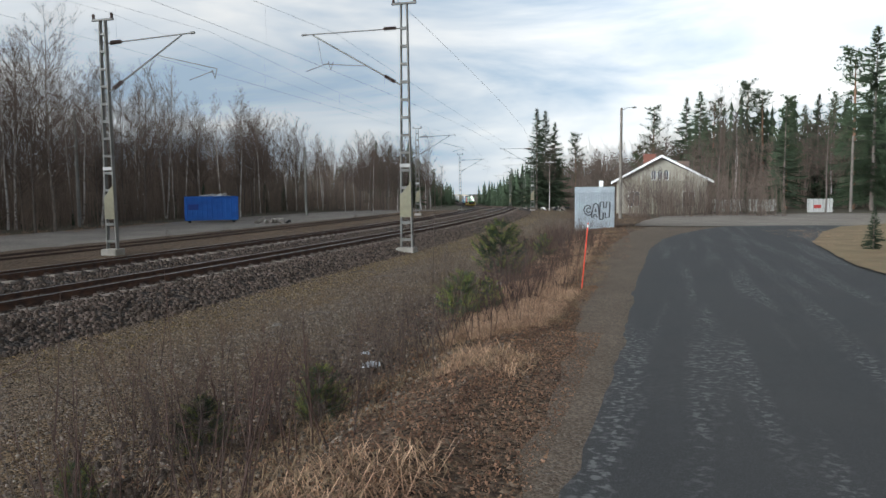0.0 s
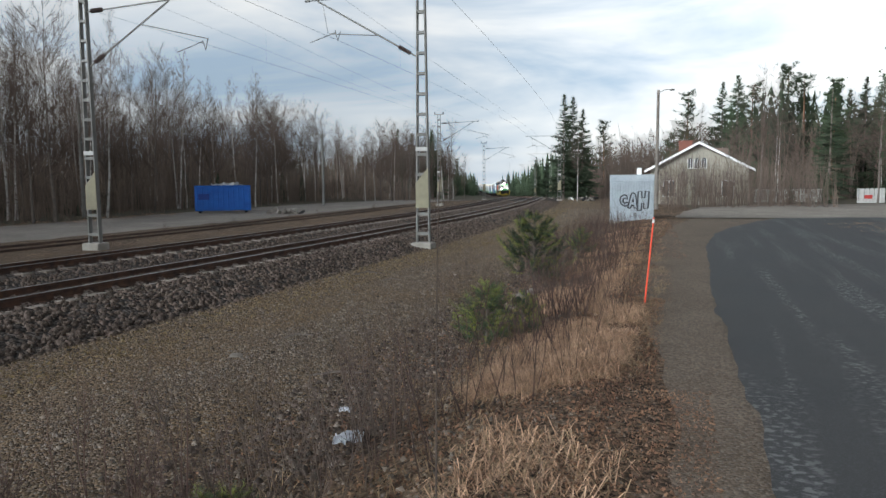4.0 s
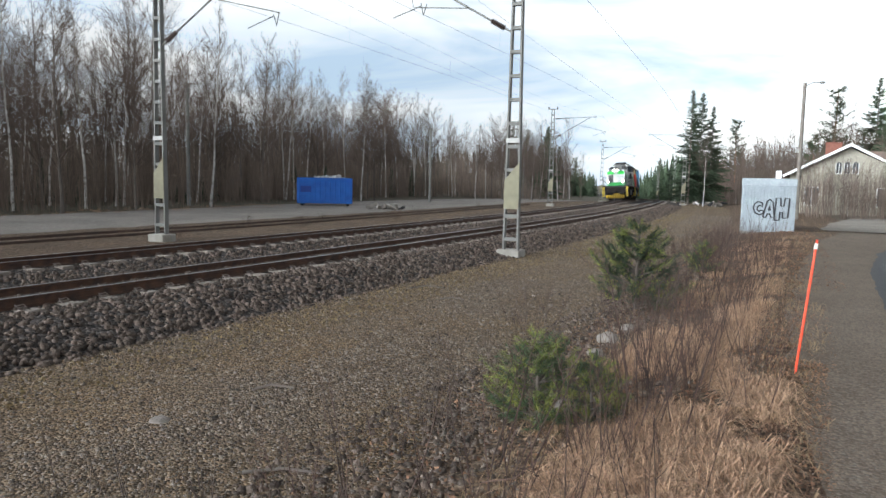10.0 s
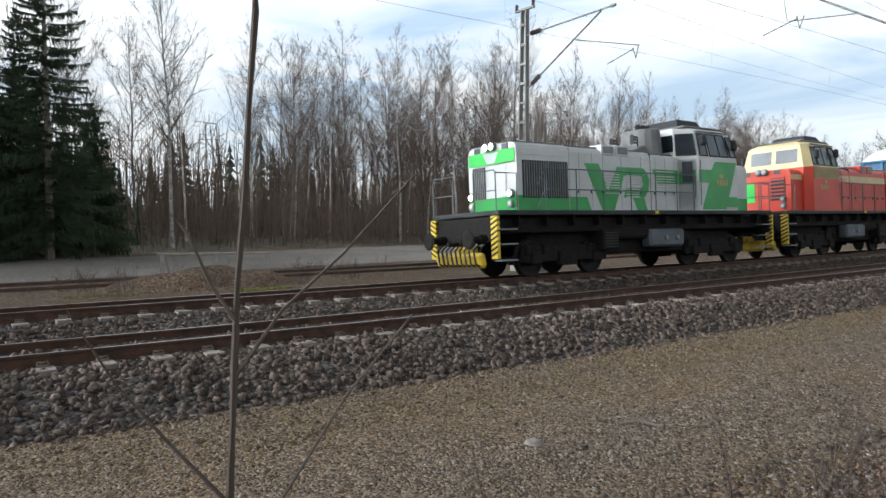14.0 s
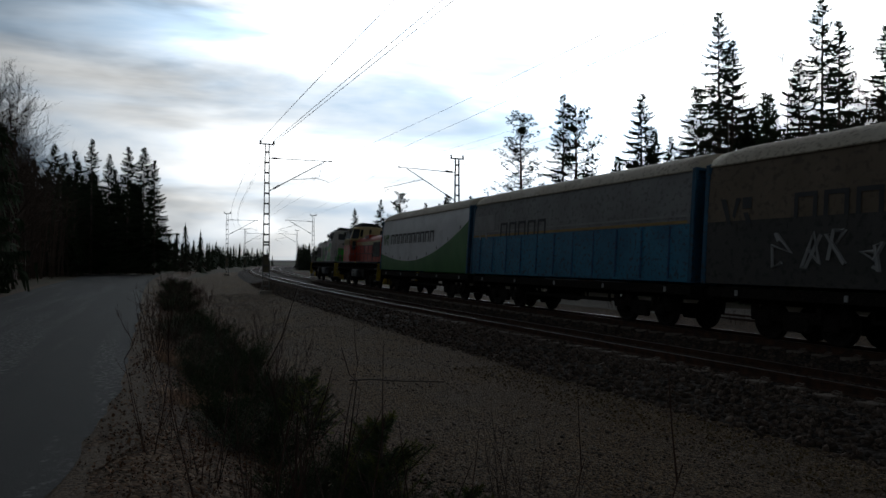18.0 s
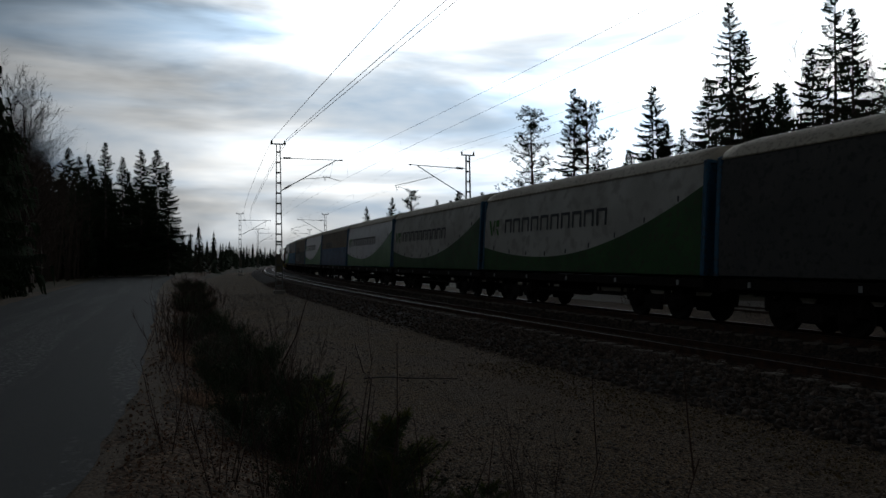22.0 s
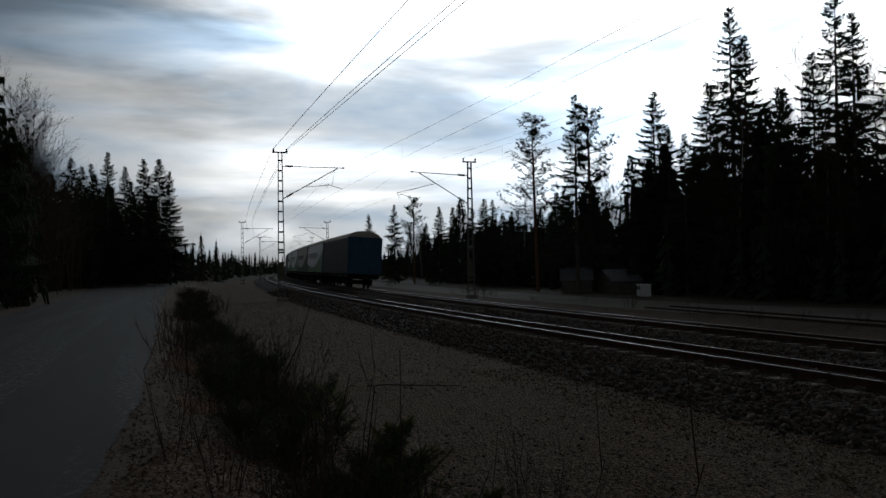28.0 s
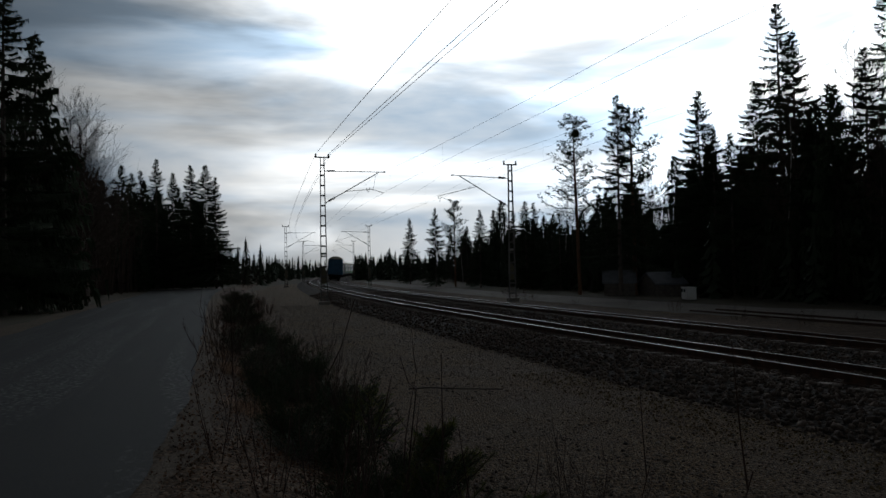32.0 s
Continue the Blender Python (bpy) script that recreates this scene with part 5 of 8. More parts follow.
for k_, (x_, y_, h_) in enumerate(((-36.0, 18.2, 1.0), (-38.0, 21.5, 0.8), (-34.8, 23.6, 0.5), (-37.5, 15.0, 0.75), (-33.6, 18.6, 0.45), (-35.2, 20.4, 0.62), (-39.5, 18.0, 0.9))):
    (SPRUCE if k_ % 2 else WOOD).put(k_, x_, y_, k_ * 57, h_)


def forest(seed, s0, s1, o0, o1, step, mix, scale=(0.75, 1.15), jitter=0.8):
    """Trees on a shaken grid by the railway. mix: stock and share."""
    r = rng(seed)
    s = s0
    while s < s1:
        o = o0
        while o < o1:
            if r.random() < 0.86:
                x, y = xy(s + r.uniform(-jitter, jitter) * step, o + r.uniform(-jitter, jitter) * step)
                u, c = r.random(), 0
                for stock, share in mix:
                    c += share
                    if u < c:
                        stock.put(r.randint(0, 9), float(x), float(y), r.uniform(0, 360), r.uniform(*scale))
                        break
            o += step * (1 + (o - o0) * 0.02)
        s += step


forest(25, -10, 25, 30, 44, 5.2, [(BIRCH, 0.55), (ALDER, 0.45)], (0.95, 1.2))
forest(1, 25, 40, 30, 48, 3.4, [(BIRCH, 0.45), (ALDER, 0.55)], (0.95, 1.22))
forest(2, 40, 104, 32.5, 48, 3.9, [(BIRCH, 0.5), (ALDER, 0.5)], (0.9, 1.18))
forest(3, 98, 185, 18.0, 38, 4.8, [(BIRCH, 0.5), (ALDER, 0.5)], (0.75, 1.05))
forest(4, 190, 330, 23, 45, 9.0, [(WOOD, 0.45), (PINES, 0.25), (BIRCH, 0.3)], (0.7, 1.0))
forest(5, -42, -10, 27, 44, 3.9, [(BIRCH, 0.6), (ALDER, 0.35), (WOOD, 0.05)], (0.8, 1.1))
forest(6, -150, -22, 29, 46, 4.6, [(WOOD, 0.7), (PINES, 0.08), (BIRCH, 0.22)], (0.45, 0.85))
forest(23, -78, -16, 31.5, 46, 3.6, [(WOOD, 0.62), (BIRCH, 0.38)], (0.5, 0.95))
for k_, (s_, o_, h_) in enumerate(((-8.5, 28.6, 1.25), (-13.0, 28.2, 1.15), (-11.0, 31.0, 1.2), (-5.5, 30.0, 1.1), (-16.0, 29.5, 1.1))):
    (ALDER if k_ % 2 == 0 else BIRCH).put(k_, float(xy(s_, o_)[0]), float(xy(s_, o_)[1]), k_ * 80, h_)
forest(7, 112, 215, -34, -9.5, 5.4, [(BIRCH, 0.5), (ALDER, 0.45), (PINES, 0.05)], (0.65, 1.0))
forest(8, 68, 108, -66, -22, 5.2, [(BIRCH, 0.3), (ALDER, 0.4), (SPRUCE, 0.2), (PINES, 0.1)], (0.6, 1.0))
forest(9, -84, -26, -48, -20.5, 5.0, [(WOOD, 0.35), (BIRCH, 0.4), (ALDER, 0.25)], (0.6, 1.0))
r_ = rng(31)
for k_ in range(46):
    f_ = r_.random()
    x_, y_ = -2.0 - 14 * f_ + r_.uniform(1.0, 11.0), -30.0 - 44 * f_ + r_.uniform(-2, 2)
    (BIRCH, ALDER, WOOD)[k_ % 3].put(k_, x_, y_, r_.uniform(0, 360), r_.uniform(0.75, 1.05) if k_ % 3 < 2 else r_.uniform(0.35, 0.72))
for k_ in range(34):
    WOOD.put(k_, r_.uniform(-33, -12), r_.uniform(-104, -88), r_.uniform(0, 360), r_.uniform(0.7, 0.98))
r_ = rng(77)
for k_ in range(16):
    f_ = k_ / 15
    ALDER.put(k_, -5.9 - 8.6 * f_ + r_.uniform(-0.9, 0.9), -36.0 - 32.0 * f_ + r_.uniform(-1.5, 1.5), r_.uniform(0, 360), (0.98 - 0.2 * f_) * r_.uniform(0.85, 1.05))
WOOD.put(1, -5.0, -35.2, 40, 0.98)
for k_, (x_, y_, h_) in enumerate(((-43.5, -4.0, 1.45), (-41.8, -2.0, 1.4), (-47.0, -13.2, 1.25), (-46.5, -15.6, 1.1), (-50.5, -19.8, 1.1))):
    ALDER.put(k_, x_, y_, k_ * 75, h_)
forest(12, 40, 72, -75, -46, 7.5, [(WOOD, 0.5), (PINES, 0.2), (BIRCH, 0.3)], (0.8, 1.2))


def thicket(name, seed, spots, hgt, label, material="twig", thick=1.0):
    """Dense saplings under the wood, too many to count."""
    r = rng(seed)
    sp = Soup()
    for s0, s1, o0, o1, n in spots:
        for _ in range(n):
            x, y = xy(r.uniform(s0, s1), r.uniform(o0, o1))
            z = stand(float(x), float(y), -0.1)
            h = r.uniform(*hgt)
            o = Vector((float(x), float(y), z))
            d = Vector((r.uniform(-0.12, 0.12), r.uniform(-0.12, 0.12), 1))
            m, e = o + d * h * 0.5 + rvec(r, 0.08), o + d * h + rvec(r, 0.2)
            w = (0.008 + 0.004 * h) * thick
            sp.limb([o, m, e], [w, w * 0.7, 0.004 * thick], 3)
            for _ in range(7):
                a = m.lerp(e, r.uniform(-0.7, 0.9))
                b = a + (rvec(r, 0.8) + Vector((0, 0, 0.7))).normalized() * h * r.uniform(0.12, 0.28)
                sp.limb([a, b], [w * 0.5, 0.003 * thick], 3)
    ob = sp.make(name, M(material))
    return tagged(ob, label, "thicket", kind="stuff")


thicket("thicket", 3, [(-8, 22, 29, 46, 900), (22, 40, 29, 46, 900), (40, 105, 31, 48, 2600), (100, 190, 18, 32, 1500), (-45, -6, 27, 42, 1600)], (1.5, 5.2), "dense brown saplings under the bare wood", "thicket_brown")
thicket("thicket", 6, [(46, 110, 46, 58, 900), (-14, 46, 42, 56, 800), (48, 110, 36, 46, 700), (110, 190, 30, 46, 500)], (5.0, 10.0), "far bare wood, a brown haze of stems and twigs", "thicket_brown", 1.6)
thicket("thicket", 4, [(104, 190, -24, -8.5, 1500), (84, 108, -62, -22, 1500)], (2.0, 6.5), "brown saplings and scrub round the old house", "thicket_dark", 1.0)
thicket("thicket", 9, [(56, 67, -26, -13.0, 620)], (1.4, 4.6), "low brown scrub before the old house", "thicket_dark", 1.05)
thicket("thicket", 7, [(86, 112, -66, -24, 1000), (100, 180, -40, -11, 1300)], (6.0, 11.0), "tall bare wood behind the old house", "thicket_dark", 1.5)
thicket("thicket", 8, [(-84, -36, -32, -20.5, 900)], (5.0, 9.5), "bare saplings along the wood beside the road", "thicket_dark", 1.6)
thicket("thicket", 5, [(-150, -26, 22, 40, 900), (-90, -24, -40, -20, 800), (-150, -95, -40, -9, 500)], (1.5, 5.0), "dark undergrowth along the wood")

def far_wood(seed, spots, label, material="spruce"):
    """Distant trees that close the view, joined."""
    r = rng(seed)
    sp = Soup()
    for s0, s1, o0, o1, n, h0, h1 in spots:
        for _ in range(n):
            x, y = xy(r.uniform(s0, s1), r.uniform(o0, o1))
            o = Vector((float(x), float(y), stand(float(x), float(y), -0.2)))
            h = h0 + (h1 - h0) * r.random() ** 1.4
            sp.limb([o, o + Vector((0, 0, h))], [0.12, 0.02], 4)
            tiers = 11
            for i in range(tiers):
                f = i / tiers
                w = h * 0.17 * (1 - f) ** 0.9 + 0.1
                z = h * (0.06 + 0.92 * f)
                c = o + Vector((0, 0, z + h * 0.07))
                for k in range(7):
                    a = math.tau * (k + r.random() * 0.7) / 7
                    b_ = a + 0.75
                    ww = w * r.uniform(0.7, 1.25)
                    sp.tri(c, o + Vector((math.cos(a) * ww, math.sin(a) * ww, z - r.uniform(0.2, 0.6))), o + Vector((math.cos(b_) * ww * 0.8, math.sin(b_) * ww * 0.8, z - r.uniform(0.0, 0.4))))
    return tagged(sp.make("far_wood", M(material)), label, "wood", kind="stuff")


far_wood(31, [(-60, 50, 54, 78, 240, 3.0, 10.5), (-20, 100, 33, 46, 60, 1.2, 4.5), (-95, -24, 22, 31, 150, 2.5, 7), (-34, -8, 36, 52, 60, 6, 11), (-270, -150, 12, 50, 90, 5, 8.5), (50, 110, 56, 72, 120, 4, 8.0), (110, 200, 44, 62, 150, 5, 9.5), (190, 420, 24, 60, 230, 8, 13), (-180, -24, 44, 66, 330, 8, 13), (-330, -180, 9, 60, 240, 5, 8)], "dark conifer wood closing the view beyond the tracks")
far_wood(33, [(260, 420, -34, -5, 150, 8, 13), (235, 300, -26, -9, 60, 12, 16), (335, 420, 9.5, 34, 130, 9, 13)], "low dark wood where the line bends away")
far_wood(32, [(60, 130, -90, -55, 190, 9, 14), (90, 122, -64, -27, 150, 10, 17), (150, 300, -60, -22, 200, 6, 10), (-110, -22, -70, -38, 240, 10, 14), (-320, -110, -60, -7, 360, 4.5, 8), (0, 60, -110, -70, 140, 10, 15)], "dark conifer wood closing the view beyond the road")

# ---- young pines, shrubs, saplings near the path ----
DARK_BRUSH = ((-2.2, 6.4), (-2.6, 7.0), (-2.0, 7.1), (-1.2, 7.2), (-1.6, 7.9), (-1.1, 7.8), (-3.1, 5.3), (-2.7, 5.8), (-2.5, 8.2), (-2.1, 8.9), (-1.5, 9.4), (-0.7, 9.0))
YP = Stock([young_pine(200 + k, 1.0) for k in range(3)])
for k_, (x_, y_, h_) in enumerate(((1.75, 21.4, 1.7), (0.35, 13.9, 0.95), (0.85, 13.6, 0.7), (-2.35, 6.7, 0.6), (-1.35, 7.5, 0.62), (-3.0, 5.6, 0.4), (3.9, 27.5, 0.9), (-3.6, 1.8, 0.9), (-4.6, -1.2, 0.8), (-3.2, 3.4, 0.7))):
    YP.put(k_, x_, y_, k_ * 70, h_)
BR = Stock([brush(300 + k, 1.0, 10 + 3 * (k % 3), ("twig_red", "twig", "twig_red")[k % 3], 0.42, twigs=13) for k in range(5)])
r_ = rng(8)
for k_, (x_, y_) in enumerate(DARK_BRUSH):
    BR.put(k_ * 3 + 1, x_, y_, k_ * 71, 0.75 + 0.2 * (k_ % 3))
for k_ in range(52):
    s_ = r_.uniform(-3.5, 34)
    o_ = r_.uniform(-10.6, -8.0) if r_.random() < 0.75 else r_.uniform(-8.2, -7.2)
    x_, y_ = xy(s_, o_)
    if (x_ - 0.5) ** 2 + (y_ - 7.2) ** 2 < 1.3 ** 2 or (abs(x_) < 0.9 and y_ < 7.6):
        continue
    BR.put(k_, float(x_), float(y_), r_.uniform(0, 360), r_.uniform(0.5, 1.25))


WAND = Stock([brush(320 + k, 1.0, 3 + k % 3, "twig_red", 0.22, "wand_shrub", "thin reddish upright stems in the straw", 2) for k in range(5)])
for k_ in range(95):
    s_ = -7 + 36 * r_.random() ** 1.25
    o_ = r_.uniform(-10.5, -8.9)
    x_, y_ = xy(s_, o_)
    if (x_ - 0.5) ** 2 + (y_ - 7.2) ** 2 < 1.2 ** 2 or (abs(x_) < 0.8 and y_ < 7.6):
        continue
    WAND.put(k_, float(x_), float(y_), r_.uniform(0, 360), r_.uniform(0.7, 1.6))


for k_ in range(55):
    s_, o_ = r_.uniform(3.0, 10.0), r_.uniform(-11.0, -9.8)
    x_, y_ = xy(s_, o_)
    if (x_ - 0.5) ** 2 + (y_ - 7.2) ** 2 < 1.3 ** 2 or (abs(x_) < 0.9 and y_ < 7.6):
        continue
    WAND.put(k_, float(x_), float(y_), r_.uniform(0, 360), r_.uniform(0.45, 0.95))
for k_ in range(45):
    x_, y_ = xy(-6 - 26 * r_.random() ** 1.3, r_.uniform(-10.9, -9.8))
    WAND.put(k_, float(x_), float(y_), r_.uniform(0, 360), r_.uniform(0.6, 1.2))
for k_ in range(26):
    x_, y_ = xy(r_.uniform(1.5, 11), r_.uniform(8.7, 12.5))
    BR.put(k_, float(x_), float(y_), r_.uniform(0, 360), r_.uniform(0.35, 0.75), 0.1)


def scrub(seed, label):
    """Low spreading evergreen bush."""
    r = rng(seed)
    t = empty("low_scrub", None, label, "shrub", "low scrub along the ditch")
    wd, nd = Soup(), Soup()
    for _ in range(34):
        a, up = r.uniform(0, math.tau), r.uniform(0.35, 1.6)
        d = Vector((math.cos(a), math.sin(a), up)).normalized()
        ln = r.uniform(0.35, 0.75)
        p = Vector((r.uniform(-0.15, 0.15), r.uniform(-0.15, 0.15), -0.03))
        m, e = p + d * ln * 0.5, p + d * ln + Vector((0, 0, 0.08))
        wd.limb([p, m, e], [0.008, 0.006, 0.002], 3)
        for k in range(70):
            c = p.lerp(e, r.uniform(0.25, 1.05)) + rvec(r, 0.05)
            q = (rvec(r) + d * 0.7).normalized() * r.uniform(0.04, 0.085)
            w = q.orthogonal().normalized() * 0.005
            nd.tri(c - w, c + w, c + q)
    tagged(wd.make("branch_mass", M("bark_dark"), t), kind="stuff")
    tagged(nd.make("needle_mass", M("pine"), t), kind="stuff")
    return t


GREEN = Stock([scrub(230 + k, "low dark green scrub along the ditch") for k in range(3)])
for k_ in range(135):
    s_ = -5 - 68 * r_.random() ** 1.5
    x_, y_ = xy(s_, r_.uniform(-10.1, -8.5) + min(0, (s_ + 10) * 0.004))
    GREEN.put(k_, float(x_), float(y_), r_.uniform(0, 360), r_.uniform(0.5, 1.0))
for k_ in range(50):
    s_ = r_.uniform(-60, -5)
    x_, y_ = xy(s_, r_.uniform(-10.6, -7.6))
    BR.put(k_, float(x_), float(y_), r_.uniform(0, 360), r_.uniform(0.5, 1.2))
for k_ in range(34):
    x_, y_ = xy(r_.uniform(-60, 60), r_.uniform(9.5, 13.5))
    BR.put(k_, float(x_), float(y_), r_.uniform(0, 360), r_.uniform(0.4, 0.9))


def sapling():
    """The leafless sapling at the edge of the path, with long side shoots."""
    t = empty("sapling", Matrix.Translation((-0.09, 7.645, 0.05)), "leafless dark sapling with knobbly thin stem", "sapling")
    R, up = Vector((0.777, 0.629, 0)), Vector((0, 0, 1))

    def at(w, z):
        return R * (w + 0.010) + up * z
    r = rng(77)
    a = Soup()
    knots = [(-0.06, -0.1), (-0.05, 0.4), (-0.045, 0.8), (-0.04, 1.2), (-0.032, 1.45), (-0.028, 1.58), (-0.024, 1.66), (-0.022, 1.71), (-0.016, 1.80), (-0.010, 1.88), (-0.004, 1.97), (0.002, 2.06), (0.005, 2.10)]
    a.limb([at(w + r.uniform(-0.002, 0.002), z) for w, z in knots], [(0.0055 - 0.0014 * z) * (1.35 if i % 2 else 0.95) * (0.35 if i > 11 else 1.0) for i, (w, z) in enumerate(knots)], 7)
    a.make("stem", M("twig"), t)
    shoots = (((-0.02, 1.765), (-0.045, 1.80), (-0.062, 1.845), (-0.07, 1.86)), ((-0.022, 1.71), (0.03, 1.775), (0.09, 1.83), (0.154, 1.905)), ((-0.028, 1.585), (-0.09, 1.64), (-0.14, 1.70), (-0.182, 1.775)), ((-0.03, 1.50), (0.03, 1.60), (0.09, 1.69), (0.15, 1.77)), ((-0.04, 1.2), (-0.12, 1.36), (-0.2, 1.55)), ((-0.045, 0.8), (0.06, 1.1), (0.12, 1.42)))
    for q in shoots:
        b = Soup()
        n = len(q)
        b.limb([at(w, z) + Vector((r.uniform(-0.004, 0.004), r.uniform(-0.004, 0.004), 0)) for w, z in q], [0.0023 * (1 - 0.6 * i / (n - 1)) for i in range(n)], 5)
        b.make("side_shoot", M("twig"), t)


sapling()


def blades(name, seed, areas, label, material, hgt=(0.08, 0.26), w=0.0035):
    r = rng(seed)
    sp = Soup()
    for s0, s1, o0, o1, n in areas:
        for _ in range(n):
            x, y = xy(r.uniform(s0, s1), r.uniform(o0, o1))
            x, y = float(x), float(y)
            if noise.noise((x * 0.6, y * 0.6, 3.3)) < 0.0:
                continue
            z = stand(x, y, 0.0)
            for _ in range(4):
                h = r.uniform(*hgt)
                a = r.uniform(0, math.tau)
                d = Vector((math.cos(a), math.sin(a), 0))
                sd = Vector((-d.y, d.x, 0)) * w
                o = Vector((x + r.uniform(-0.1, 0.1), y + r.uniform(-0.1, 0.1), z - 0.01))
                m = o + d * h * 0.5 + Vector((0, 0, h * r.uniform(0.12, 0.6)))
                e = m + d * h * 0.55 + Vector((0, 0, -h * r.uniform(0.0, 0.45)))
                sp.quad(o - sd, o + sd, m + sd, m - sd)
                sp.tri(m - sd, m + sd, e)
    ob = sp.make(name, M(material))
    return tagged(ob, label, "grass", kind="stuff")


blades("dry_grass", 11, [(-4, 10, -11.4, -8.6, 2600), (10, 34, -11.5, -8.2, 3000), (34, 70, -13, -8, 1500), (-50, -4, -10.8, -8.4, 2600), (-60, 100, 8.6, 14, 2600)], "flattened straw-coloured dead grass", "dry_grass")


blades("straw_mat", 12, [(-4, 3.0, -11.3, -10.3, 1300), (3, 7.5, -11.1, -9.7, 11000), (6, 14, -10.6, -9.1, 8000), (-16, -4, -10.6, -9.6, 4000), (14, 32, -10.8, -8.8, 4000), (12, 34, -27, -19.0, 5000), (-25, 50, 25.5, 29.5, 5000)], "bleached straw of last year's grass on the bank", "straw", (0.10, 0.32), 0.0032)


def scatter(name, seed, areas, base, material, label, category, lift=0.0, surface=None):
    """Loose pieces strewn over stretches of ground: s0, s1, o0, o1, count, size range. All in one mesh."""
    g = np.random.RandomState(seed)
    bv, bf = base
    V, Fc, off = [], [], 0
    for s0, s1, o0, o1, n, a, b in areas:
        s, o = g.uniform(s0, s1, n), g.uniform(o0, o1, n)
        x, y = xy(s, o)
        z = (surface(s, o) if surface else ground_z(s, o)) + lift
        size = g.uniform(a, b, n)
        q = g.normal(size=(n, 4))
        q /= np.linalg.norm(q, axis=1)[:, None]
        w, i, j, k = q.T
        R = np.stack([1 - 2 * (j * j + k * k), 2 * (i * j - k * w), 2 * (i * k + j * w), 2 * (i * j + k * w), 1 - 2 * (i * i + k * k), 2 * (j * k - i * w), 2 * (i * k - j * w), 2 * (j * k + i * w), 1 - 2 * (i * i + j * j)], 1).reshape(n, 3, 3)
        st = g.uniform(0.65, 1.35, (n, 1, 3))
        sh = bv[None] * st * (1 + 0.22 * g.normal(size=(n, len(bv), 1)))
        p = np.einsum("nij,nkj->nki", R, sh) * size[:, None, None]
        p += np.stack([x, y, z], 1)[:, None, :]
        V.append(p.reshape(-1, 3))
        Fc.append((bf[None] + (np.arange(n) * len(bv))[:, None, None]).reshape(-1, bf.shape[1]) + off)
        off += n * len(bv)
    V, Fc = np.concatenate(V), np.concatenate(Fc)
    me = bpy.data.meshes.new(name)
    m = Fc.shape[1]
    me.vertices.add(len(V))
    me.vertices.foreach_set("co", V.astype(np.float32).ravel())
    me.loops.add(Fc.size)
    me.loops.foreach_set("vertex_index", Fc.astype(np.int32).ravel())
    me.polygons.add(len(Fc))
    me.polygons.foreach_set("loop_start", (np.arange(len(Fc)) * m).astype(np.int32))
    me.polygons.foreach_set("loop_total", np.full(len(Fc), m, np.int32))
    me.materials.append(M(material))
    me.update(calc_edges=True)
    me.validate()
    return tagged(new(name, me), label, category, kind="stuff")


OCTA = (np.array([(1, 0, 0), (-1, 0, 0), (0, 1, 0), (0, -1, 0), (0, 0, 0.8), (0, 0, -0.8)], float) * 0.5, np.array([(0, 2, 4), (2, 1, 4), (1, 3, 4), (3, 0, 4), (2, 0, 5), (1, 2, 5), (3, 1, 5), (0, 3, 5)]))
CUBE = (np.array([(x, y, z) for x in (-1, 1) for y in (-1, 1) for z in (-1, 1)], float) * 0.36, np.array([(0, 1, 3), (0, 3, 2), (4, 6, 7), (4, 7, 5), (0, 4, 5), (0, 5, 1), (2, 3, 7), (2, 7, 6), (0, 2, 6), (0, 6, 4), (1, 5, 7), (1, 7, 3)]))
LEAF = (np.array([(-0.5, 0, 0), (0, -0.3, 0.08), (0.5, 0, 0.02), (0, 0.3, -0.06)], float), np.array([(0, 1, 2), (0, 2, 3)]))


def bed_z(s, o):
    """Top of the ballast."""
    return np.interp(o, [-3.5, -3.3, -2.75, -2.0, -1.5, 0, 1.5, 2.15, 2.77, 4.27, 5.77, 6.4, 7.2, 7.9], [-0.48, -0.45, -0.34, -0.165, -0.14, -0.15, -0.26, -0.27, -0.17, -0.15, -0.27, -0.29, -0.42, -0.5])


scatter("ballast_stones", 5, [(-22, 34, -3.6, -0.9, 15000, 0.05, 0.105), (-22, 34, -0.66, 0.66, 3500, 0.05, 0.09), (-22, 34, 0.9, 3.4, 9000, 0.05, 0.10), (34, 80, -3.5, 3.4, 7500, 0.07, 0.12), (-70, -22, -3.5, 3.4, 9000, 0.07, 0.12), (-40, 60, 5.1, 8.4, 5500, 0.06, 0.11), (-30, 50, 3.6, 4.9, 2500, 0.06, 0.1)], CUBE, "ballast", "loose grey crushed stone of the track bed", "ballast", 0.01, bed_z)
scatter("pebbles", 6, [(-7, 9, -8.6, -5.6, 17000, 0.018, 0.045), (-12, 24, -8.2, -3.2, 30000, 0.018, 0.042), (-10, 14, -8.6, -3.4, 4500, 0.035, 0.062), (-10, 20, -8.4, -3.2, 450, 0.06, 0.09), (24, 60, -8.0, -3.2, 6000, 0.04, 0.075), (-50, -12, -9.0, -3.2, 9000, 0.035, 0.07), (-8, 16, -10.2, -7.4, 3500, 0.03, 0.09), (-12, 12, -12.2, -10.6, 2500, 0.012, 0.035)], OCTA, "gravel_stone", "grey and brown pebbles of the gravel strip", "pebbles", 0.008)
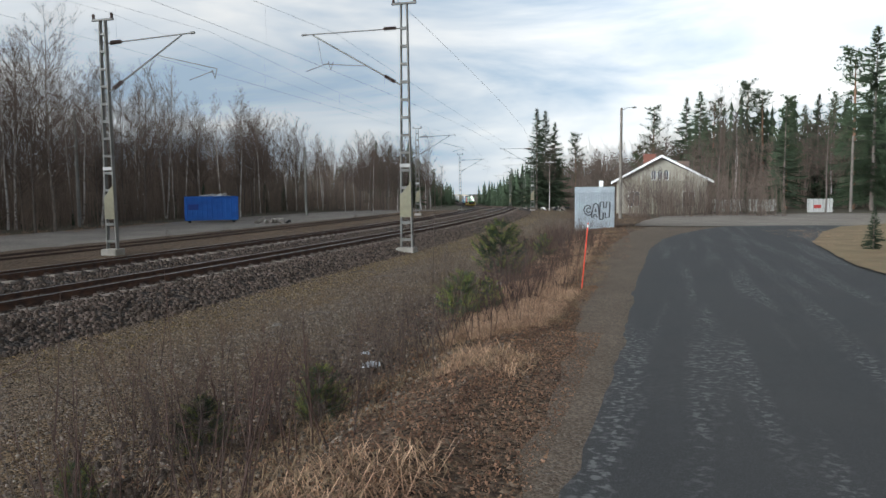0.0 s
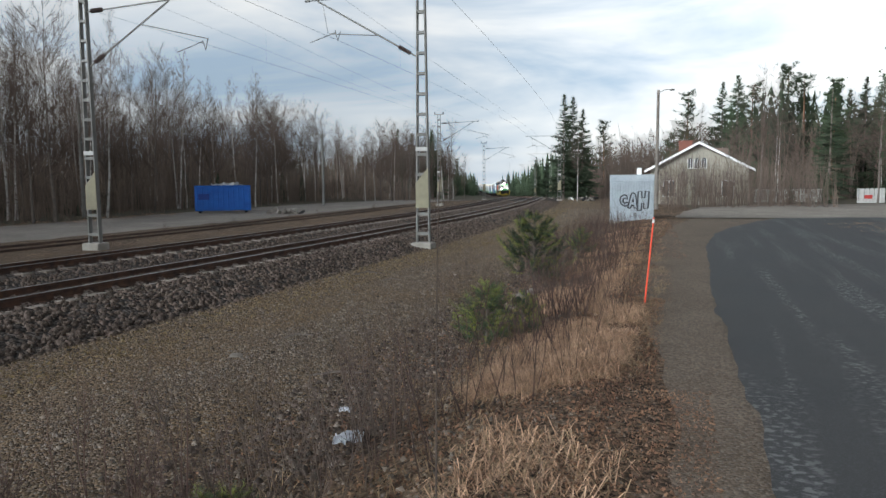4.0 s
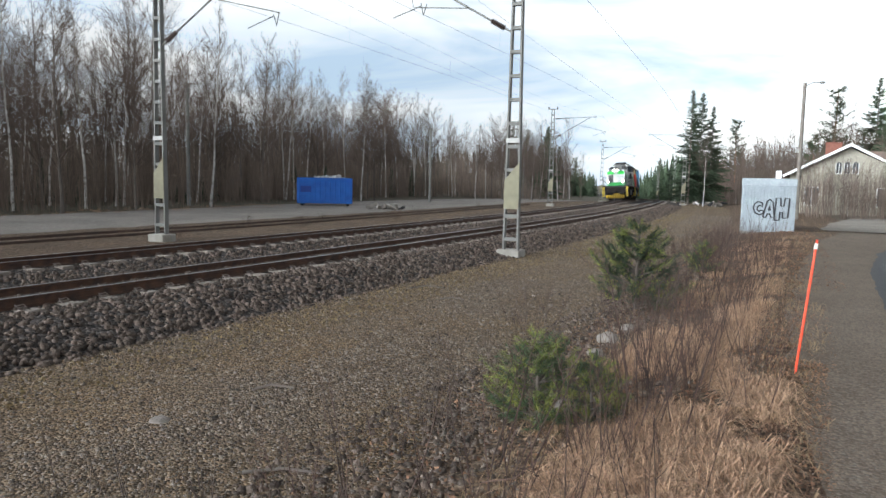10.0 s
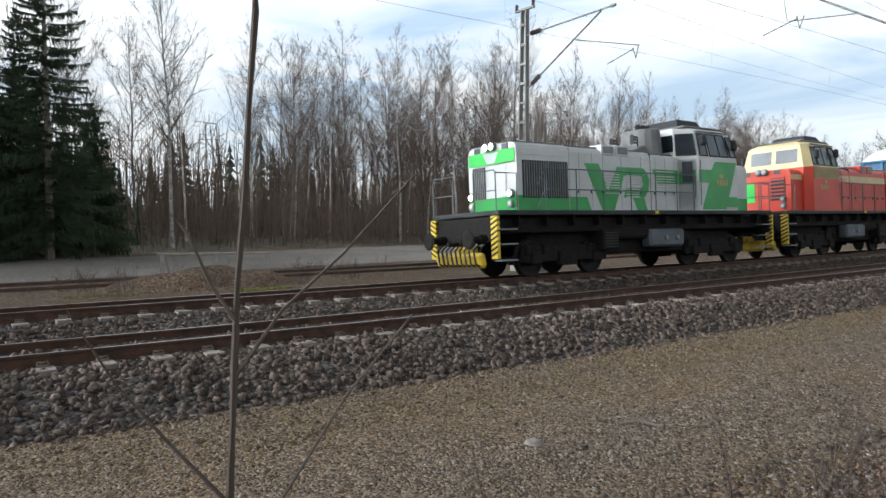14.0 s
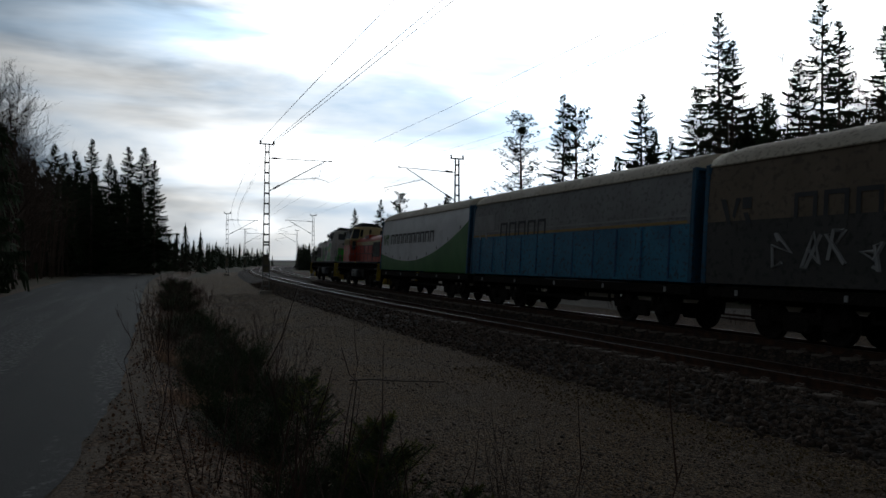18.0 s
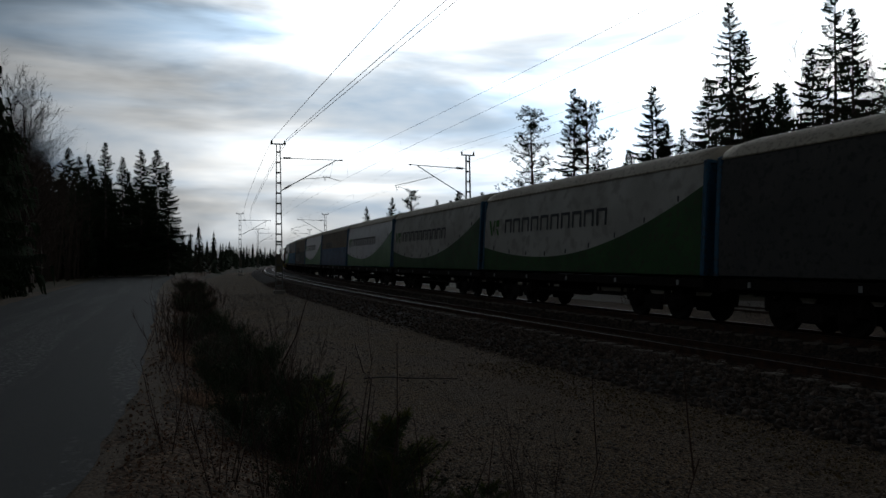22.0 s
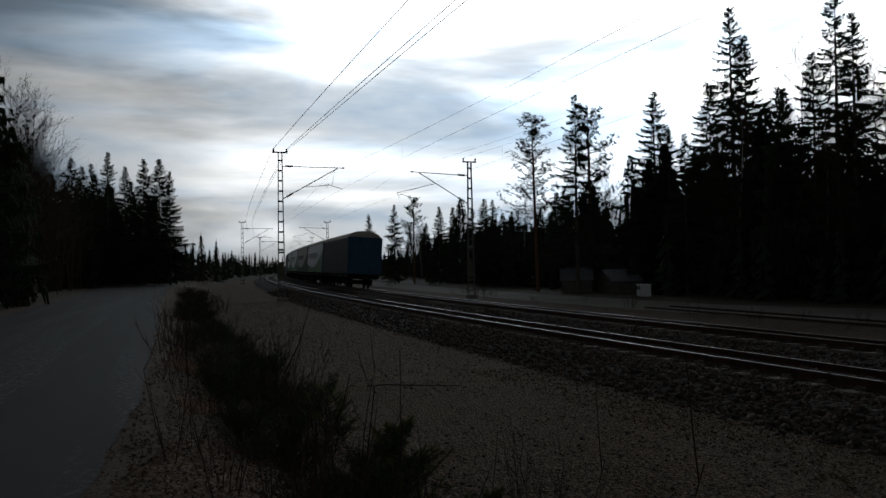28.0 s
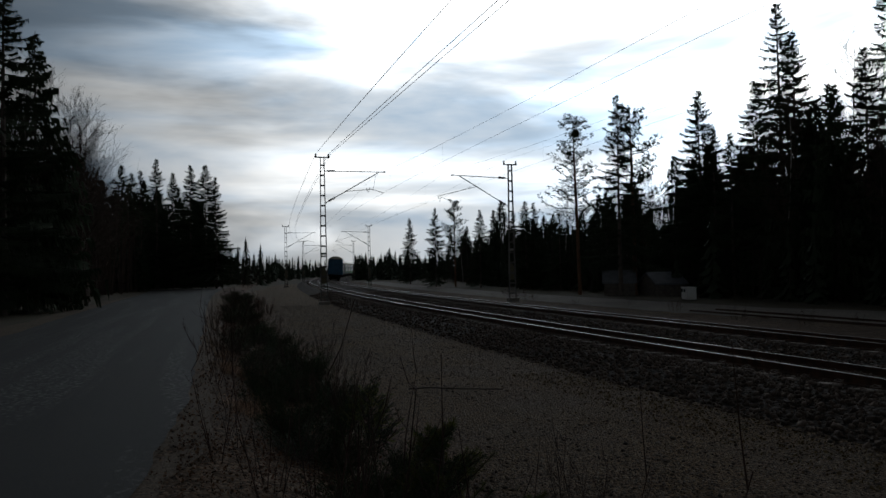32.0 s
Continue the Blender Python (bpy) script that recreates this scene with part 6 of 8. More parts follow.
scatter("fallen_leaves", 7, [(-5, 3, -12.0, -10.9, 9000, 0.016, 0.038), (3, 9, -11.5, -10.9, 5000, 0.016, 0.038), (-8, 3, -11.2, -9.3, 8000, 0.018, 0.042), (3, 12, -11.2, -9.3, 2500, 0.03, 0.062), (-5, 16, -11.2, -7.8, 9000, 0.025, 0.055), (16, 40, -12, -7.8, 5000, 0.04, 0.08), (-40, -5, -10.6, -8.0, 3500, 0.025, 0.05), (-7, 14, -11.6, -10.3, 5000, 0.015, 0.032), (-30, -7, -11.3, -9.6, 3500, 0.025, 0.05)], LEAF, "leaf_litter", "brown fallen leaves on the bank", "leaves", 0.022)
scatter("dead_moss", 8, [(-14, 20, -4.6, -3.2, 9000, 0.02, 0.06), (-14, 24, -5.6, -3.4, 2400, 0.015, 0.045), (20, 60, -5.0, -3.3, 4000, 0.04, 0.08)], LEAF, "dead_moss", "ochre moss and dead weeds at the foot of the ballast", "moss", 0.02)
scatter("ditch_stones", 9, [(-6, 14, -9.0, -7.4, 4200, 0.03, 0.085), (14, 40, -9.0, -7.4, 1800, 0.05, 0.12)], CUBE, "ballast", "dark stones lying in the ditch", "stones", 0.0)
scatter("moss_patch", 13, [(6.4, 8.0, 8.3, 9.0, 700, 0.03, 0.07), (2.0, 4.0, 9.0, 9.8, 300, 0.03, 0.06)], LEAF, "moss_green", "yellow-green moss beside the track", "moss", 0.04)

# ---- the train ----
mat("loco_white", (0.56, 0.56, 0.54), (0.46, 0.46, 0.435), 0.45, 0, 1.2, 0.06, 20.0, (0.48, 0.46, 0.42))
mat("loco_green", (0.012, 0.30, 0.05), (0.012, 0.24, 0.045), 0.42, 0, 1.5, 0.05, 20.0)
mat("loco_bright_green", (0.02, 0.52, 0.06), (0.02, 0.45, 0.06), 0.4, 0, 1.5, 0.0)
mat("loco_red", (0.62, 0.045, 0.015), (0.50, 0.04, 0.015), 0.45, 0, 1.2, 0.06, 20.0, (0.44, 0.05, 0.025))
mat("loco_cream", (0.62, 0.49, 0.25), (0.52, 0.40, 0.20), 0.5, 0, 1.5, 0.06, 20.0)
mat("loco_grey", (0.22, 0.23, 0.23), (0.16, 0.165, 0.165), 0.6, 0, 2.0, 0.1, 20.0)
mat("loco_roof_grey", (0.15, 0.145, 0.135), (0.10, 0.096, 0.09), 0.7, 0, 2.0, 0.15, 20.0)
mat("hazard_yellow", (0.75, 0.52, 0.02), (0.62, 0.42, 0.02), 0.5, 0, 3.0, 0.05)
mat("plough_yellow", (0.55, 0.36, 0.012), (0.36, 0.23, 0.015), 0.55, 0, 3.0, 0.1, 12.0, (0.28, 0.19, 0.04))
mat("lamp_lit", (1, 1, 1), (1, 1, 1), 0.3, 0, 1.0, 0.0, emit=(1.0, 0.93, 0.75, 420.0))
mat("underframe", (0.014, 0.0125, 0.0115), (0.024, 0.02, 0.018), 0.8, 0.1, 3.0, 0.3, 25.0, (0.034, 0.028, 0.024), spec=0.1)
mat("sill_grey", (0.04, 0.043, 0.042), (0.026, 0.028, 0.027), 0.6, 0, 2.0, 0.1, 20.0, spec=0.2)
mat("tank_grey", (0.10, 0.115, 0.125), (0.06, 0.068, 0.072), 0.6, 0, 2.0, 0.1, 20.0)
mat("wheel_steel", (0.03, 0.026, 0.023), (0.02, 0.017, 0.016), 0.7, 0.3, 4.0, 0.1, spec=0.15)
mat("tarp_white", (0.86, 0.88, 0.90), (0.78, 0.80, 0.82), 0.5, 0, 0.7, 0.10, 1.6, (0.74, 0.755, 0.77))
mat("tarp_grimy", (0.66, 0.65, 0.60), (0.50, 0.49, 0.44), 0.65, 0, 0.5, 0.12, 2.2, (0.45, 0.43, 0.39))
mat("tarp_green", (0.022, 0.20, 0.028), (0.018, 0.155, 0.025), 0.5, 0, 0.9, 0.10, 7.0)
mat("tarp_green_grimy", (0.035, 0.125, 0.03), (0.03, 0.09, 0.028), 0.65, 0, 0.9, 0.1, 7.0, (0.05, 0.075, 0.03))
mat("wagon_blue", (0.045, 0.26, 0.43), (0.035, 0.17, 0.30), 0.55, 0, 1.0, 0.1, 8.0, (0.05, 0.10, 0.15))
mat("post_blue", (0.03, 0.14, 0.25), (0.025, 0.10, 0.18), 0.6, 0, 1.5, 0.1, 8.0, (0.05, 0.07, 0.09))
mat("wagon_deep_blue", (0.03, 0.12, 0.27), (0.025, 0.08, 0.18), 0.6, 0, 1.0, 0.1, 8.0, (0.04, 0.05, 0.07))
mat("wagon_brown", (0.24, 0.19, 0.14), (0.18, 0.14, 0.10), 0.75, 0, 0.8, 0.12, 6.0, (0.13, 0.105, 0.08))
mat("wagon_dark", (0.075, 0.075, 0.072), (0.11, 0.105, 0.10), 0.75, 0, 0.9, 0.12, 7.0, (0.05, 0.05, 0.05))
mat("wagon_grey", (0.34, 0.35, 0.35), (0.26, 0.26, 0.26), 0.7, 0, 0.8, 0.12, 6.0, (0.2, 0.2, 0.2))
mat("wagon_roof", (0.74, 0.68, 0.57), (0.60, 0.53, 0.42), 0.75, 0, 0.7, 0.15, 9.0, (0.40, 0.34, 0.26))
mat("mark_dark", (0.045, 0.048, 0.055), (0.07, 0.075, 0.08), 0.6, 0, 2.0, 0.0)
mat("mark_green", (0.06, 0.24, 0.03), (0.05, 0.19, 0.03), 0.6, 0, 2.0, 0.0)
mat("mark_pale", (0.42, 0.43, 0.43), (0.33, 0.33, 0.33), 0.7, 0, 2.0, 0.0)
mat("number_gold", (0.45, 0.30, 0.10), (0.36, 0.24, 0.09), 0.5, 0.2, 2.0, 0.0)

WAGON, LOCO = 14.7, 14.0
FRONT = [(0.0, 275.0), (2.0, 236.0), (4.5, 188.0), (6.0, 160.0), (9.0, 103.0), (10.0, 84.0), (11.0, 65.5), (12.0, 48.0), (13.0, 30.6), (14.0, 11.2), (14.5, 0.9), (15.5, -19.3), (16.5, -39.6), (17.0, -50.0), (19.0, -93.4), (21.0, -137.4), (23.0, -182.2), (24.0, -204.7), (25.5, -238.0), (28.0, -292.6), (32.0, -380.0)]


def front(t):
    """Place of the leading headstock along the line, smoothly through the rows."""
    ts, ys = np.array([a for a, _ in FRONT]), np.array([b for _, b in FRONT])
    d = np.gradient(ys, ts)
    i = int(np.clip(np.searchsorted(ts, t) - 1, 0, len(ts) - 2))
    h = ts[i + 1] - ts[i]
    u = (t - ts[i]) / h
    return (2 * u**3 - 3 * u**2 + 1) * ys[i] + (u**3 - 2 * u**2 + u) * h * d[i] + (3 * u**2 - 2 * u**3) * ys[i + 1] + (u**3 - u**2) * h * d[i + 1]


def vehicle_pose(s, half):
    """Pose of a vehicle whose middle is at s; its bogies half metres from it. It runs towards falling s, its left side to the road."""
    a, b = on(s - half, SECOND), on(s + half, SECOND)
    f = (a - b).normalized()
    left = Vector((-f.y, f.x, 0)).normalized()
    up, c = f.cross(left), (a + b) / 2
    m = Matrix(((f.x, left.x, up.x, c.x), (f.y, left.y, up.y, c.y), (f.z, left.z, up.z, c.z), (0, 0, 0, 1)))
    return m @ pose(0, 0, 0, math.degrees(CANT / GAUGE), 0, 0)


def slab(bm, outline, y, thick):
    """A flat shape, outline in x, z, on the side plane y, thick outwards."""
    prism(bm, outline, y, y + thick)


def bogie(t, x, base, r, w=0.95):
    bm = bmesh.new()
    for sy in (-1, 1):
        box(bm, (base * 2 + 0.9, 0.14, 0.26 if r < 0.48 else 0.46), (x, sy * w, r + 0.12), bevel=0.03)
        for dx in (-base, base):
            box(bm, (0.36, 0.22, 0.34), (x + dx, sy * (w + 0.06), r), bevel=0.05)
            for k in (-0.32, 0.32):
                lathe(bm, [(0.08, 0), (0.1, 0.02), (0.1, 0.26), (0.08, 0.28)], 8, Matrix.Translation((x + dx + k, sy * (w + 0.05), r + 0.1)))
        box(bm, (0.7, 0.2, 0.4), (x, sy * (w + 0.05), r - 0.02), bevel=0.04)
    box(bm, (0.5, 2 * w, 0.22), (x, 0, r + 0.14))
    b = part("bogie", bm, M("underframe"), t)
    for dx in (-base, base):
        for sy in (-1, 1):
            bm = bmesh.new()
            mm = Matrix.Translation((x + dx, sy * 0.79, r)) @ Matrix.Rotation(-math.pi / 2 * sy, 4, "X")
            lathe(bm, [(r + 0.028, -0.075), (r + 0.028, -0.045), (r, -0.035), (r - 0.01, 0.06), (r - 0.07, 0.06), (r - 0.1, 0.02), (0.16, 0.015), (0.13, 0.08)], 20, mm)
            part("wheel", bm, M("wheel_steel"), b)
        bm = bmesh.new()
        tube(bm, [(x + dx, -0.75, r), (x + dx, 0.75, r)], 0.085, 8)
        part("axle", bm, M("wheel_steel"), b)


def buffers(t, xs, z=1.06):
    for sx in (-1, 1):
        for sy in (-1, 1):
            bm = bmesh.new()
            mm = Matrix.Translation((sx * xs, sy * 0.88, z)) @ Matrix.Rotation(math.pi / 2 * sx, 4, "Y")
            lathe(bm, [(0.13, 0), (0.13, 0.22), (0.09, 0.23), (0.09, 0.5), (0.24, 0.52), (0.25, 0.55), (0.2, 0.58)], 14, mm)
            part("buffer", bm, M("underframe"), t)
        bm = bmesh.new()
        tube(bm, [(sx * xs, 0, z - 0.05), (sx * (xs + 0.35), 0, z - 0.12), (sx * (xs + 0.55), 0, z - 0.1)], 0.06, 6)
        box(bm, (0.3, 0.28, 0.3), (sx * (xs + 0.05), 0, z - 0.03), bevel=0.03)
        part("coupling", bm, M("underframe"), t)


def letter_bars(t, marks, y, sy, material, name="lettering_bar", th=0.006):
    for outline in marks:
        bm = bmesh.new()
        slab(bm, outline, y * sy, th * sy)
        part(name, bm, material, t)


def loco(main, trim, stripe, label):
    """Centre-cab diesel engine: long hood in three sections, cab with angled front corners, short hood, walkways with rails."""
    white = main == "loco_white"
    t = empty("diesel_locomotive", None, label, "locomotive", "engines of the train")
    HW, CW = 1.02, 1.45
    bm = bmesh.new()
    box(bm, (12.8, 2.95, 0.13), (0, 0, 1.725), bevel=0.02)
    part("walkway", bm, M("sill_grey"), t, "dark grey steel walkway")
    bm = bmesh.new()
    box(bm, (12.6, 2.3, 0.42), (0, 0, 1.41), bevel=0.03)
    for k in range(12):
        for sy in (-1, 1):
            box(bm, (0.05, 0.3, 0.3), (-5.6 + k * 1.02, sy * 1.24, 1.52))
    part("underframe", bm, M("underframe"), t)
    for sx in (-1, 1):
        bm = bmesh.new()
        box(bm, (0.12, 2.75, 0.62), (sx * 6.34, 0, 1.32), bevel=0.02)
        part("buffer_beam", bm, M("underframe"), t)
        bm = bmesh.new()
        box(bm, (2.6, 1.5, 0.4), (sx * 3.5, 0, 1.0), bevel=0.03)
        part("bogie_bolster", bm, M("underframe"), t)
    bm = bmesh.new()
    box(bm, (4.6, 1.9, 0.75), (0.1, 0, 0.9), bevel=0.05)
    part("equipment_box", bm, M("underframe"), t)

    def hood(x0, x1, zt, w, name):
        bm = bmesh.new()
        e = [(-w, 1.79), (w, 1.79), (w, zt - 0.20), (w - 0.05, zt - 0.08), (w - 0.22, zt), (-(w - 0.22), zt), (-(w - 0.05), zt - 0.08), (-w, zt - 0.20)]
        a = [bm.verts.new((x0, y, z)) for y, z in e]
        b = [bm.verts.new((x1, y, z)) for y, z in e]
        bm.faces.new(a[::-1]), bm.faces.new(b)
        for i in range(8):
            bm.faces.new((a[i], a[(i + 1) % 8], b[(i + 1) % 8], b[i]))
        bmesh.ops.recalc_face_normals(bm, faces=bm.faces[:])
        return part(name, bm, M(main), t)
    hood(3.38, 5.35, 3.68, HW + 0.02, "front_hood")
    hood(-0.22, 3.34, 3.66, HW, "engine_hood")
    hood(-1.66, -0.26, 3.60, HW, "rear_engine_hood")
    hood(-5.42, -4.50, 3.42, HW + 0.1, "short_hood")
    for x0 in (3.36, -0.24):
        bm = bmesh.new()
        box(bm, (0.05, 2 * HW - 0.03, 1.8), (x0, 0, 2.68))
        part("section_gap", bm, M("dark_steel"), t)
    # thin roof sheets along the hoods, overhanging a little
    for x0, x1, zt in ((3.36, 5.38, 3.68), (-0.2, 3.30, 3.66), (-1.6, -0.30, 3.60)):
        bm = bmesh.new()
        box(bm, (x1 - x0, 2 * HW - 0.36, 0.03), ((x0 + x1) / 2, 0, zt + 0.014), bevel=0.01)
        part("hood_roof_sheet", bm, M("loco_roof_grey"), t)
    # cab: square at the back, angled panels at the front corners, leaning in above the waist
    plan = [(-1.62, 0.92), (-2.14, CW), (-4.30, CW), (-4.56, 1.2)]
    ring = plan + [(x, -y) for x, y in plan[::-1]]

    def inward(p, z):
        f = max(0.0, z - 3.5) / 0.92
        cx = -3.1
        return Vector((cx + (p[0] - cx) * (1 - 0.10 * f), p[1] * (1 - 0.155 * f), z))
    bm = bmesh.new()
    rows = [[bm.verts.new(inward(p, z)) for p in ring] for z in (1.79, 3.5, 4.42)]
    n = len(ring)
    for a, b in zip(rows, rows[1:]):
        for i in range(n):
            bm.faces.new((a[i], a[(i + 1) % n], b[(i + 1) % n], b[i]))
    cap = [bm.verts.new(Vector((-3.1 + (v.co.x + 3.1) * 0.86, v.co.y * 0.78, 4.55))) for v in rows[2]]
    for i in range(n):
        bm.faces.new((rows[2][i], rows[2][(i + 1) % n], cap[(i + 1) % n], cap[i]))
    bm.faces.new(cap), bm.faces.new(rows[0][::-1])
    bmesh.ops.recalc_face_normals(bm, faces=bm.faces[:])
    for f in bm.faces:
        f.material_index = 1 if f.calc_center_median().z > 3.6 and len(f.verts) == 4 else 0
    cab = part("cab", bm, [M(main), M(main if white else "loco_cream")], t)

    def on_wall(i, u, z, sy, out=0.012):
        """A point on the cab's wall i (0 angled corner, 1 side), u of the way along it."""
        a, b = Vector((*plan[i], 0)), Vector((*plan[i + 1], 0))
        p = a.lerp(b, u)
        nrm = Vector((-(b - a).y, (b - a).x, 0)).normalized()
        if nrm.y < 0:
            nrm = -nrm
        q = inward((p.x, p.y), z) + nrm * out
        return Vector((q.x, q.y * sy, q.z))

    def pane(i, u0, u1, z0, z1, sy, name, material, parent, label, thick=0.012, frame_part=True):
        bm = bmesh.new()
        q = [on_wall(i, u0, z0, sy), on_wall(i, u1, z0, sy), on_wall(i, u1, z1, sy), on_wall(i, u0, z1, sy)]
        vs = [bm.verts.new(v) for v in q]
        f = bm.faces.new(vs if sy > 0 else vs[::-1])
        bmesh.ops.solidify(bm, geom=[f], thickness=thick)
        w = part(name, bm, M(material), parent, label)
        if frame_part:
            bm = bmesh.new()
            for p, r in zip(q, q[1:] + q[:1]):
                tube(bm, [p, r], 0.024, 5)
            part("window_frame", bm, M("dark_steel"), w)
        return w
    for sy in (-1, 1):
        if not white:
            for i, u0, u1 in ((0, 0.02, 0.98), (1, 0.01, 0.99)):
                pane(i, u0, u1, 3.05, 3.495, sy, "cream_panel", "loco_cream", cab, "cream upper cab side", 0.004, False)
        pane(0, 0.10, 0.92, 3.60, 4.30, sy, "windscreen", "window_dark", cab, "dark slanted corner pane")
        pane(1, 0.05, 0.24, 3.58, 4.32, sy, "quarter_window", "window_sky_tint", cab, "narrow pane")
        pane(1, 0.30, 0.555, 3.58, 4.32, sy, "cab_window", "window_sky_tint", cab, "pane tinted pale blue-grey as if reflecting the sky")
        pane(1, 0.565, 0.80, 3.58, 4.32, sy, "cab_window", "window_sky_tint", cab, "pane tinted pale blue-grey as if reflecting the sky")
        pane(1, 0.85, 0.99, 3.58, 4.28, sy, "quarter_window", "window_sky_tint", cab, "narrow pane")
        door = pane(0, 0.16, 0.90, 1.86, 3.46, sy, "cab_door", main, t, "narrow cab door on the angled corner", 0.02, False)
        bm = bmesh.new()
        q = [on_wall(0, u, z, sy, 0.02) for u, z in ((0.30, 2.72), (0.74, 2.72), (0.74, 3.38), (0.30, 3.38))]
        f = bm.faces.new([bm.verts.new(v) for v in (q if sy > 0 else q[::-1])])
        bmesh.ops.solidify(bm, geom=[f], thickness=0.012)
        part("door_window", bm, M("window_dark"), door)
        bm = bmesh.new()
        a, b = on_wall(0, 0.82, 2.2, sy, 0.06), on_wall(0, 0.82, 2.9, sy, 0.06)
        tube(bm, [a, b], 0.014, 5)
        part("door_handle", bm, M("tank_grey"), door)
        bm = bmesh.new()
        tube(bm, [on_wall(1, 0.0, 1.95, sy, 0.07), on_wall(1, 0.0, 3.4, sy, 0.07)], 0.016, 5)
        part("grab_rail", bm, M("tank_grey"), cab)
        bm = bmesh.new()
        tube(bm, [on_wall(1, 0.02, 4.40, sy, 0.04), on_wall(1, 0.98, 4.40, sy, 0.04)], 0.025, 5)
        part("rain_gutter", bm, M("loco_grey"), cab)
        for u, zz in ((0.10, 4.08), (0.93, 3.98)):
            p = on_wall(1, u, zz, sy, 0.16)
            bm = bmesh.new()
            box(bm, (0.20, 0.16, 0.36), p, bevel=0.05)
            tube(bm, [p, on_wall(1, u, zz + 0.25, sy, 0.0)], 0.014, 5)
            part("mirror", bm, M("dark_steel"), cab)
    for y0, y1 in ((-0.86, -0.08), (0.08, 0.86)):
        bm = bmesh.new()
        q = [(inward((-1.62, 0), z).x + 0.012, y * (1 if z < 4 else 0.9), z) for y, z in ((y0, 3.74), (y1, 3.74), (y1, 4.30), (y0, 4.30))]
        f = bm.faces.new([bm.verts.new(v) for v in q])
        bmesh.ops.solidify(bm, geom=[f], thickness=0.01)
        part("windscreen", bm, M("window_dark"), cab, "dark reflecting pane")
        bm = bmesh.new()
        q = [(inward((-4.56, 0), z).x - 0.012, y * 1.1, z) for y, z in ((y0, 3.72), (y1, 3.72), (y1, 4.24), (y0, 4.24))]
        f = bm.faces.new([bm.verts.new(v) for v in q[::-1]])
        bmesh.ops.solidify(bm, geom=[f], thickness=0.01)
        part("windscreen", bm, M("window_dark"), cab, "dark reflecting pane")
    bm = bmesh.new()
    box(bm, (2.2, 2.0, 0.08), (-3.15, 0, 4.58), bevel=0.03)
    part("cab_roof", bm, M("loco_roof_grey"), cab)
    bm = bmesh.new()
    vs = box(bm, (1.35, 1.5, 0.26), (-2.75, 0, 4.74), bevel=0.03)
    for v in bm.verts:
        if v.co.z > 4.74:
            v.co.x = -2.75 + (v.co.x + 2.75) * 0.8
            v.co.y *= 0.86
    for k in range(8):
        box(bm, (0.05, 1.34, 0.12), (-2.35 - k * 0.11, 0, 4.76))
    part("roof_box", bm, M("dark_steel"), cab)
    # exhaust housing against the cab's front, pipes on it
    bm = bmesh.new()
    lathe(bm, [(0.62, 3.55), (0.60, 4.0), (0.55, 4.45), (0.50, 4.50), (0.3, 4.52)], 18, Matrix.Translation((-1.1, 0, 0)) @ Matrix.Diagonal((0.85, 1.25, 1, 1)))
    box(bm, (0.7, 1.1, 0.3), (-0.35, 0, 3.70), Matrix.Rotation(0.35, 4, "Y"), bevel=0.05)
    part("exhaust_housing", bm, M("loco_roof_grey" if white else "loco_cream"), t)
    for dx in (-0.22, 0.02, 0.26):
        bm = bmesh.new()
        tube(bm, [(-1.1 + dx, 0.1, 4.45), (-1.1 + dx, 0.1, 4.66)], 0.09, 10)
        part("exhaust_pipe", bm, M("dark_steel"), t)
    for sy in (-1, 1):
        bm = bmesh.new()
        tube(bm, [(-0.42, sy * 0.42, 3.6), (-0.42, sy * 0.42, 4.2)], 0.025, 6)
        for k in range(3):
            lathe(bm, [(0.03, 0), (0.035, 0.16), (0.08, 0.26)], 8, Matrix.Translation((-0.40, sy * 0.42, 4.02 + k * 0.09)) @ Matrix.Rotation(math.pi / 2, 4, "Y"))
        part("horn", bm, M("dark_steel"), t)
    # roof vents, side grilles, louvres, doors
    for x0 in (1.72, 1.08):
        bm = bmesh.new()
        box(bm, (0.56, 2 * HW + 0.05, 0.32), (x0, 0, 3.60), bevel=0.02)
        v = part("roof_vent", bm, M(main), t)
        for sy in (-1, 1):
            bm = bmesh.new()
            box(bm, (0.44, 0.02, 0.2), (x0, sy * (HW + 0.03), 3.6))
            part("vent_mesh", bm, M("grille_grey"), v)
    for sy in (-1, 1):
        y = HW
        bm = bmesh.new()
        box(bm, (1.72, 0.04, 1.02), (4.30, sy * (y + 0.02), 2.66), bevel=0.01)
        g = part("radiator_grille", bm, M("dark_steel"), t, "dark vertical-slat radiator grille")
        for k in range(19):
            bm = bmesh.new()
            box(bm, (0.03, 0.03, 0.98), (3.50 + k * 0.089, sy * (y + 0.045), 2.66))
            part("slat", bm, M("grille_grey"), g)
        bm = bmesh.new()
        box(bm, (1.9, 0.03, 0.05), (4.35, sy * (y + 0.02), 3.34))
        part("panel_edge", bm, M(main), t)
        for x0, zc, nl in ((1.55, 2.72, 9), (0.62, 2.62, 9), (-0.72, 2.72, 11), (-1.2, 2.72, 11)):
            bm = bmesh.new()
            for k in range(nl):
                box(bm, (0.44 if x0 < 0 else 0.62, 0.02, 0.03), (x0, sy * (y + 0.012), zc - 0.40 + k * 0.08), Matrix.Rotation(0.5 * sy, 4, "X"))
            part("louvre", bm, M(main), t)
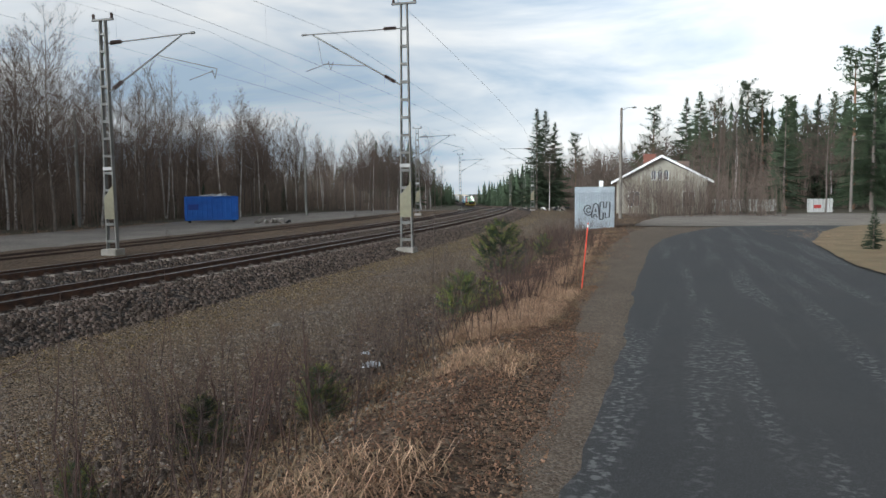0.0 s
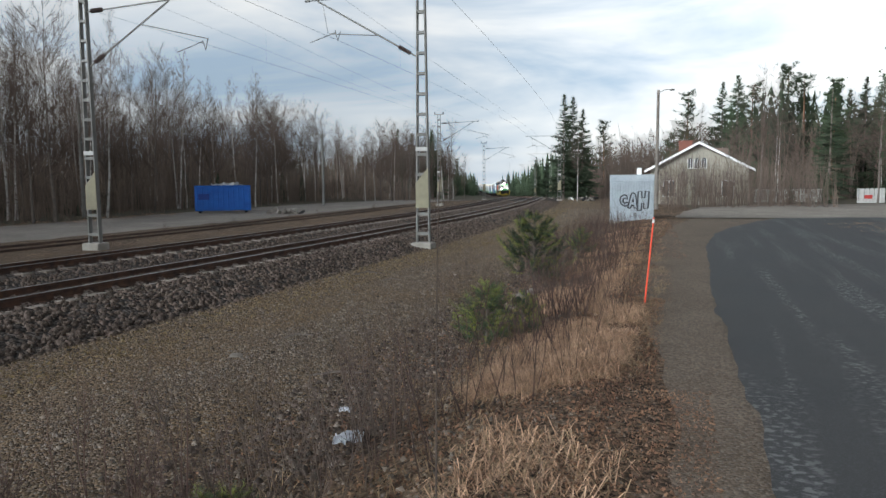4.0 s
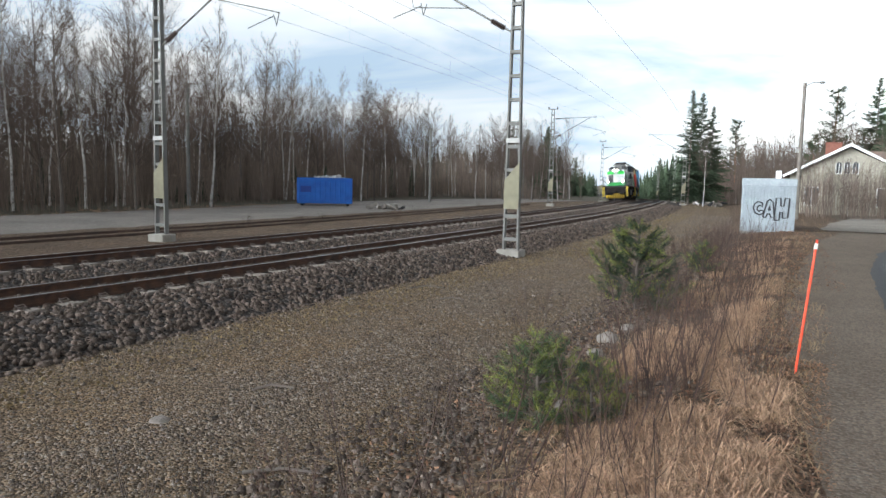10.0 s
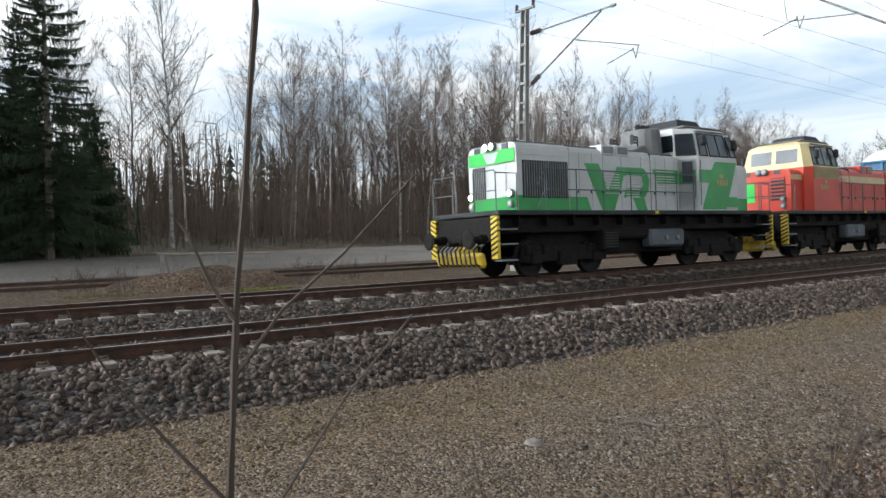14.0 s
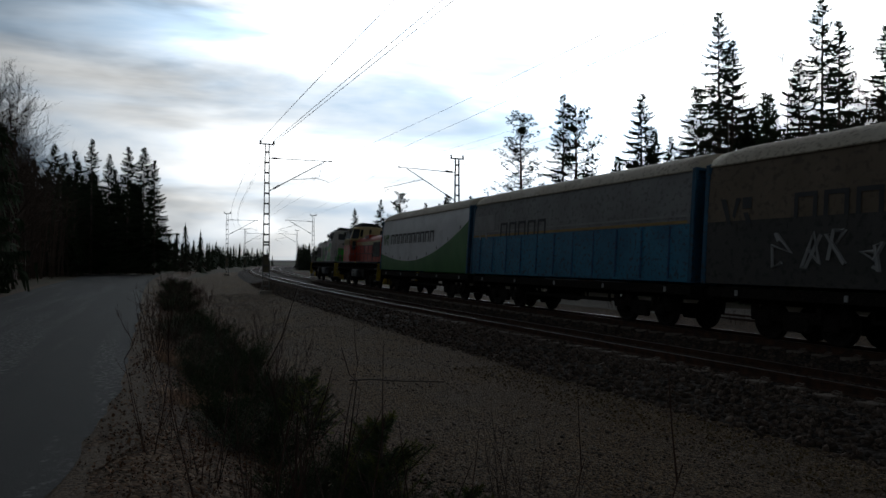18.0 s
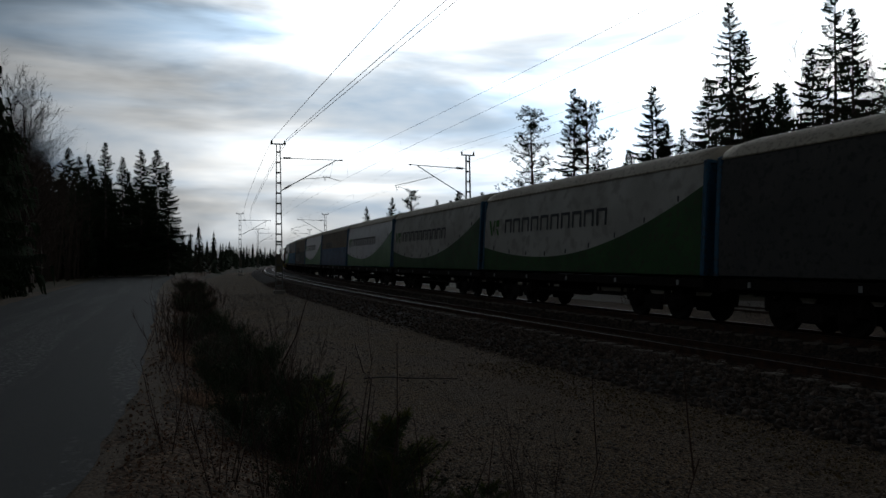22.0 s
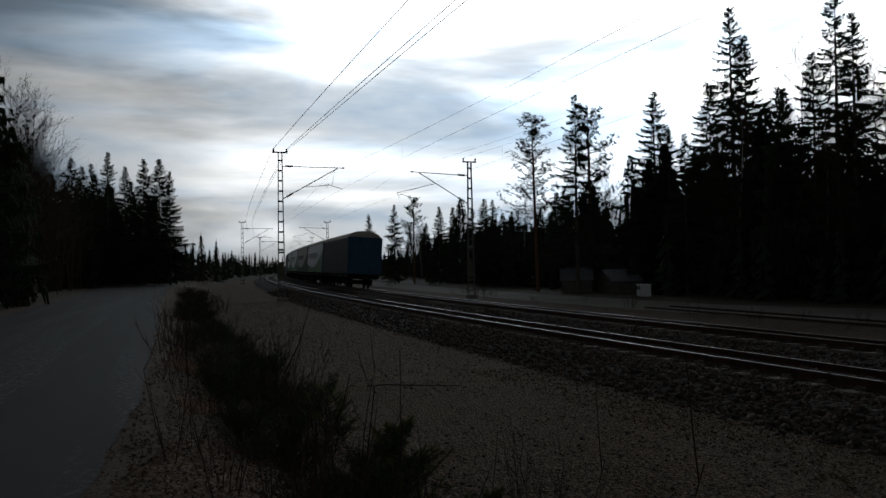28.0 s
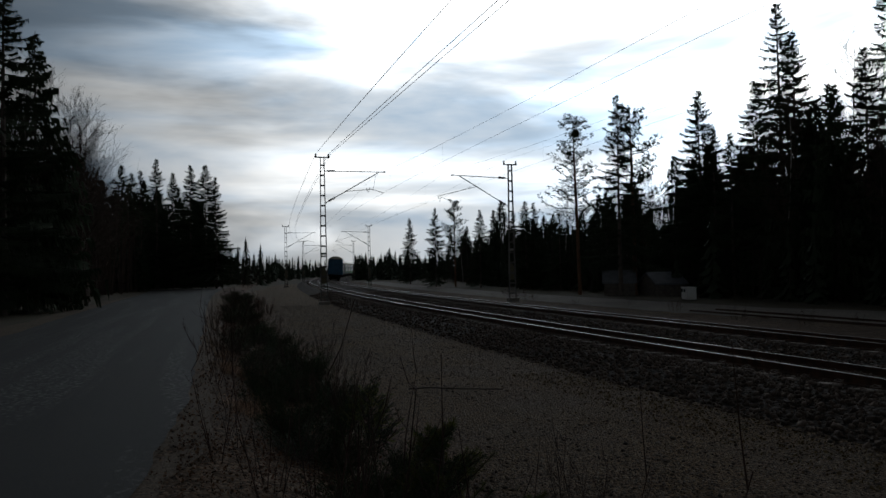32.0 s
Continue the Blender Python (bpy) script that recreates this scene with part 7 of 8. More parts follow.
        for x0 in (2.95, 2.42, 1.95, 1.14, 0.22, -0.48, -0.97, -1.44):
            bm = bmesh.new()
            box(bm, (0.012, 0.006, 1.62), (x0, sy * (y + 0.002), 2.66))
            part("door_seam", bm, M("loco_grey"), t)
            bm = bmesh.new()
            box(bm, (0.03, 0.03, 0.09), (x0 + 0.07, sy * (y + 0.015), 2.35))
            part("latch", bm, M("dark_steel"), t)
        bm = bmesh.new()
        box(bm, (1.7, 0.4, 0.55), (-0.55, sy * 1.18, 0.95), bevel=0.07)
        tank = part("fuel_tank", bm, M("tank_grey"), t, "blue-grey fuel tank")
        for dx in (-0.45, 0.1):
            bm = bmesh.new()
            lathe(bm, [(0.07, 0), (0.07, 0.04), (0.03, 0.05)], 10, Matrix.Translation((-0.55 + dx, sy * 1.38, 0.95)) @ Matrix.Rotation(-math.pi / 2 * sy, 4, "X"))
            part("filler_cap", bm, M("loco_grey"), tank)
        bm = bmesh.new()
        box(bm, (0.7, 0.5, 0.6), (2.05, sy * 1.1, 0.95), bevel=0.04)
        bx = part("battery_box", bm, M("underframe"), t)
        for k in range(6):
            bm = bmesh.new()
            box(bm, (0.55, 0.03, 0.03), (2.05, sy * 1.36, 0.74 + k * 0.08))
            part("slat", bm, M("sill_grey"), bx)
        bm = bmesh.new()
        lathe(bm, [(0.1, -0.8), (0.17, -0.75), (0.17, 0.75), (0.1, 0.8)], 10, Matrix.Translation((0.95, sy * 1.12, 1.1)) @ Matrix.Rotation(math.pi / 2, 4, "Y"))
        part("air_tank", bm, M("underframe"), t)
        bm = bmesh.new()
        box(bm, (0.16, 0.02, 0.09), (0.1, sy * 1.485, 1.73))
        part("yellow_plate", bm, M("hazard_yellow"), t)
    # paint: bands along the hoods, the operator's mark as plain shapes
    for sy in (-1, 1):
        h, c = HW + 0.003, CW + 0.003
        if white:
            shapes = [("loco_green", [(5.34, 1.80), (5.34, 2.22), (3.40, 2.22), (3.40, 1.80)], HW + 0.023),
                      ("loco_green", [(3.33, 1.80), (3.33, 2.20), (2.66, 2.20), (2.48, 1.80)], h),
                      ("loco_green", [(2.74, 3.18), (2.12, 3.18), (1.76, 2.42), (1.55, 1.82), (2.02, 1.82)], h),
                      ("loco_green", [(1.74, 2.40), (1.34, 3.12), (1.02, 3.12), (1.02, 2.86), (1.48, 1.82), (1.56, 1.82)], h + 0.001),
                      ("loco_green", [(1.01, 3.12), (0.12, 3.12), (-0.06, 3.00), (0.18, 2.86), (1.01, 2.86)], h),
                      ("loco_green", [(0.17, 2.855), (-0.07, 2.99), (-0.17, 2.75), (-0.12, 2.42), (0.10, 2.205), (0.24, 2.42), (0.14, 2.62)], h + 0.001),
                      ("loco_green", [(0.92, 2.50), (0.23, 2.50), (0.09, 2.20), (1.06, 2.20)], h + 0.002),
                      ("loco_green", [(0.64, 2.195), (0.09, 2.195), (-0.04, 1.82), (0.42, 1.82)], h),
                      ("loco_green", [(-0.32, 3.10), (-1.64, 3.10), (-1.64, 2.66), (-0.58, 2.66)], h),
                      ("loco_green", [(-2.17, 3.12), (-2.84, 3.12), (-3.03, 3.40), (-4.28, 3.40), (-3.80, 2.24), (-4.28, 2.24), (-4.28, 1.82), (-2.27, 1.82), (-2.68, 2.70), (-2.17, 2.70)], c),
                      ("loco_green", [(-4.58, 1.80), (-4.58, 2.22), (-5.41, 2.22), (-5.41, 1.80)], HW + 0.103)]
        else:
            shapes = [("loco_cream", [(5.34, 3.02), (5.34, 3.28), (3.40, 3.28), (3.40, 3.02)], HW + 0.023), ("loco_cream", [(3.33, 3.02), (3.33, 3.28), (-0.21, 3.28), (-0.21, 3.02)], h), ("loco_cream", [(-0.27, 3.02), (-0.27, 3.28), (-1.64, 3.28), (-1.64, 3.02)], h), ("loco_cream", [(-4.58, 3.0), (-4.58, 3.2), (-5.41, 3.2), (-5.41, 3.0)], HW + 0.103)]
        for m_, outline, y in shapes:
            bm = bmesh.new()
            slab(bm, outline, y * sy, 0.004 * sy)
            part("paint_stripe", bm, M(m_), t)
        if white:
            door = pane(0, 0.17, 0.89, 2.68, 3.10, sy, "paint_stripe", "loco_green", t, "", 0.006, False)
            bm = bmesh.new()
            box(bm, (0.62, 0.012, 0.06), (-3.95, sy * (CW + 0.008), 1.86))
            part("white_edge", bm, M("mark_pale"), t)
        letter_bars(t, [[(-3.10 - k * 0.17, 2.62), (-3.10 - k * 0.17, 2.80), (-3.21 - k * 0.17, 2.80), (-3.21 - k * 0.17, 2.62)] for k in range(4)], CW + 0.008, sy, M("number_gold"), "number_bar")
        bm = bmesh.new()
        box(bm, (0.24, 0.02, 0.12), (-3.35, sy * (CW + 0.01), 2.92))
        part("builder_plate", bm, M("number_gold"), t)
    # hood ends: luminous panels, lamps, door, grille
    for x, sx, zt, w in ((5.36, 1, 3.68, HW), (-5.43, -1, 3.42, HW + 0.1)):
        for y0, y1, z0, z1 in (((-0.98, 0.98, 3.14, 3.50),) if sx > 0 else ((0.30, 1.08, 2.0, 2.95),)):
            bm = bmesh.new()
            box(bm, (0.012, y1 - y0, z1 - z0), (x + 0.02 * sx, (y0 + y1) / 2, (z0 + z1) / 2))
            part("end_panel", bm, M("loco_bright_green"), t, "luminous green end panel")
        if sx > 0:
            bm = bmesh.new()
            slab(bm, [(-0.34, 3.46), (0.34, 3.46), (0.16, 3.17), (-0.16, 3.17)], 0, 0.01)
            bm.transform(Matrix.Translation((x + 0.028, 0, 0)) @ Matrix.Rotation(math.pi / 2, 4, "Z"))
            part("badge", bm, M("mark_pale"), t)
        for k in (-1, 1):
            bm = bmesh.new()
            box(bm, (0.02, 0.24, 0.15), (x + 0.01 * sx, k * 0.60, zt - 0.10))
            part("number_bar", bm, M("mark_dark"), t)
            for zz, yy, rr, lit in ((zt - 0.06, 0.13 * k, 0.095, sx > 0 and white), (2.28, 0.84 * k, 0.085, sx > 0 and white), (2.0, 0.84 * k, 0.08, False)):
                bm = bmesh.new()
                mm = Matrix.Translation((x, yy, zz)) @ Matrix.Rotation(math.pi / 2 * sx, 4, "Y")
                lathe(bm, [(rr + 0.03, 0), (rr + 0.03, 0.1), (rr, 0.12)], 14, mm)
                hd = part("lamp", bm, M("loco_grey"), t)
                bm = bmesh.new()
                lathe(bm, [(rr - 0.01, 0.1), (rr - 0.02, 0.125), (rr * 0.5, 0.14)], 14, mm)
                part("lens", bm, M("lamp_lit" if lit else "mark_pale"), hd)
        gy = -0.55 if sx > 0 else -0.62
        bm = bmesh.new()
        box(bm, (0.02, 0.55, 0.95), (x + 0.012 * sx, gy, 2.62))
        eg = part("end_grille", bm, M("dark_steel"), t)
        for k in range(7):
            bm = bmesh.new()
            if sx > 0:
                box(bm, (0.03, 0.025, 0.95), (x + 0.025 * sx, gy - 0.24 + k * 0.08, 2.62))
            else:
                box(bm, (0.03, 0.55, 0.05), (x + 0.025 * sx, gy, 2.2 + k * 0.14))
            part("slat", bm, M("grille_grey" if sx > 0 else main), eg)
        bm = bmesh.new()
        box(bm, (0.02, 0.62, 1.22), (x + 0.012 * sx, 0.30 if sx > 0 else -0.02, 2.48), bevel=0.01)
        part("end_door", bm, M(main), t)
        bm = bmesh.new()
        box(bm, (0.012, 2 * w - 0.04, 0.4), (x + 0.026 * sx, 0, 2.0))
        part("paint_stripe", bm, M("loco_green" if white else main), t)
        # striped corner posts, steps, plough, hoses
        for k in (-1, 1):
            bm = bmesh.new()
            box(bm, (0.10, 0.26, 1.10), (sx * 6.42, k * 1.34, 1.10), bevel=0.01)
            col = part("corner_step_post", bm, M("hazard_yellow"), t, "yellow and black striped corner post")
            for q in range(8):
                bm = bmesh.new()
                z0 = 0.58 + q * 0.135
                prism(bm, [(-0.13, z0), (0.13, z0 + 0.12), (0.13, min(1.65, z0 + 0.18)), (-0.13, z0 + 0.06)], -0.055, 0.055)
                bm.transform(Matrix.Translation((sx * 6.42, k * 1.34, 0)) @ Matrix.Rotation(math.pi / 2 * k, 4, "Z"))
                part("stripe", bm, M("dark_steel"), col)
            for zz in (0.5, 0.92, 1.3):
                bm = bmesh.new()
                box(bm, (0.55, 0.3, 0.04), (sx * 6.05, k * 1.32, zz))
                part("step", bm, M("loco_grey"), t)
        bm = bmesh.new()
        box(bm, (0.16, 2.1, 0.40), (sx * 6.55, 0, 0.52), Matrix.Rotation(0.25 * sx, 4, "Y"), bevel=0.07)
        box(bm, (0.3, 0.7, 0.2), (sx * 6.5, 0.2, 0.78), bevel=0.05)
        part("plough", bm, M("plough_yellow"), t, "yellow snow plough, dirty")
        for k in range(-4, 5):
            bm = bmesh.new()
            tube(bm, [(sx * 6.45, k * 0.2, 1.0), (sx * 6.72, k * 0.2, 0.78), (sx * 6.70, k * 0.2 + 0.05, 0.42), (sx * 6.6, k * 0.2 + 0.1, 0.36)], 0.028, 5)
            part("brake_hose", bm, M("dark_steel"), t)
    # walkway rails
    for sy in (-1, 1):
        for zz in (2.36, 2.92):
            bm = bmesh.new()
            tube(bm, [(5.0, sy * 1.42, zz - 0.5), (4.7, sy * 1.42, zz), (-1.9, sy * 1.42, zz)], 0.018, 5)
            part("handrail", bm, M("tank_grey"), t)
        for xx in (4.65, 3.5, 2.4, 1.2, 0.05, -1.0, -1.88):
            bm = bmesh.new()
            tube(bm, [(xx, sy * 1.42, 1.79), (xx, sy * 1.42, 2.92)], 0.016, 5)
            part("rail_post", bm, M("tank_grey"), t)
    for sx in (-1, 1):
        for k in (-1, 1):
            bm = bmesh.new()
            tube(bm, [(sx * 6.4, k * 1.38, 1.75), (sx * 6.4, k * 1.38, 2.75), (sx * 6.38, k * 1.3, 2.82), (sx * 6.38, k * 0.45, 2.82), (sx * 6.38, k * 0.45, 1.79)], 0.018, 5)
            tube(bm, [(sx * 6.38, k * 1.38, 2.3), (sx * 6.38, k * 0.45, 2.3)], 0.016, 5)
            tube(bm, [(sx * 6.4, k * 1.38, 2.75), (sx * 5.7, k * 1.40, 2.75), (sx * 5.7, k * 1.40, 1.79)], 0.016, 5)
            part("end_rail", bm, M("tank_grey"), t)
    bogie(t, 3.6, 1.2, 0.5, 1.0)
    bogie(t, -3.5, 1.2, 0.5, 1.0)
    buffers(t, 6.4)
    return t


def swoosh(x):
    return 1.85 + (0.0252 * (1.7 - x) ** 2 if x < 1.7 else 0.0165 * (x - 1.7) ** 2)


def wordmark_shape(x0, w, z0, z1, e=0.105):
    """One plain piece of the wordmark: a square arch, as outlines in x, z."""
    return [[(x0, z1), (x0 - w, z1), (x0 - w, z1 - e), (x0, z1 - e)], [(x0, z1 - e), (x0 - e, z1 - e), (x0 - e, z0), (x0, z0)], [(x0 - w + e, z1 - e), (x0 - w, z1 - e), (x0 - w, z0), (x0 - w + e, z0)]]


def wagon(kind, label):
    """Long bogie van: sheeted sliding sides, curved roof, ribbed end walls."""
    t = empty("freight_wagon", None, label, "railway wagon", "wagons of the train")
    L, W, zb, ze = 7.0, 1.46, 1.30, 4.42
    upper, lower = {"clean": ("tarp_white", "tarp_green"), "grimy": ("tarp_grimy", "tarp_green_grimy"), "blue": ("wagon_grey", "wagon_blue"), "brown": ("wagon_brown", "wagon_dark"), "brownblue": ("wagon_brown", "wagon_deep_blue"), "dark": ("wagon_dark", "wagon_dark")}[kind]
    curved = kind in ("clean", "grimy")
    xs = np.linspace(-L + 0.02, L - 0.02, 57)
    for sy in (-1, 1):
        for nm, m_, lo in (("lower_panel", lower, True), ("upper_panel", upper, False)):
            bm = bmesh.new()
            rows = []
            for x in xs:
                zs = min(swoosh(x), ze - 0.06) if curved else (3.4 if kind == "dark" else 2.9)
                zz = np.linspace(zb, zs, 5) if lo else np.linspace(zs, ze, 6)
                bulge = [0.035 * math.sin(math.pi * (z - zb) / (ze - zb)) + 0.012 * noise.noise((x * 1.1, z * 0.9, sy * 3 + len(kind))) + (0.010 * math.sin(x * 9) if kind == "blue" and lo else 0) for z in zz]
                rows.append([bm.verts.new((x, sy * (W + b - (0.06 if z > ze - 0.01 else 0)), z)) for z, b in zip(zz, bulge)])
            for a, b in zip(rows, rows[1:]):
                for i in range(len(a) - 1):
                    f = bm.faces.new((a[i], b[i], b[i + 1], a[i + 1]) if sy < 0 else (a[i], a[i + 1], b[i + 1], b[i]))
                    f.smooth = True
            part(nm, bm, M(m_), t)
        bm = bmesh.new()
        for k in range(9):
            x = -6.0 + k * 1.5
            box(bm, (0.05, 0.02, 0.16), (x, sy * (W + 0.035), swoosh(x) + 0.12 if curved else 2.7))
        part("tarp_straps", bm, M("mark_dark" if curved else lower), t)
        bm = bmesh.new()
        tube(bm, [(-L, sy * (W - 0.01), ze - 0.02), (L, sy * (W - 0.01), ze - 0.02)], 0.035, 6)
        part("roof_rail", bm, M("wagon_roof"), t)
        # lettering stands for a maker's mark: plain bars
        if curved or kind in ("blue", "brown", "brownblue"):
            gm, dm = (M("mark_green"), M("mark_dark")) if curved else (M("mark_pale" if kind == "blue" else "mark_dark"), M("mark_dark"))
            y = W + 0.058
            f = sy
            g = [[(6.25, 3.42), (6.02, 3.42), (5.74, 2.76), (5.90, 2.76)], [(5.56, 3.42), (5.38, 3.42), (5.60, 2.90), (5.70, 2.98)], [(5.28, 3.42), (4.9, 3.42), (4.9, 3.14), (5.28, 3.14)], [(5.24, 3.04), (5.04, 3.04), (4.86, 2.76), (5.06, 2.76)]]
            letter_bars(t, [[((5.5 + (x - 4.86) * 0.74) * f, z + 0.05) for x, z in o] for o in g], y, sy, gm)
            # the wordmark as plain square arches
            for k in range(10 if curved else 5):
                mark = wordmark_shape((4.94 if curved else 4.3) - k * 0.765, 0.60, 2.88, 3.46)
                letter_bars(t, [[(x * f, z) for x, z in q] for q in mark], y, sy, dm, "wordmark_bar")
        if kind == "blue":
            for z0, z1, m_ in ((3.10, 3.16, "mark_pale"), (2.92, 3.0, "number_gold")):
                letter_bars(t, [[(6.9, z1), (-6.9, z1), (-6.9, z0), (6.9, z0)]], W + 0.05, sy, M(m_), "side_stripe")
            letter_bars(t, [[(6.9, 3.85), (4.9, 3.85), (4.9, 3.2), (6.9, 3.2)]], W + 0.046, sy, M("mark_pale"), "pale_panel")
            for k in range(11):
                bm = bmesh.new()
                box(bm, (0.07, 0.03, 1.5), (-6.2 + k * 1.24, sy * (W + 0.035), 2.12), bevel=0.008)
                part("side_rib", bm, M("wagon_deep_blue"), t)
        if kind == "brown":
            r = rng(5)
            for k in range(7):
                x0 = 4.6 - k * 0.72
                bm = bmesh.new()
                q = [Vector((x0 + r.uniform(-0.3, 0.3), sy * (W + 0.05), 1.6 + r.uniform(0, 1.0))) for _ in range(7)]
                tube(bm, q, 0.05, 4)
                part("graffiti_stroke", bm, M("mark_pale"), t)
    # roof
    bm = bmesh.new()
    arc = [(-W + 0.0, ze), (-1.34, 4.64), (-1.05, 4.84), (-0.6, 5.00), (0, 5.06), (0.6, 5.00), (1.05, 4.84), (1.34, 4.64), (W, ze)]
    rows = []
    for x in np.linspace(-L - 0.05, L + 0.05, 29):
        sag = 0.012 * noise.noise((x * 1.3, 2, len(kind)))
        rows.append([bm.verts.new((x, y, z + sag - (0.05 if abs(x) > L else 0))) for y, z in arc])
    for a, b in zip(rows, rows[1:]):
        for i in range(len(arc) - 1):
            f = bm.faces.new((a[i], b[i], b[i + 1], a[i + 1]))
            f.smooth = True
    bm.faces.new(rows[0]), bm.faces.new(rows[-1][::-1])
    bmesh.ops.recalc_face_normals(bm, faces=bm.faces[:])
    part("roof", bm, M("wagon_roof"), t, "cream curved roof")
    # end walls
    for sx in (-1, 1):
        bm = bmesh.new()
        box(bm, (0.06, 2 * W - 0.1, ze - zb), (sx * (L - 0.03), 0, (ze + zb) / 2), bevel=0.01)
        e = part("end_wall", bm, M("post_blue"), t, "blue steel end wall")
        for y in (-1.4, -0.5, 0.5, 1.4):
            bm = bmesh.new()
            box(bm, (0.10, 0.11, ze - zb), (sx * (L + 0.05), y, (ze + zb) / 2), bevel=0.015)
            part("end_post", bm, M("post_blue"), e)
        bm = bmesh.new()
        box(bm, (0.1, 2 * W, 0.1), (sx * (L + 0.05), 0, ze), bevel=0.015)
        part("end_beam", bm, M("post_blue"), e)
        for sy in (-1, 1):
            bm = bmesh.new()
            box(bm, (0.14, 0.10, ze - zb + 0.05), (sx * (L + 0.06), sy * (W + 0.0), (ze + zb) / 2), bevel=0.02)
            part("corner_post", bm, M("post_blue"), t, "blue corner post")
    # underframe
    bm = bmesh.new()
    for sy in (-1, 1):
        box(bm, (2 * L, 0.12, 0.26), (0, sy * 1.32, 1.08), bevel=0.02)
        box(bm, (5.5, 0.08, 0.1), (0, sy * 0.9, 0.62))
        for x in (-2.7, -1.2, 1.2, 2.7):
            box(bm, (0.06, 0.06, 0.5), (x, sy * 0.9, 0.85))
    box(bm, (2 * L, 2.6, 0.08), (0, 0, 1.17))
    box(bm, (2 * L, 0.4, 0.3), (0, 0, 0.98))
    for x in (-L + 0.1, L - 0.1):
        box(bm, (0.16, 2.7, 0.34), (x, 0, 1.05))
    part("underframe", bm, M("underframe"), t)
    bm = bmesh.new()
    lathe(bm, [(0.2, -0.6), (0.24, -0.5), (0.24, 0.5), (0.2, 0.6)], 12, Matrix.Translation((0.6, 0.3, 0.72)) @ Matrix.Rotation(math.pi / 2, 4, "Y"))
    part("air_tank", bm, M("underframe"), t)
    for x in (-6.0, -3.0, 0.0, 3.0, 6.0):
        bm = bmesh.new()
        box(bm, (0.08, 0.03, 0.14), (x, 1.40, 1.08))
        part("lashing_plate", bm, M("mark_pale"), t)
    bogie(t, 4.5, 0.92, 0.46)
    bogie(t, -4.5, 0.92, 0.46)
    buffers(t, L, 1.05)
    return t


TRAIN = [(loco("loco_white", "loco_green", "loco_green", "green and white diesel locomotive leading the train, headlamps lit"), 6.4, 3.5),
         (loco("loco_red", "loco_cream", "loco_cream", "red and cream diesel locomotive coupled behind the first"), 6.4 + LOCO, 3.5)]
KINDS = {"clean": "freight wagon with white and green sheeted sides", "grimy": "freight wagon with grimy white and green sheets", "blue": "freight wagon with blue lower and grey upper sides", "brown": "brown and black freight wagon with pale graffiti", "brownblue": "freight wagon with brown upper and dark blue lower sides", "dark": "sooty dark freight wagon with blue ends"}
BUILT = {}
for k_, kind_ in enumerate(("clean", "blue", "brown", "clean", "brownblue", "clean", "grimy", "grimy", "dark", "clean", "clean", "grimy", "clean", "dark")):
    if kind_ in BUILT:
        w_ = copy_thing(BUILT[kind_], pose(0, 0, 0))
    else:
        w_ = BUILT[kind_] = wagon(kind_, KINDS[kind_])
    TRAIN.append((w_, 12.8 + 0.6 + LOCO + WAGON * (k_ + 0.5), 4.5))


def motions():
    times = [i * 0.25 for i in range(129)]
    for thing, behind, half in TRAIN:
        about = pose(0, 0, 0, 0, 0, 180) if thing is TRAIN[1][0] else Matrix.Identity(4)
        walk(thing, [(t, vehicle_pose(front(t) + behind, half) @ about) for t in times])

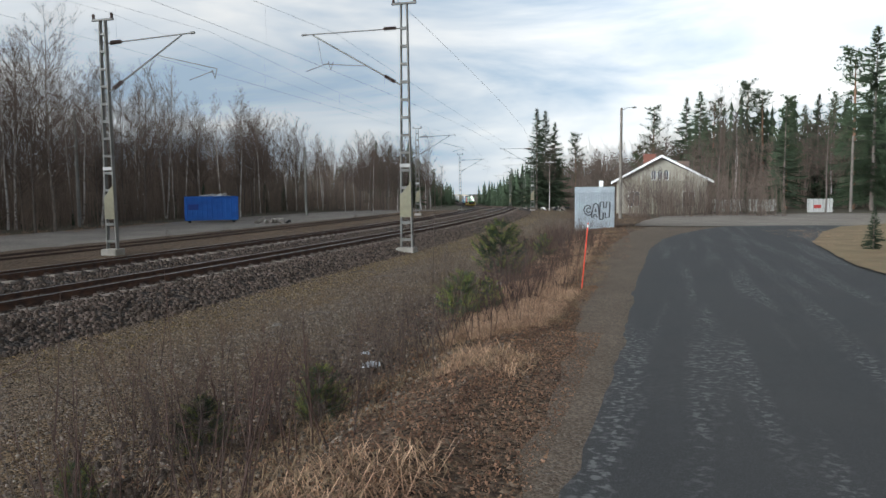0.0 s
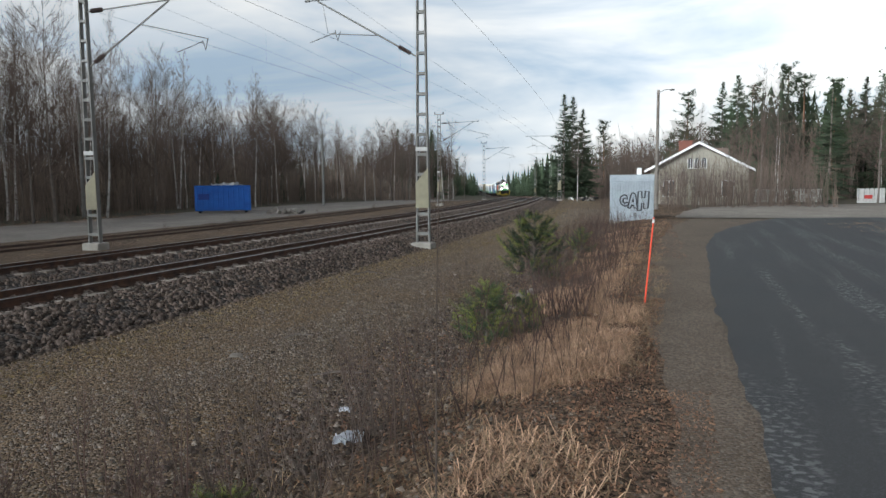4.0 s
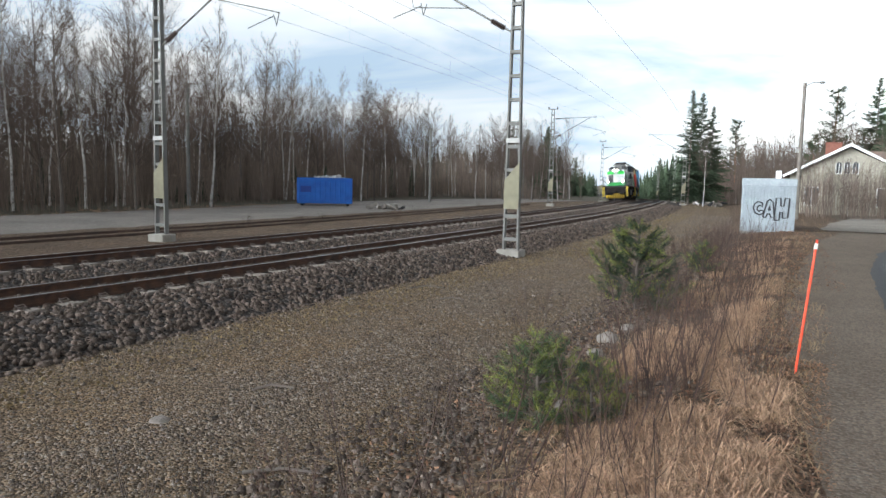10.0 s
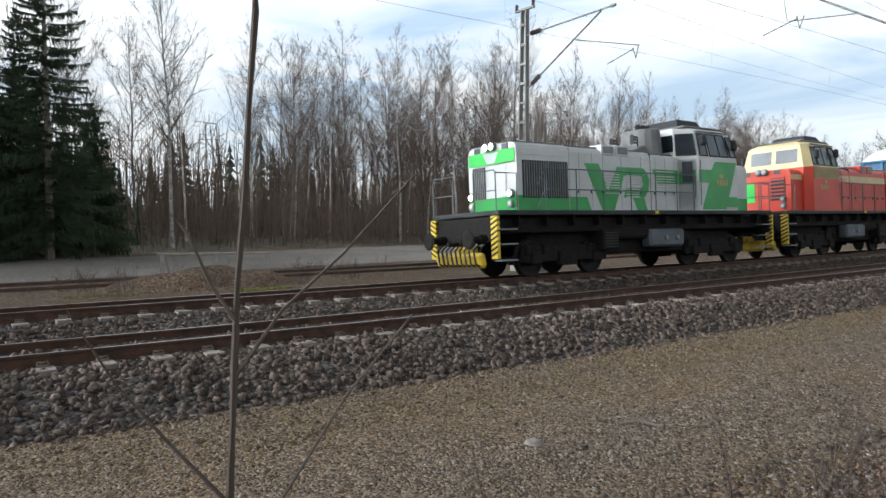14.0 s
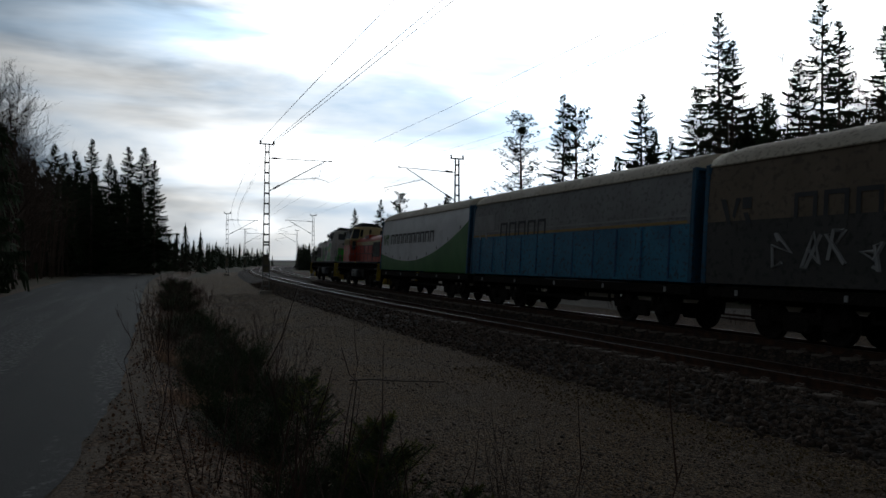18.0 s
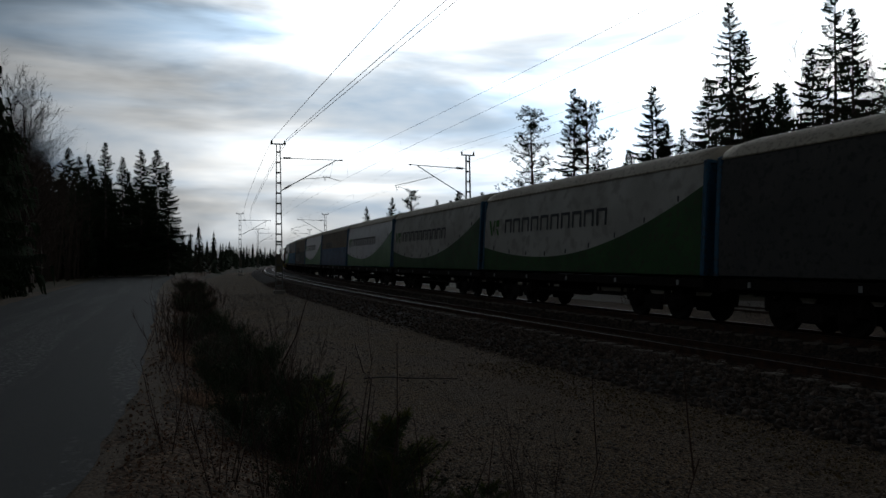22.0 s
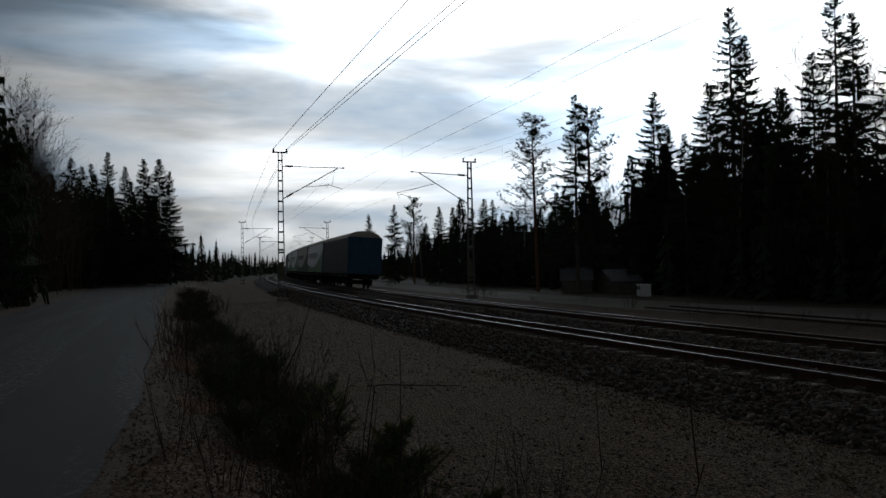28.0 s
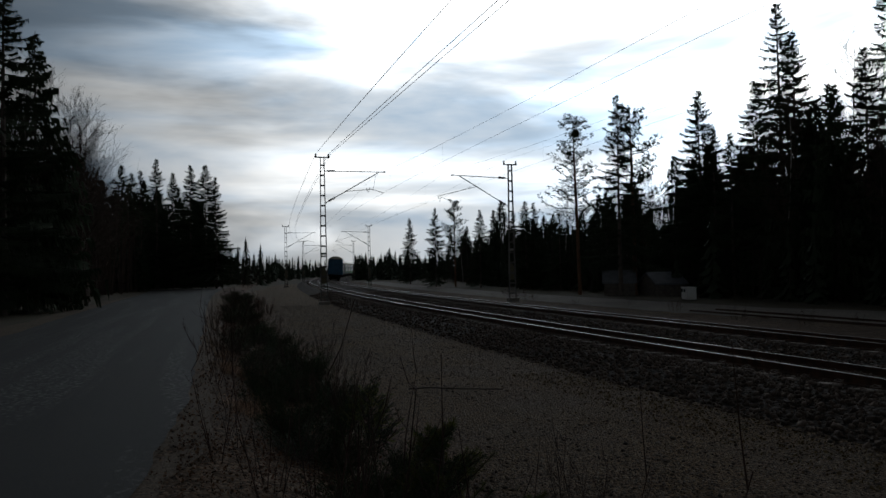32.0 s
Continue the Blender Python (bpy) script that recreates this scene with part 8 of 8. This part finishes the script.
# ---- sleepers and clips, a piece each near the path, the rest joined ----
def sleeper_mesh():
    bm = bmesh.new()
    vs = box(bm, (2.6, 0.27, 0.2), (0, 0, -0.28), bevel=0.012)
    for v in bm.verts:
        if v.co.z > -0.2 and abs(v.co.x) < 0.45:
            v.co.z -= 0.03
    me = bpy.data.meshes.new("sleeper")
    bm.to_mesh(me)
    bm.free()
    me.materials.append(M("sleeper_concrete"))
    bm = bmesh.new()
    tube(bm, [(-0.03, -0.07, 0.0), (0.03, -0.06, 0.035), (0.05, 0.0, 0.02), (0.03, 0.06, 0.035), (-0.03, 0.07, 0.0)], 0.011, 5)
    box(bm, (0.12, 0.14, 0.02), (0.0, 0, -0.01))
    mc = bpy.data.meshes.new("rail_clip")
    bm.to_mesh(mc)
    bm.free()
    mc.materials.append(M("clip_steel"))
    return me, mc


def lay_sleepers():
    me, mc = sleeper_mesh()
    for tr, o0, seed in ((TRACKS[0], 0.0, 1), (TRACKS[1], SECOND, 2)):
        r = rng(seed)
        rest = Soup()
        k = -260
        while k < 560:
            s = k * 0.69 + 0.66
            k += 1
            m = Matrix.Translation(on(s, o0, 0.008 + r.uniform(-0.012, 0.012))) @ pose(0, 0, 0, 0, 0, heading(s) + r.uniform(-0.8, 0.8)) @ pose(0, 0, 0, 0, -math.degrees(CANT / GAUGE), 0)
            if -40 < s < 55:
                ob = new("sleeper", me)
                ob.parent = tr
                ob.matrix_basis = m
                if -12 < s < 32:
                    for x in (-0.90, 0.90):
                        c = new("rail_clip", mc)
                        c.parent = ob
                        c.matrix_basis = pose(x, 0, -0.155, 0, 0, 180 if abs(x) < 0.8 and x < 0 or x > 0.8 else 0)
            else:
                q = [m @ Vector(p) for p in ((-1.3, -0.13, -0.18), (1.3, -0.13, -0.18), (1.3, 0.13, -0.18), (-1.3, 0.13, -0.18), (-1.3, -0.13, -0.3), (1.3, -0.13, -0.3), (1.3, 0.13, -0.3), (-1.3, 0.13, -0.3))]
                n = len(rest.v)
                rest.v += q
                rest.f += [tuple(n + i for i in f) for f in ((0, 1, 2, 3), (0, 4, 5, 1), (2, 6, 7, 3), (0, 3, 7, 4), (1, 5, 6, 2))]
        tagged(rest.make("sleeper_run", M("sleeper_concrete"), tr), kind="stuff")


lay_sleepers()

motions()
